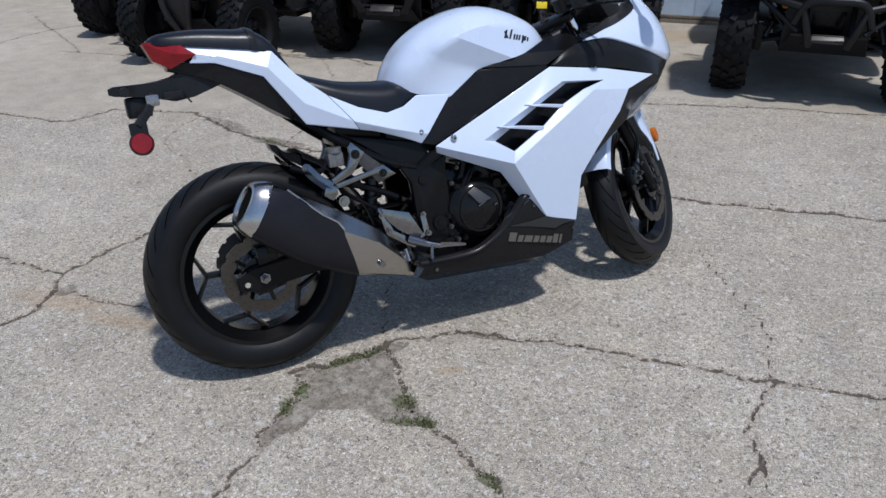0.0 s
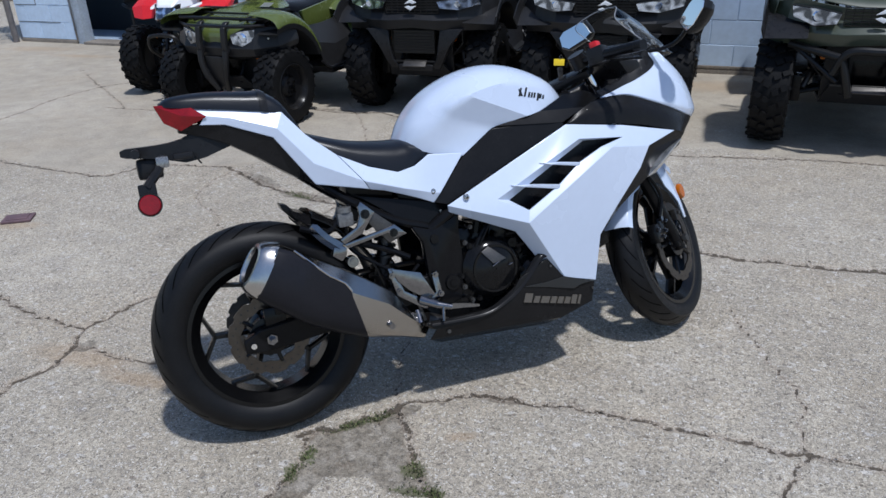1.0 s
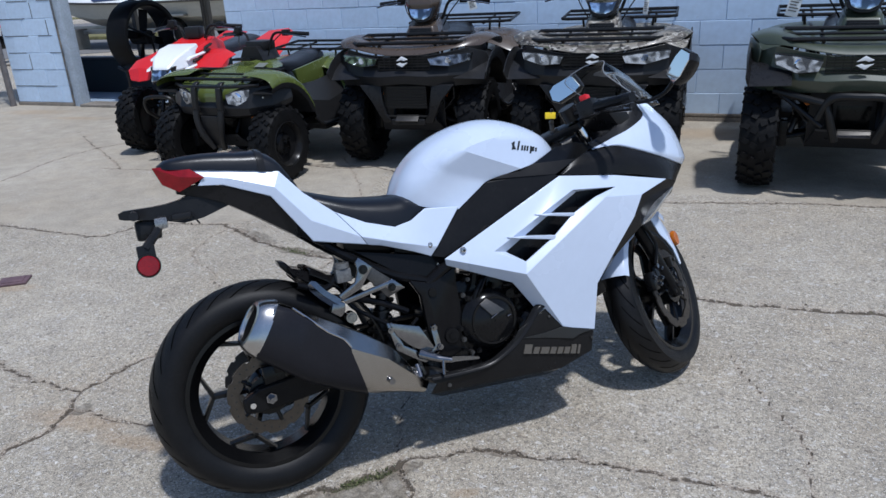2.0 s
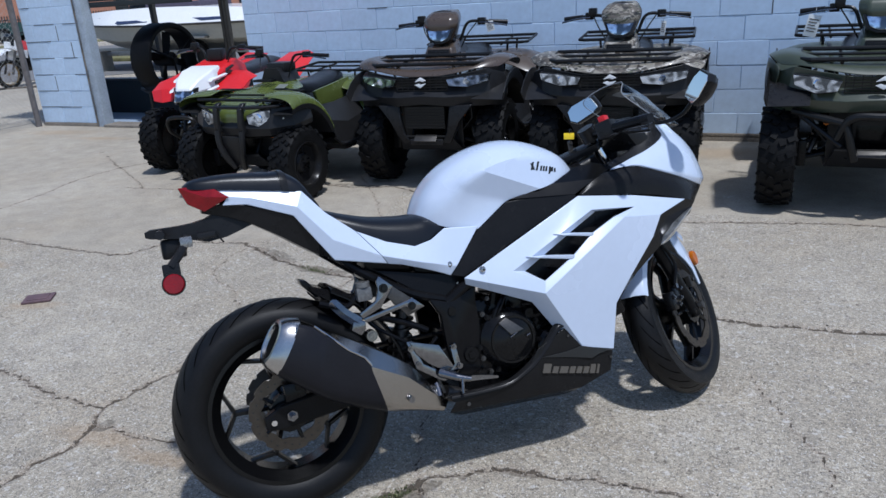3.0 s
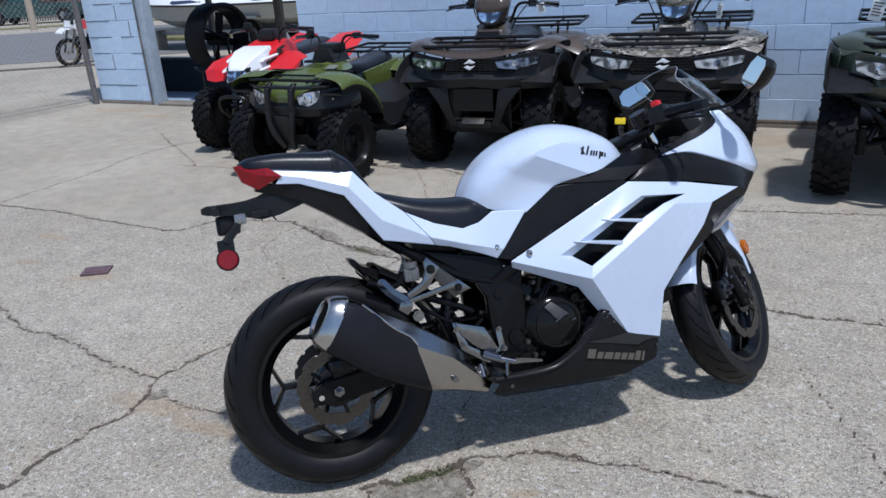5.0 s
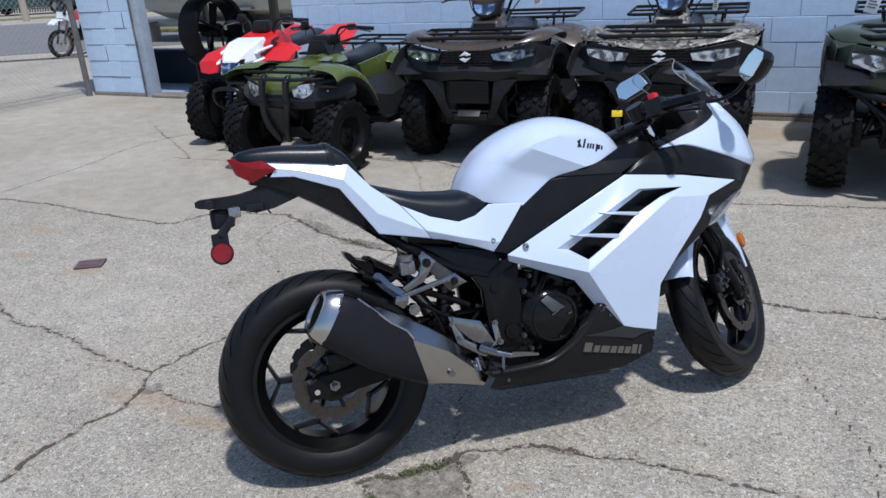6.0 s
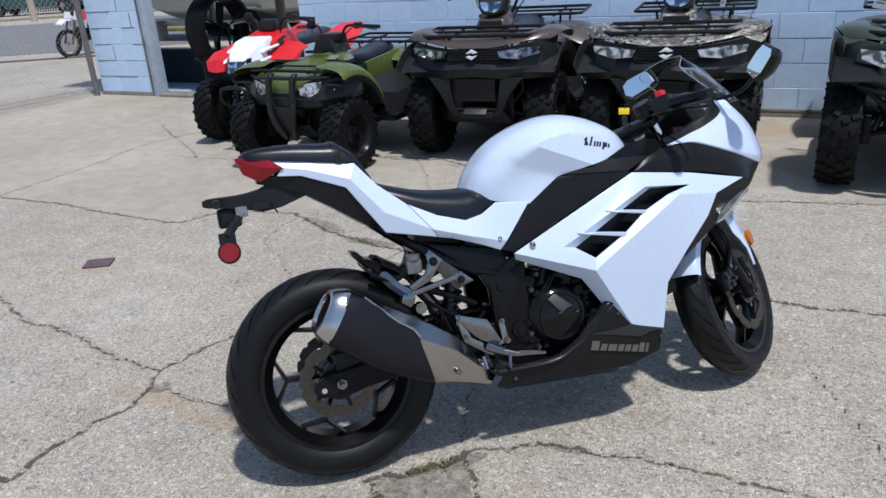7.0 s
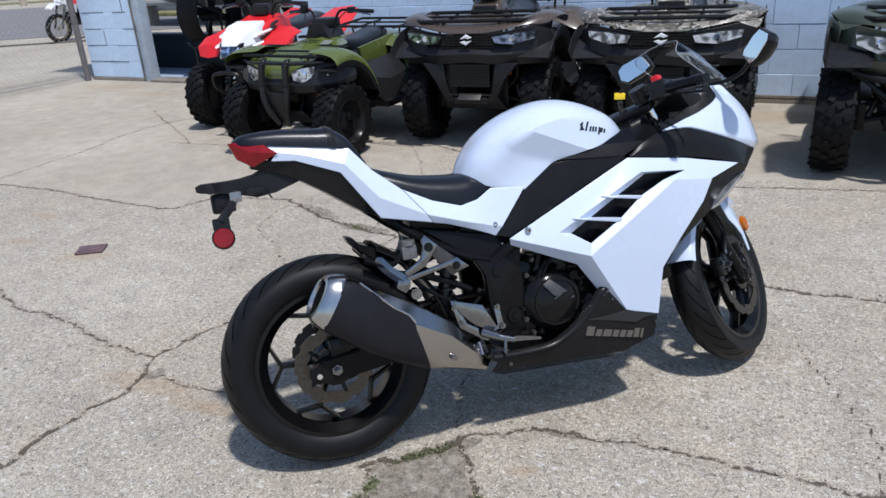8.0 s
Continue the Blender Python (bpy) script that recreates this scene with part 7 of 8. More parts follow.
part("coolant_hose", tube([(0.70, -0.13, 0.58), (0.66, -0.135, 0.56), (0.64, -0.13, 0.50)], 0.014), FRAME_BLACK, bike)
part("hose_clamp", moved(ring_mesh(0.017, 0.0145, 0.01, 20), Matrix.Translation((0.672, -0.134, 0.565)) @ Matrix.Rotation(radians(60), 4, "Z")), ALLOY, bike)
for s in (-1, 1):
    pl = moved(plate([(0.44, 0.555), (0.50, 0.535), (0.57, 0.565), (0.60, 0.615), (0.585, 0.52), (0.59, 0.40), (0.57, 0.31), (0.50, 0.285), (0.475, 0.40), (0.47, 0.50)], 0.03, 0.006), Matrix.Translation((0, s * 0.125, 0)))
    part("frame_plate", pl, FRAME_BLACK, bike, "satin black swingarm pivot plate")
    part("pivot_cap", join(rod((0.545, s * 0.135, 0.365), (0.545, s * 0.148, 0.365), 0.026, 0.022, 20), hexnut((0.545, 0.365), s * 0.149, 0.012, 0.006)), FRAME_BLACK, bike)
    part("frame_bolt", rod((0.505, s * 0.135, 0.505), (0.505, s * 0.145, 0.505), 0.016, 0.013, 18), FRAME_BLACK, bike)
    part("main_tube", tube([(0.50, s * 0.12, 0.53), (0.70, s * 0.14, 0.66), (0.95, s * 0.09, 0.82), (1.05, s * 0.03, 0.86)], 0.019, 12), FRAME_BLACK, bike)
    part("seat_rail", tube([(0.50, s * 0.118, 0.54), (0.40, s * 0.115, 0.578), (0.28, s * 0.10, 0.655), (0.18, s * 0.075, 0.735), (0.05, s * 0.05, 0.84)], 0.014, 10), FRAME_BLACK, bike)
    part("lower_tube", tube([(0.78, s * 0.13, 0.62), (0.86, s * 0.13, 0.48), (0.90, s * 0.12, 0.36)], 0.016, 10), FRAME_BLACK, bike)
    infill = poly_skin([(0.30, 0.105, 0.665), (0.51, 0.118, 0.615), (0.60, 0.12, 0.64), (0.58, 0.122, 0.575), (0.49, 0.122, 0.545), (0.40, 0.118, 0.59)], [(0, 1, 5), (1, 2, 3, 4, 5)], sign=s)
    dress(part("side_infill", infill, FRAME_BLACK, bike), 0.003)
for c in ((0.485, 0.549), (0.541, 0.582), (0.545, 0.535)):
    part("infill_screw", rod((c[0], -0.12, c[1]), (c[0], -0.126, c[1]), 0.004, seg=8), ALLOY, bike)
part("airbox", box(0.42, 0.62, -0.10, 0.10, 0.56, 0.74, 0.03), FRAME_BLACK, bike)
part("rear_shock", join(rod((0.36, 0, 0.36), (0.42, 0, 0.62), 0.022), *[moved(ring_mesh(0.036, 0.024, 0.008, 20), Matrix.Translation((0.365 + 0.008 * k, 0, 0.40 + 0.028 * k)) @ Matrix.Rotation(math.pi / 2, 4, "X")) for k in range(7)]), DARK_STEEL, bike)
part("battery_box", box(0.275, 0.42, -0.085, 0.085, 0.63, 0.76, 0.02), FRAME_BLACK, bike)
part("brake_reservoir", join(box(0.235, 0.28, -0.125, -0.09, 0.585, 0.625, 0.006), rod((0.258, -0.108, 0.625), (0.258, -0.108, 0.64), 0.022, seg=16)), mat("clear_reservoir", (0.11, 0.11, 0.11), 0.25, vary=0.3), bike, "translucent rear brake fluid reservoir")
part("reservoir_hose", tube([(0.258, -0.108, 0.585), (0.262, -0.105, 0.52), (0.33, -0.10, 0.46), (0.42, -0.11, 0.40)], 0.006), FRAME_BLACK, bike)
part("wiring_loom", tube([(0.20, -0.09, 0.55), (0.28, -0.10, 0.53), (0.36, -0.11, 0.50), (0.43, -0.11, 0.46)], 0.010), FRAME_BLACK, bike)
part("tail_stay", tube([(0.24, -0.095, 0.60), (0.20, -0.095, 0.575), (0.13, -0.09, 0.60)], 0.010), FRAME_BLACK, bike)

# pegs and levers
for s in (-1, 1):
    hang = join(moved(plate([(0.300, 0.652), (0.337, 0.616), (0.322, 0.598), (0.295, 0.562), (0.236, 0.540), (0.228, 0.556), (0.280, 0.583), (0.292, 0.612), (0.290, 0.640)], 0.012, 0.003), Matrix.Translation((0, s * 0.14, 0))),
                moved(plate([(0.388, 0.572), (0.425, 0.538), (0.383, 0.532), (0.366, 0.550), (0.246, 0.527), (0.238, 0.541), (0.372, 0.566)], 0.010, 0.003), Matrix.Translation((0, s * 0.14, 0))),
                moved(plate([(0.207, 0.552), (0.240, 0.535), (0.237, 0.514), (0.221, 0.498), (0.195, 0.517)], 0.030, 0.005), Matrix.Translation((0, s * 0.15, 0))))
    hanger = part("passenger_footrest", hang, ALLOY, bike, "cast alloy passenger footrest hanger")
    part("footpeg", loft([[(x + dx, s * (y + dy), z + dz) for dx, dy, dz in ((-r, 0, -r * 0.6), (0, r * 0.7, 0), (r * 0.8, 0, r), (0, -r * 0.7, r * 0.3))] for x, y, z, r in ((0.222, 0.156, 0.533, 0.013), (0.18, 0.168, 0.572, 0.012), (0.156, 0.176, 0.602, 0.012), (0.149, 0.178, 0.612, 0.006))]), ALLOY, hanger)
    part("peg_pivot", join(rod((0.250, s * 0.14, 0.492), (0.250, s * 0.168, 0.492), 0.016, seg=20), rod((0.250, s * 0.168, 0.492), (0.250, s * 0.172, 0.492), 0.010, seg=16)), ALLOY, hanger)
    part("hanger_plate", moved(plate([(0.318, 0.622), (0.336, 0.616), (0.425, 0.537), (0.372, 0.518), (0.318, 0.586)], 0.008, 0.002), Matrix.Translation((0, s * 0.131, 0))), DARK_STEEL, hanger, "dull dark bracket along the seat rail")
    for c, y, r in (((0.308, 0.615), 0.148, 0.010), ((0.384, 0.548), 0.147, 0.009)):
        part("hanger_bolt", join(rod((c[0], s * (y - 0.006), c[1]), (c[0], s * y, c[1]), r * 1.35, seg=18), hexnut(c, s * (y + 0.002), r * 0.8, 0.006)), GLOSS_BLACK, hanger)
    heel = moved(plate([(0.358, 0.447), (0.445, 0.418), (0.482, 0.345), (0.462, 0.330), (0.405, 0.372), (0.375, 0.405)], 0.006, 0.002), Matrix.Translation((0, s * 0.150, 0)))
    arm = moved(plate([(0.350, 0.448), (0.368, 0.362), (0.450, 0.303), (0.500, 0.326), (0.507, 0.345), (0.497, 0.412), (0.480, 0.408), (0.487, 0.348), (0.456, 0.328), (0.392, 0.372), (0.368, 0.446)], 0.010, 0.003), Matrix.Translation((0, s * 0.142, 0)))
    rest = part("footrest_bracket", join(heel, arm), ALLOY, bike, "brushed alloy heel guard and bracket")
    for c in ((0.359, 0.425), (0.376, 0.374), (0.490, 0.402), (0.501, 0.342)):
        part("bracket_bolt", join(rod((c[0], s * 0.135, c[1]), (c[0], s * 0.153, c[1]), 0.009, seg=14), hexnut(c, s * 0.155, 0.005, 0.005)), ALLOY, rest)
    part("footpeg", join(rod((0.437, s * 0.150, 0.336), (0.478, s * 0.185, 0.320), 0.015, 0.012, 12), rod((0.472, s * 0.185, 0.322), (0.512, s * 0.200, 0.310), 0.012, 0.009, 12), rod((0.486, s * 0.20, 0.316), (0.480, s * 0.205, 0.276), 0.0045, seg=8)), ALLOY, rest)
    part("foot_lever", loft([[(x, s * (0.182 + dy), z + dz) for dy, dz in ((-w, -h), (w, -h), (w, h), (-w, h))] for x, z, w, h in ((0.49, 0.312, 0.007, 0.009), (0.55, 0.303, 0.007, 0.007), (0.598, 0.294, 0.012, 0.004), (0.602, 0.293, 0.010, 0.002))]), ALLOY, rest)
    part("pedal_spring", moved(lathe([(0.006, -0.02), (0.011, -0.02), (0.011, 0.02), (0.006, 0.02)], 14), Matrix.Translation((0.425, s * 0.145, 0.285)) @ Matrix.Rotation(radians(60), 4, "X")), ALLOY, rest)
    part("brake_rod", join(rod((0.42, s * 0.14, 0.36), (0.445, s * 0.14, 0.27), 0.005, seg=8), box(0.40, 0.44, s * 0.14 - 0.01, s * 0.14 + 0.01, 0.26, 0.30, 0.005)), DARK_STEEL, rest)
stand = join(tube([(0.60, 0.11, 0.26), (0.645, 0.19, 0.19), (0.70, 0.295, 0.085)], 0.012, curved=False), box(0.665, 0.735, 0.27, 0.33, 0.067, 0.086, 0.004))
part("side_stand", stand, FRAME_BLACK, bike, "black steel side stand, folded out")


# body panels
both_sides("tail_cover", lambda s: grid_skin([
    [(-0.112, 0.060, 0.974), (0.01, 0.078, 0.950), (0.134, 0.095, 0.921), (0.187, 0.105, 0.853), (0.262, 0.115, 0.787)],
    [(-0.064, 0.086, 0.936), (0.0, 0.096, 0.922), (0.112, 0.118, 0.880), (0.192, 0.132, 0.775), (0.320, 0.140, 0.707)],
    [(-0.080, 0.082, 0.914), (-0.018, 0.090, 0.907), (0.098, 0.110, 0.858), (0.190, 0.122, 0.716), (0.337, 0.130, 0.680)]], sign=s), WHITE_PAINT, "pearl white faceted tail cover")
both_sides("side_cover", lambda s: grid_skin([
    [(0.264, 0.115, 0.786), (0.345, 0.122, 0.742), (0.428, 0.125, 0.714), (0.480, 0.124, 0.724), (0.526, 0.123, 0.751), (0.630, 0.134, 0.740)],
    [(0.322, 0.140, 0.706), (0.375, 0.143, 0.688), (0.432, 0.146, 0.668), (0.472, 0.148, 0.656), (0.505, 0.149, 0.645), (0.540, 0.148, 0.637)],
    [(0.339, 0.130, 0.679), (0.380, 0.132, 0.669), (0.430, 0.135, 0.650), (0.465, 0.137, 0.636), (0.494, 0.138, 0.623), (0.519, 0.139, 0.611)]], sign=s), WHITE_PAINT, "pearl white side cover under the seat")
under = loft([[(x, s * h, z) for s, h, z in ((-1, ht, zt), (-1, hb, zb), (1, hb, zb), (1, ht, zt))] for x, ht, zt, hb, zb in (
    (-0.135, 0.052, 0.915, 0.045, 0.900), (-0.07, 0.075, 0.918, 0.062, 0.880), (-0.02, 0.086, 0.905, 0.070, 0.858), (0.06, 0.098, 0.875, 0.078, 0.805), (0.10, 0.106, 0.855, 0.082, 0.775), (0.155, 0.114, 0.785, 0.088, 0.735), (0.188, 0.118, 0.725, 0.095, 0.722))])
dress(part("undertail", under, BLACK_PLASTIC, bike, "black plastic undertail"), 0.005)


def soft_seat(name, stations, label):
    line = smooth_line([Vector((x, h, zt)) for x, h, zb, zt in stations], 4)
    low = smooth_line([Vector((x, h, zb)) for x, h, zb, zt in stations], 4)
    return part(name, seat_mesh([(a.x, a.y, b.z, max(a.z, b.z + 0.004)) for a, b in zip(line, low)]), VINYL, bike, label, angle=55)


soft_seat("pillion_seat", [(-0.172, 0.040, 0.974, 0.982), (-0.14, 0.066, 0.966, 0.996), (-0.05, 0.082, 0.952, 0.999), (0.05, 0.092, 0.935, 0.990), (0.088, 0.095, 0.928, 0.986), (0.135, 0.094, 0.91, 0.955), (0.178, 0.090, 0.85, 0.884)], "black vinyl passenger seat")
part("seat_strap", moved(seat_mesh([(0.080, 0.097, 0.93, 0.992), (0.092, 0.098, 0.926, 0.990), (0.100, 0.097, 0.925, 0.984)]), Matrix()), BLACK_PLASTIC, bike, "narrow seat strap")
soft_seat("rider_seat", [(0.165, 0.080, 0.83, 0.868), (0.25, 0.106, 0.78, 0.838), (0.33, 0.118, 0.742, 0.815), (0.43, 0.122, 0.712, 0.802), (0.482, 0.116, 0.718, 0.798), (0.532, 0.098, 0.742, 0.768), (0.552, 0.085, 0.745, 0.756)], "black vinyl rider seat")

tank_v = [(0.465, 0, 0.79), (0.500, 0, 0.865), (0.585, 0, 0.945), (0.715, 0, 0.992), (0.815, 0, 0.995), (0.905, 0, 0.966), (0.985, 0, 0.922), (1.03, 0, 0.868),
          (0.495, 0.060, 0.860), (0.575, 0.088, 0.932), (0.70, 0.104, 0.975), (0.80, 0.108, 0.975), (0.90, 0.098, 0.945), (0.975, 0.084, 0.905), (1.0, 0.098, 0.862),
          (0.462, 0.075, 0.795), (0.548, 0.128, 0.853), (0.652, 0.162, 0.902), (0.785, 0.148, 0.934), (0.90, 0.136, 0.900), (0.840, 0.153, 0.820), (0.892, 0.140, 0.826),
          (0.533, 0.105, 0.746), (0.630, 0.130, 0.732), (0.730, 0.133, 0.800)]
tank_f = [(0, 1, 8, 15), (1, 2, 9, 8), (2, 3, 10, 9), (3, 4, 11, 10), (4, 5, 12, 11), (5, 6, 13, 12), (6, 7, 14, 13), (15, 8, 16), (8, 9, 16), (9, 10, 17, 16), (10, 11, 18, 17), (11, 12, 19, 18),
          (12, 13, 14, 19), (14, 21, 19), (17, 18, 20), (18, 19, 21, 20), (16, 17, 20, 24), (15, 16, 22), (16, 24, 23, 22)]
tank_c = {(16, 17): 0.85, (17, 20): 1.0, (17, 18): 1.0, (16, 24): 0.7, (18, 19): 0.6, (10, 11): 0.2, (9, 10): 0.2, (20, 24): 0.5}
tank = soft_body("fuel_tank", tank_v, tank_f, tank_c, WHITE_PAINT, "pearl white sculpted fuel tank")
both_sides("frame_cover", lambda s: poly_skin([(0.518, 0.136, 0.612), (0.557, 0.150, 0.600), (0.955, 0.170, 0.780), (0.93, 0.160, 0.800), (0.73, 0.143, 0.798), (0.628, 0.132, 0.730)],
                                              [(0, 1, 5), (1, 4, 5), (1, 2, 3, 4)], sign=s), SATIN_BLACK, "satin black frame cover")
both_sides("tank_trim", lambda s: poly_skin([(0.735, 0.146, 0.803), (0.95, 0.168, 0.786), (1.03, 0.162, 0.822), (1.105, 0.150, 0.850), (1.06, 0.120, 0.872), (1.0, 0.100, 0.866), (0.89, 0.143, 0.828)],
                                            [(0, 1, 6), (1, 2, 6), (2, 5, 6), (2, 3, 4, 5)], sign=s), GLOSS_BLACK, "black trim beside the tank", 0.003)

FAIR_V = [(0.543, 0.185, 0.602), (0.955, 0.178, 0.780), (1.15, 0.188, 0.752), (1.345, 0.184, 0.710), (1.228, 0.205, 0.678), (1.186, 0.210, 0.613), (1.09, 0.212, 0.51), (1.027, 0.205, 0.43),
          (1.006, 0.190, 0.285), (0.894, 0.196, 0.318), (0.771, 0.233, 0.516), (0.734, 0.194, 0.587), (0.782, 0.222, 0.551), (0.885, 0.222, 0.607), (0.962, 0.221, 0.664), (1.05, 0.213, 0.70),
          (1.135, 0.204, 0.718), (1.0, 0.190, 0.724), (0.90, 0.192, 0.674), (0.945, 0.239, 0.622), (1.08, 0.224, 0.695), (0.552, 0.165, 0.580), (0.745, 0.190, 0.490), (0.878, 0.165, 0.305), (1.0, 0.196, 0.752),
          (0.689, 0.206, 0.597), (0.870, 0.210, 0.684), (0.978, 0.205, 0.733)]
FAIR_F = [(0, 25, 26, 27, 24, 1), (25, 11, 18, 26), (26, 18, 17, 27), (27, 17, 16), (1, 24, 2), (24, 27, 16, 2), (2, 16, 3), (16, 4, 3), (0, 10, 12, 25), (25, 12, 11), (10, 19, 13, 12), (19, 14, 13), (19, 20, 15, 14), (20, 16, 15), (20, 4, 16), (20, 5, 4), (19, 6, 5, 20), (10, 7, 6, 19),
          (10, 9, 8, 7), (0, 21, 22, 10), (10, 22, 23, 9)]
for ob in both_sides("side_fairing", lambda s: poly_skin(FAIR_V, FAIR_F, 0.005, s), WHITE_PAINT, "pearl white side fairing with three vents", 0.005):
    s = -1 if ob.name == "side_fairing" else 1
    part("vent_backing", moved(plate([(0.70, 0.60), (0.79, 0.53), (0.97, 0.63), (1.15, 0.70), (1.14, 0.74), (0.99, 0.74)], 0.004), Matrix.Translation((0, s * 0.165, 0))), BLACK_PLASTIC, ob)
    for fin in ([(0.838, 0.208, 0.682), (0.900, 0.220, 0.676), (0.965, 0.227, 0.666), (0.962, 0.224, 0.655), (0.866, 0.217, 0.673)], [(0.738, 0.210, 0.631), (0.80, 0.222, 0.625), (0.890, 0.228, 0.611), (0.886, 0.226, 0.598), (0.768, 0.217, 0.622)]):
        dress(part("vent_fin", poly_skin(fin, [(0, 1, 4), (1, 2, 3, 4)], 0.032, s), WHITE_PAINT, ob, angle=60), 0.002)
COWL_LOW = [(1.100, 0.152, 0.841), (1.150, 0.156, 0.845), (1.198, 0.159, 0.841), (1.27, 0.160, 0.817), (1.354, 0.150, 0.787), (1.44, 0.118, 0.756), (1.51, 0.066, 0.737), (1.553, 0.0, 0.732)]
both_sides("upper_fairing", lambda s: join(
    smooth_grid([
        [(0.963, 0.171, 0.784), (1.015, 0.166, 0.815), (1.058, 0.161, 0.832)] + [(x, h - 0.004, z - 0.002) for x, h, z in COWL_LOW],
        [(0.967, 0.175, 0.783), (1.01, 0.176, 0.796), (1.056, 0.177, 0.803), (1.095, 0.178, 0.806), (1.135, 0.179, 0.808), (1.190, 0.181, 0.800), (1.262, 0.180, 0.780), (1.350, 0.168, 0.750), (1.428, 0.130, 0.727), (1.49, 0.070, 0.712), (1.53, 0.0, 0.708)],
        [(0.967, 0.175, 0.781), (1.0, 0.177, 0.776), (1.036, 0.180, 0.772), (1.075, 0.183, 0.766), (1.115, 0.184, 0.761), (1.16, 0.185, 0.755), (1.235, 0.184, 0.741), (1.345, 0.178, 0.711), (1.418, 0.135, 0.694), (1.47, 0.066, 0.686), (1.50, 0.0, 0.683)]], sign=s),
    grid_skin([[(1.345, 0.178, 0.711), (1.230, 0.200, 0.676), (1.190, 0.205, 0.613), (1.093, 0.207, 0.51), (1.030, 0.206, 0.43)],
               [(1.418, 0.133, 0.694), (1.385, 0.150, 0.658), (1.240, 0.183, 0.585), (1.118, 0.190, 0.504), (1.056, 0.188, 0.443)]], sign=s)), SATIN_BLACK, "satin black upper fairing around the headlight", 0.003)
both_sides("front_cowl", lambda s: smooth_grid([
    [(1.104, 0.144, 0.844), (1.150, 0.139, 0.855), (1.195, 0.133, 0.868), (1.264, 0.126, 0.887), (1.337, 0.108, 0.921), (1.322, 0.103, 0.962), (1.395, 0.062, 0.958), (1.440, 0.0, 0.952)],
    [(1.103, 0.146, 0.843), (1.150, 0.146, 0.851), (1.197, 0.147, 0.857), (1.275, 0.146, 0.856), (1.375, 0.132, 0.856), (1.425, 0.106, 0.868), (1.485, 0.056, 0.872), (1.515, 0.0, 0.872)],
    [(1.101, 0.151, 0.842), (1.150, 0.155, 0.8465), (1.198, 0.159, 0.845), (1.272, 0.160, 0.823), (1.362, 0.149, 0.800), (1.45, 0.118, 0.780), (1.522, 0.066, 0.770), (1.553, 0.0, 0.768)],
    COWL_LOW], sign=s), WHITE_PAINT, "pearl white front cowl", 0.004)
both_sides("cowl_lip", lambda s: smooth_grid([
    [(x, h + 0.0015, z) for x, h, z in COWL_LOW[1:7]], [(x - 0.004, h - 0.010, z - 0.006) for x, h, z in COWL_LOW[1:7]]], sign=s, thick=0.003), WHITE_PAINT, "", 0.001)
both_sides("dash_surround", lambda s: smooth_grid([
    [(1.100, 0.143, 0.844), (1.190, 0.132, 0.868), (1.264, 0.125, 0.888), (1.336, 0.107, 0.922), (1.320, 0.102, 0.964)],
    [(1.115, 0.112, 0.862), (1.200, 0.104, 0.890), (1.262, 0.098, 0.922), (1.296, 0.094, 0.950), (1.303, 0.091, 0.974)],
    [(1.120, 0.095, 0.850), (1.205, 0.090, 0.866), (1.275, 0.086, 0.892), (1.318, 0.082, 0.918), (1.325, 0.078, 0.94)],
    [(1.120, 0.085, 0.790), (1.200, 0.080, 0.810), (1.275, 0.075, 0.84), (1.33, 0.07, 0.87), (1.35, 0.07, 0.88)]], sign=s), BLACK_PLASTIC, "black inner cowl", 0.002)
part("headlight", moved(plate([(1.40, 0.690), (1.478, 0.697), (1.462, 0.672), (1.385, 0.660)], 0.16, 0.012), Matrix()), GLOSS_BLACK, bike)
both_sides("belly_pan", lambda s: poly_skin([(0.433, 0.180, 0.270), (0.60, 0.192, 0.268), (0.688, 0.196, 0.279), (0.738, 0.198, 0.345), (0.838, 0.196, 0.390), (0.894, 0.194, 0.322), (1.004, 0.185, 0.280), (0.992, 0.180, 0.217), (0.878, 0.182, 0.188), (0.445, 0.165, 0.214),
                                             (0.74, 0.202, 0.290), (0.60, 0.190, 0.250), (0.50, 0.10, 0.175), (0.86, 0.10, 0.150), (0.97, 0.10, 0.18), (0.46, 0.186, 0.247), (0.90, 0.196, 0.285)],
                                            [(0, 15, 11, 1), (1, 11, 10, 2), (2, 10, 3), (3, 10, 16, 5, 4), (16, 6, 5), (15, 9, 8, 10, 11), (10, 8, 7, 16), (16, 7, 6), (9, 12, 13, 8), (8, 13, 14, 7)], sign=s), SATIN_BLACK, "satin black belly pan", 0.004)
EDGE_LOW = [(0.446, 0.193, 0.262), (0.536, 0.197, 0.258), (0.623, 0.201, 0.261), (0.682, 0.203, 0.280), (0.730, 0.204, 0.307), (0.773, 0.204, 0.345), (0.811, 0.203, 0.385), (0.836, 0.201, 0.397)]
EDGE_TOP = [(0.450, 0.178, 0.273), (0.540, 0.181, 0.270), (0.628, 0.184, 0.273), (0.676, 0.186, 0.292), (0.724, 0.187, 0.322), (0.766, 0.188, 0.360), (0.806, 0.188, 0.403), (0.832, 0.188, 0.412)]
both_sides("belly_edge", lambda s: smooth_grid([EDGE_LOW, [((a[0] + b[0]) / 2, (a[1] + b[1]) / 2 + 0.003, (a[2] + b[2]) / 2 + 0.002) for a, b in zip(EDGE_LOW, EDGE_TOP)], EDGE_TOP], sign=s), SATIN_BLACK, "", 0.001)
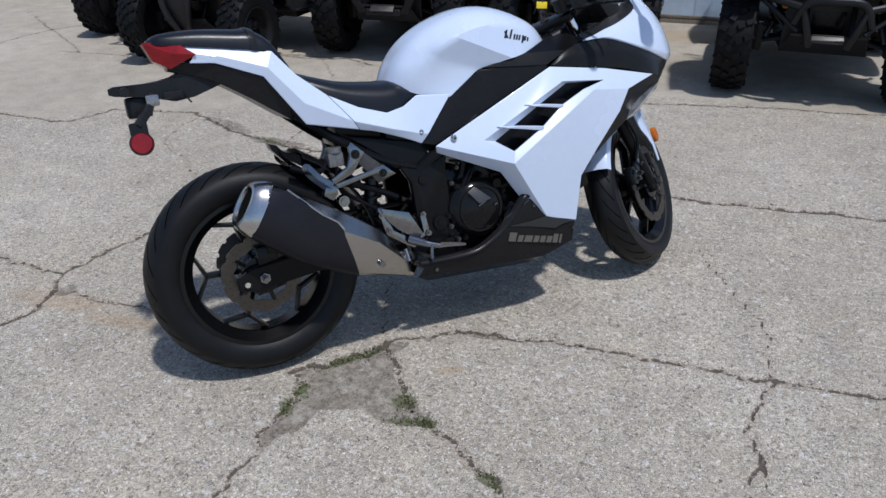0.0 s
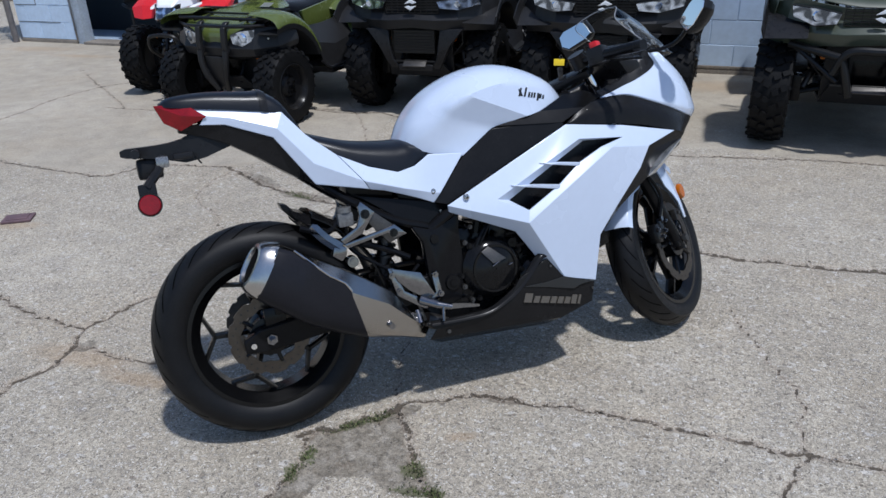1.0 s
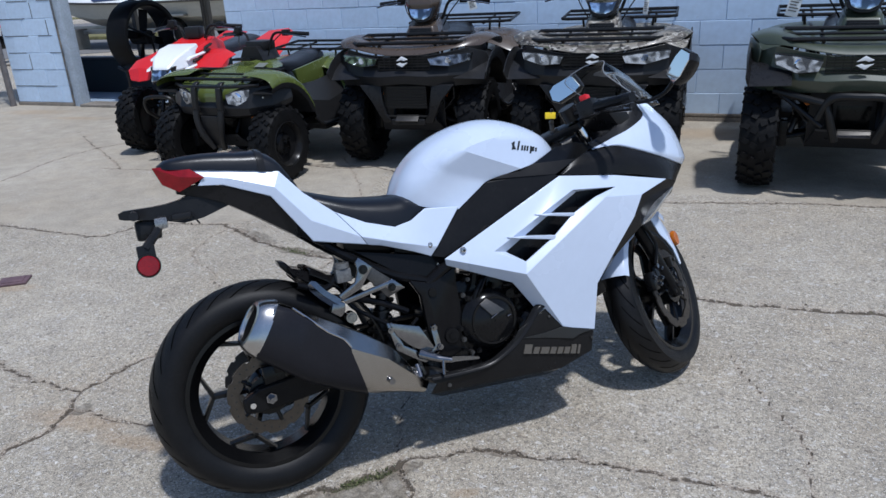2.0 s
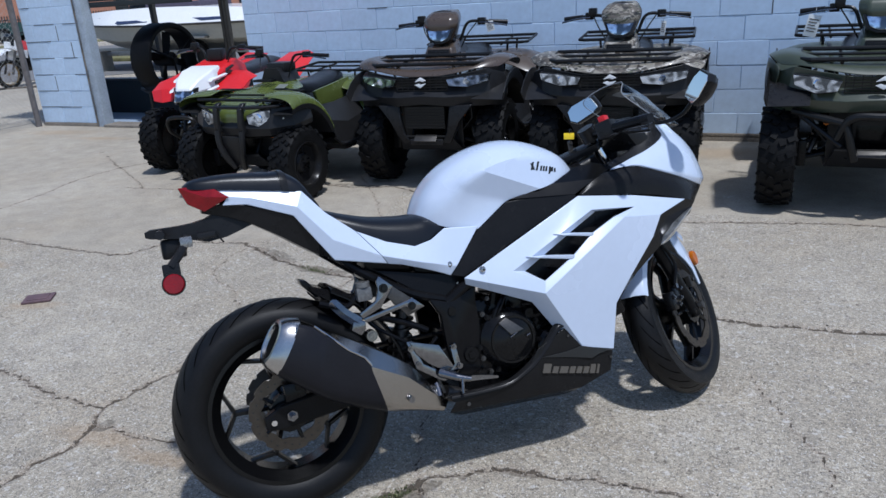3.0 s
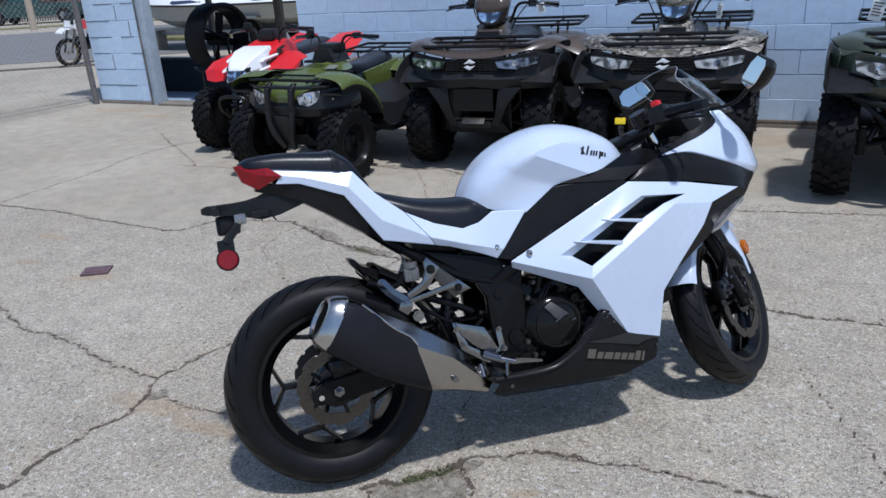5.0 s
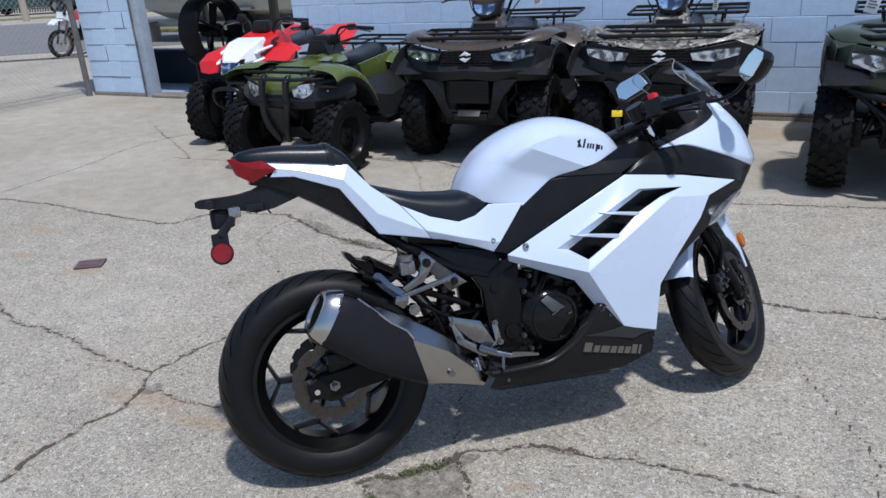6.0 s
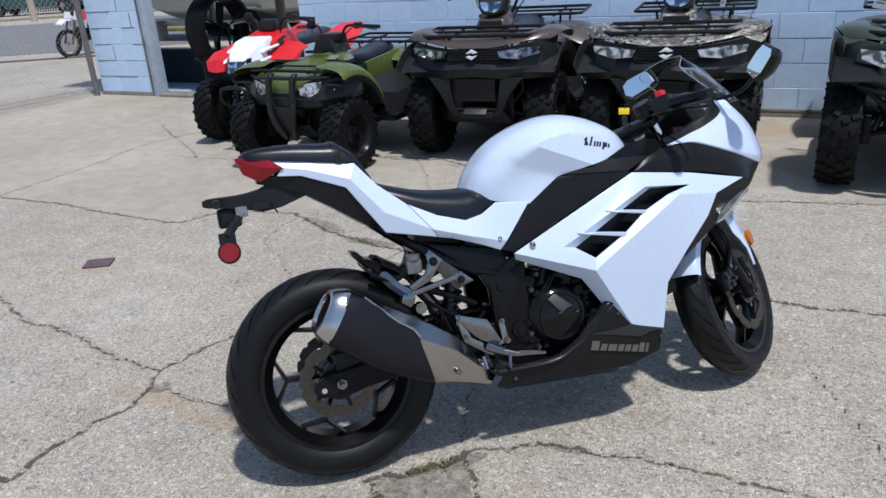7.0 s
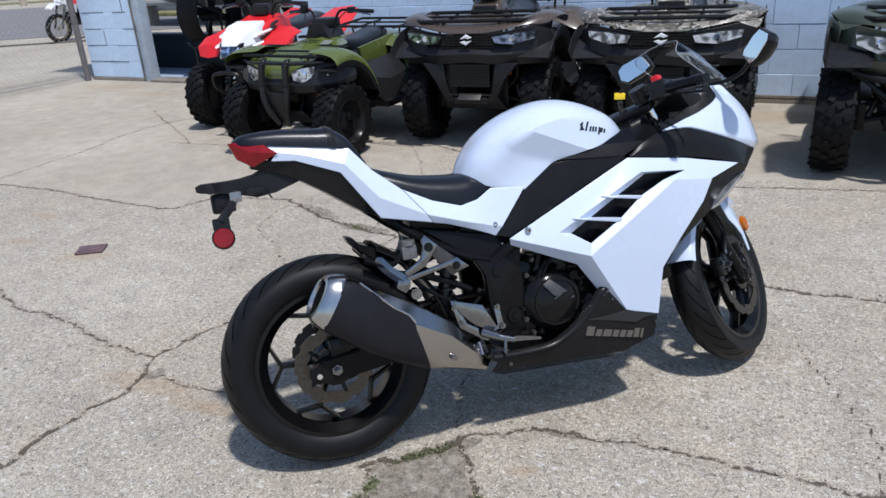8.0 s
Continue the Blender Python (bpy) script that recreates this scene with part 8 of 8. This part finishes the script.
both_sides("belly_slot", lambda s: poly_skin([(0.749, 0.2032, 0.319), (0.828, 0.2018, 0.318), (0.889, 0.2005, 0.323), (0.990, 0.1925, 0.286), (0.948, 0.1975, 0.285), (0.920, 0.1995, 0.277), (0.827, 0.2018, 0.302)], [(0, 1, 6), (1, 2, 5, 6), (2, 3, 4, 5)], 0.003, s), LOGO_BLACK, "", 0.0005)
part("belly_recess", moved(plate([(0.84, 0.37), (0.895, 0.315), (1.0, 0.282), (0.99, 0.31), (0.90, 0.345)], 0.004), Matrix.Translation((0, -0.165, 0))), LOGO_BLACK, bike)
for c, y, r in (((0.50, 0.232), -0.176, 0.006), ((0.845, 0.365), -0.194, 0.004), ((0.992, 0.262), -0.184, 0.004)):
    part("belly_screw", rod((c[0], y, c[1]), (c[0], y - 0.008, c[1]), r, seg=10), DARK_STEEL, bike)
for c, y in (((0.600, 0.618), -0.192), ((0.518, 0.645), -0.143)):
    bolt = part("panel_bolt", radial(c, [(0.0035, y - 0.0065), (0.006, y - 0.0062), (0.0085, y - 0.0035), (0.0095, y), (0.0095, y + 0.004)], 24), POLISHED, bike, "silver button-head panel bolt")
    part("bolt_socket", radial(c, [(0.0001, y - 0.0045), (0.0036, y - 0.0045), (0.0036, y - 0.0064)], 6), LOGO_BLACK, bolt)

# maker's marks as plain slanting blocks and strokes
belly_mark = None
x0 = 0.742
for k, wd in enumerate((0.026, 0.019, 0.028, 0.019, 0.018, 0.019, 0.018, 0.008)):
    zb = 0.272 - (x0 - 0.742) * 0.255
    h = 0.027 if k in (0, 6, 7) else 0.019
    hw0, hw1 = 0.2035 - (x0 - 0.74) * 0.055, 0.2035 - (x0 + wd - 0.74) * 0.055
    bm = poly_skin([(x0, hw0, zb), (x0 + wd, hw1, zb - wd * 0.255), (x0 + wd + 0.009, hw1, zb - wd * 0.255 + h), (x0 + 0.009, hw0, zb + h)], [(0, 1, 2, 3)], 0.006)
    ob = part("maker_mark", bm, LOGO_GREY, belly_mark or bike, "row of plain grey blocks" if k == 0 else "")
    belly_mark = belly_mark or ob
    x0 += wd + 0.006
tank_mark = None
tank_skin = tank.evaluated_get(bpy.context.evaluated_depsgraph_get())
for x0, wd, lo, hi, slant in ((0.820, 0.0072, 0.0, 0.032, 0.010), (0.829, 0.0072, 0.002, 0.030, -0.006), (0.838, 0.0072, 0.0, 0.036, 0.012), (0.853, 0.0072, 0.0, 0.020, 0.006), (0.863, 0.0072, 0.0, 0.020, 0.006), (0.873, 0.0072, 0.0, 0.020, 0.006),
                              (0.884, 0.0072, -0.010, 0.020, 0.008), (0.893, 0.011, 0.0, 0.018, 0.005), (0.907, 0.0072, 0.0, 0.016, 0.004)):
    z0 = 0.880 - (x0 - 0.82) * 0.20
    pts = []
    for x, z in ((x0, z0 + lo * 0.72), (x0 + wd, z0 + lo * 0.72), (x0 + wd + slant, z0 + hi * 0.72), (x0 + slant, z0 + hi * 0.72)):
        hit = tank_skin.ray_cast(Vector((x, -0.5, z)), Vector((0, 1, 0)))[1]
        pts.append((x, -hit.y + 0.0012, z))
    bm = poly_skin(pts, [(0, 1, 2, 3)], 0.004)
    ob = part("model_mark", bm, LOGO_BLACK, tank_mark or bike, "row of plain black slanting strokes" if tank_mark is None else "")
    tank_mark = tank_mark or ob

# tail light, plate bracket and reflector
both_sides("tail_light", lambda s: poly_skin([(-0.184, 0.042, 0.977), (-0.110, 0.067, 0.975), (-0.060, 0.093, 0.934), (-0.128, 0.066, 0.905), (-0.166, 0.050, 0.930), (-0.12, 0.080, 0.943), (-0.172, 0.0, 0.972), (-0.156, 0.0, 0.93), (-0.13, 0.0, 0.908)],
                                             [(0, 1, 5), (1, 2, 5), (2, 3, 5), (3, 4, 5), (4, 0, 5), (0, 4, 7, 6), (4, 3, 8, 7)], 0.003, s), RED_LENS, "red wedge-shaped tail light", 0.002)
part("tail_core", box(-0.15, -0.05, -0.045, 0.045, 0.92, 0.965, 0.01), BLACK_PLASTIC, bike)
bracket = part("plate_bracket", join(loft([[(x, y, z) for y, z in ((-h, zb), (h, zb), (h, zt), (-h, zt))] for x, h, zb, zt in ((-0.01, 0.055, 0.850, 0.890), (-0.08, 0.055, 0.828, 0.905), (-0.13, 0.050, 0.822, 0.884), (-0.165, 0.047, 0.832, 0.878), (-0.20, 0.042, 0.842, 0.876), (-0.275, 0.036, 0.853, 0.877), (-0.288, 0.028, 0.858, 0.872))]),
                                  rod((-0.25, -0.105, 0.862), (-0.25, 0.105, 0.862), 0.012)), BLACK_PLASTIC, bike, "black plastic plate bracket")
part("plate_lamp", box(-0.255, -0.19, -0.03, 0.03, 0.79, 0.845, 0.01), BLACK_PLASTIC, bracket)
part("reflector_arm", join(tube([(-0.185, -0.06, 0.845), (-0.205, -0.085, 0.81), (-0.238, -0.10, 0.775)], 0.012, curved=False), box(-0.26, -0.215, -0.106, -0.096, 0.72, 0.785, 0.005)), BLACK_PLASTIC, bracket)
part("rear_reflector", join(radial((-0.238, 0.732), [(0.001, -0.122), (0.024, -0.122), (0.027, -0.119), (0.027, -0.105)], 32)), RED_LENS, bracket, "round red side reflector")
part("reflector_rim", moved(lathe([(0.027, -0.012), (0.030, -0.012), (0.030, 0.008), (0.0, 0.008), (0.0, 0.004), (0.027, 0.004)], 32), Matrix.Translation((-0.238, -0.108, 0.732))), BLACK_PLASTIC, bracket)
part("wire_connector", box(-0.205, -0.172, -0.088, -0.05, 0.818, 0.848, 0.006), mat("clear_connector", (0.22, 0.22, 0.22), 0.15, 0.5, vary=0.6, scale=60, coat=0.6), bracket, "pale plastic lamp housing")
part("bulb_socket", join(box(-0.16, -0.11, -0.07, -0.05, 0.832, 0.850, 0.004), tube([(-0.105, -0.06, 0.845), (-0.098, -0.062, 0.825), (-0.092, -0.062, 0.815)], 0.0025, 6)), BLACK_PLASTIC, bracket)


# steering: fork, bars, front fender
def steered(name, bm, material, label="", parent=None, angle=35):
    return part(name, moved(bm, STEER), material, parent or bike, label, angle)


UP = STEER_AXIS
for s in (-1, 1):
    foot = Vector((BASE - 0.01, s * 0.085, 0.293))
    leg = part("fork_leg", moved(join(rod(foot - UP * 0.03, foot + UP * 0.30, 0.022, 0.021, 20), rod(foot + UP * 0.29, foot + UP * 0.335, 0.026, 0.026, 20)), STEER), FRAME_BLACK, bike, "black front fork leg")
    steered("fork_tube", rod(foot + UP * 0.30, foot + UP * 0.73, 0.0185, seg=16), CHROME, parent=leg)
    steered("axle_clamp", box(BASE - 0.030, BASE + 0.022, s * 0.085 - 0.016, s * 0.085 + 0.016, 0.268, 0.320, 0.008), FRAME_BLACK, parent=leg)
steered("front_axle", join(rod((BASE, -0.12, 0.293), (BASE, 0.12, 0.293), 0.011), hexnut((BASE, 0.293), -0.118, 0.015, 0.012)), DARK_STEEL)
steered("front_caliper", join(box(BASE - 0.158, BASE - 0.112, -0.092, -0.055, 0.305, 0.372, 0.010), box(BASE - 0.12, BASE - 0.06, -0.090, -0.078, 0.325, 0.385, 0.006)), ENGINE_BLACK)
steered("front_brake_hose", tube([(BASE - 0.12, -0.10, 0.39), (BASE - 0.10, -0.115, 0.46), (BASE - 0.16, -0.11, 0.55), (BASE - 0.26, -0.08, 0.70)], 0.006), FRAME_BLACK)
for k in range(5):
    a = radians(75 + 36 + 72 * k)
    steered("rotor_bolt", hexnut((BASE + 0.062 * math.cos(a), 0.293 + 0.062 * math.sin(a)), -0.086, 0.0075, 0.006), ALLOY)
for dx, dz in ((-0.150, 0.350), (-0.120, 0.322), (-0.075, 0.372), (-0.094, 0.340)):
    steered("caliper_bolt", join(rod((BASE + dx, -0.088, dz), (BASE + dx, -0.098, dz), 0.0075, seg=12), hexnut((BASE + dx, dz), -0.100, 0.0045, 0.005)), ALLOY)
steered("hose_banjo", join(rod((BASE - 0.118, -0.094, 0.384), (BASE - 0.118, -0.106, 0.384), 0.009, seg=14), rod((BASE - 0.118, -0.10, 0.384), (BASE - 0.106, -0.108, 0.42), 0.005, seg=8)), ALLOY)
steered("speed_sensor", join(box(BASE + 0.02, BASE + 0.05, -0.10, -0.08, 0.36, 0.40, 0.004), rod((BASE + 0.035, -0.095, 0.385), (BASE + 0.035, -0.108, 0.385), 0.007)), DARK_STEEL)
fender = bmesh.new()
rows_ = []
for i in range(13):
    a = radians(56 + 105 * i / 12)
    w_ = 0.078 - 0.012 * abs(i - 5) / 6
    drop = 0.055 if 2 < i < 9 else 0.035
    row = []
    for y, d in ((-w_, -drop), (-w_ * 0.96, -0.012), (-w_ * 0.6, 0.006), (0, 0.012), (w_ * 0.6, 0.006), (w_ * 0.96, -0.012), (w_, -drop)):
        q = 0.318 + d
        row.append(fender.verts.new((BASE + q * math.cos(a), y, 0.293 + q * math.sin(a))))
    rows_.append(row)
for a, b in zip(rows_, rows_[1:]):
    for k in range(6):
        fender.faces.new((a[k], a[k + 1], b[k + 1], b[k]))
steered("front_fender", thicken(fender, Vector((0, 0, -0.003))), WHITE_PAINT, "pearl white front fender", angle=40)
fside = moved(plate([(BASE - 0.09, 0.585), (BASE - 0.02, 0.575), (BASE + 0.035, 0.50), (BASE + 0.062, 0.42), (BASE + 0.066, 0.362), (BASE + 0.052, 0.36), (BASE + 0.038, 0.42), (BASE + 0.005, 0.455), (BASE - 0.035, 0.485)], 0.004, 0.001), Matrix.Translation((0, -0.112, 0)))
steered("fender_stay", fside, WHITE_PAINT)
steered("side_reflector", moved(join(lathe([(0.001, -0.006), (0.022, -0.006), (0.025, 0.0), (0.025, 0.008), (0.001, 0.008)], 28, closed=False)), Matrix.Translation((BASE + 0.092, -0.112, 0.455)) @ Matrix.Diagonal((0.75, 1, 1.1, 1))), AMBER, "amber side reflector")

# bars, controls, dash
for z in (0.78, 0.90):
    c = STEER_FOOT + UP * ((z) / UP.z)
    steered("fork_clamp", moved(box(-0.03, 0.035, -0.115, 0.115, -0.014, 0.014, 0.01), Matrix.Translation(c + Vector((0.02, 0, 0))) @ Matrix.Rotation(-RAKE, 4, "Y")), SATIN_BLACK)
for s in (-1, 1):
    inner = Vector((1.03, s * 0.10, 0.935))
    outer = Vector((0.948, s * 0.320, 0.888))
    way = (outer - inner).normalized()
    bar = part("handlebar", moved(rod(inner, outer, 0.011), STEER), SATIN_BLACK, bike)
    steered("bar_clamp", rod(inner - UP * 0.02, inner + UP * 0.025, 0.028, seg=18), SATIN_BLACK, parent=bar)
    steered("grip", join(*[rod(inner + way * (0.125 + 0.0115 * k), inner + way * (0.135 + 0.0115 * k), 0.0165, seg=14) for k in range(11)], rod(inner + way * 0.12, outer, 0.0155)), FRAME_BLACK, "black ribbed rubber grip", parent=bar)
    steered("bar_end", rod(outer, outer + way * 0.028, 0.017, 0.015, 14), SATIN_BLACK, parent=bar)
    sw = moved(box(-0.024, 0.024, -0.028, 0.028, -0.025, 0.028, 0.008), Matrix.Translation(inner + way * 0.085))
    steered("switch_housing", sw, BLACK_PLASTIC, parent=bar)
    steered("control_lever", tube([inner + way * 0.06 + Vector((0.035, 0, -0.005)), inner + way * 0.14 + Vector((0.050, 0, -0.018)), inner + way * 0.23 + Vector((0.045, 0, -0.03))], 0.005), SATIN_BLACK, parent=bar)
    steered("lever_perch", moved(box(-0.03, 0.02, -0.016, 0.016, -0.012, 0.016, 0.005), Matrix.Translation(inner + way * 0.05 + Vector((0.035, 0, 0)))), SATIN_BLACK, parent=bar)
b = Vector((1.03, -0.10, 0.935)) + Vector((-0.082, -0.22, -0.047)).normalized() * 0.085
steered("kill_switch", box(b.x - 0.016, b.x + 0.016, b.y - 0.012, b.y + 0.012, b.z + 0.026, b.z + 0.046, 0.005), RED_PLASTIC, "red engine stop switch")
steered("brake_fluid_cup", join(rod((1.075, -0.13, 0.945), (1.075, -0.13, 0.972), 0.018, seg=18), rod((1.075, -0.13, 0.972), (1.075, -0.13, 0.978), 0.021, seg=18)), BLACK_PLASTIC)
lock = part("ignition_lock", join(rod((1.075, 0.0, 0.885), (1.060, 0.0, 0.915), 0.022, seg=18), rod((1.060, 0.0, 0.915), (1.058, 0.0, 0.919), 0.014, seg=18)), DARK_STEEL, bike)
part("key", join(box(1.046, 1.062, -0.002, 0.002, 0.915, 0.945, 0.001), rod((1.054, -0.008, 0.945), (1.054, 0.008, 0.945), 0.006, seg=10)), DARK_STEEL, lock)
part("key_ring", moved(ring_mesh(0.011, 0.0095, 0.002, 20), Matrix.Translation((1.060, -0.004, 0.978)) @ Matrix.Rotation(radians(35), 4, "Z")), DARK_STEEL, lock)
part("key_tag", moved(box(-0.017, 0.017, -0.0015, 0.0015, -0.0105, 0.0105, 0.0015), Matrix.Translation((1.050, -0.006, 0.966)) @ Matrix.Rotation(radians(-35), 4, "Z") @ Matrix.Rotation(radians(8), 4, "Y")), YELLOW, lock, "small yellow key tag")
dash = part("dashboard", moved(box(-0.03, 0.03, -0.11, 0.11, -0.05, 0.05, 0.015), Matrix.Translation((1.24, 0, 0.945)) @ Matrix.Rotation(radians(-35), 4, "Y")), BLACK_PLASTIC, bike)
part("gauge_lens", moved(box(-0.003, 0.003, -0.085, 0.085, -0.036, 0.036, 0.002), Matrix.Translation((1.214, 0, 0.963)) @ Matrix.Rotation(radians(-35), 4, "Y")), GLOSS_BLACK, dash)
part("cockpit_floor", loft([[(x, -h, z), (x, h, z), (x, h, z + 0.01), (x, -h, z + 0.01)] for x, h, z in ((1.03, 0.08, 0.79), (1.2, 0.09, 0.82), (1.38, 0.08, 0.88), (1.46, 0.04, 0.90))]), BLACK_PLASTIC, bike)

# windscreen
SCREEN = bpy.data.materials.new("tinted_screen")
SCREEN.use_nodes = True
nt = SCREEN.node_tree
pb = nt.nodes["Principled BSDF"]
pb.inputs["Base Color"].default_value = (0.93, 0.95, 0.95, 1)
pb.inputs["Roughness"].default_value = 0.03
pb.inputs["Transmission Weight"].default_value = 1.0
pb.inputs["IOR"].default_value = 1.1
pb.inputs["Coat Weight"].default_value = 0.25
pb.inputs["Coat Roughness"].default_value = 0.03
screen = bmesh.new()
rim_pts = [(1.320, 0.122, 0.982), (1.262, 0.124, 1.020), (1.198, 0.119, 1.074), (1.240, 0.066, 1.112), (1.262, 0.0, 1.120)]
foot_pts = [(1.37, 0.108, 0.962), (1.405, 0.096, 0.957), (1.435, 0.078, 0.952), (1.455, 0.042, 0.950), (1.462, 0.0, 0.948)]
rim_all = rim_pts + [(x, -h, z) for x, h, z in rim_pts[-2::-1]]
foot_all = foot_pts + [(x, -h, z) for x, h, z in foot_pts[-2::-1]]
rows_ = []
for i in range(6):
    t = i / 5
    bulge = 0.011 * math.sin(math.pi * t)
    rows_.append([screen.verts.new((fx + (rx - fx) * t + bulge * 0.7, -(fh + (rh - fh) * t), fz + (rz - fz) * t + bulge)) for (rx, rh, rz), (fx, fh, fz) in zip(rim_all, foot_all)])
for a, b in zip(rows_, rows_[1:]):
    for k in range(len(a) - 1):
        screen.faces.new((a[k], a[k + 1], b[k + 1], b[k]))
windscreen = part("windscreen", thicken(screen, Vector((-0.003, 0, -0.0015))), SCREEN, bike, "smoke-tinted transparent windscreen", angle=70)
windscreen.visible_shadow = False
part("screen_edge", tube([(x - 0.001, -h, z) for x, h, z in rim_all], 0.0013, 6), mat("screen_rim", (0.30, 0.31, 0.33), 0.25, vary=0.2), windscreen, "pale polished screen edge")

# mirrors
for s in (-1, 1):
    m = Matrix.Translation((1.372, -0.273, 1.052) if s < 0 else (1.340, 0.345, 1.060)) @ Matrix.Rotation(radians(-20 if s < 0 else 30), 4, "Z") @ Matrix.Rotation(radians(36 if s < 0 else -24), 4, "X") @ Matrix.Rotation(radians(22 if s < 0 else 10), 4, "Y")
    outline = [(-0.068, -0.030), (-0.050, -0.040), (0.045, -0.036), (0.070, -0.010), (0.066, 0.034), (0.040, 0.046), (-0.045, 0.036), (-0.066, 0.012)]
    def ring(x, g):
        return [(x, s * a * g * (0.60 if s < 0 else 1.0), c * g * (1.32 if s < 0 else 0.92)) for a, c in outline]
    shell = loft([ring(-0.012, 1.0), ring(-0.004, 1.04), ring(0.012, 1.0), ring(0.030, 0.80), ring(0.042, 0.45)])
    mirror = part("mirror", moved(shell, m), BLACK_PLASTIC, bike, "black rear-view mirror")
    part("mirror_glass", moved(loft([ring(-0.0125, 0.93), ring(-0.0145, 0.92)]), m), MIRROR, mirror)
    part("mirror_stem", tube([(1.325, s * 0.095, 0.966), (1.350, s * 0.140, 0.968), (1.372, s * 0.185, 0.985), (1.380, -0.225, 1.018) if s < 0 else (1.345, 0.275, 1.03)], 0.0065, 10), SATIN_BLACK, mirror)
# front turn signals
CLEAR = mat("clear_signal_lens", (0.80, 0.83, 0.86), 0.10, 0.75, second=(0.10, 0.11, 0.12), scale=34, coat=0.7)
for s in (-1, 1):
    sig = loft([[(x + dx, s * (y + dy), z + dz) for dx, dy, dz in ((-k, -0.01, 0), (0, k * 0.7, k * 0.4), (k, 0.0, 0.3 * k), (0, -0.01, -k))] for x, y, z, k in ((1.232, 0.185, 0.580, 0.006), (1.262, 0.192, 0.605, 0.020), (1.315, 0.180, 0.640, 0.024), (1.375, 0.155, 0.668, 0.014), (1.395, 0.145, 0.675, 0.004))])
    dress(part("turn_signal", sig, CLEAR, bike, "clear wedge turn signal"), 0.004)
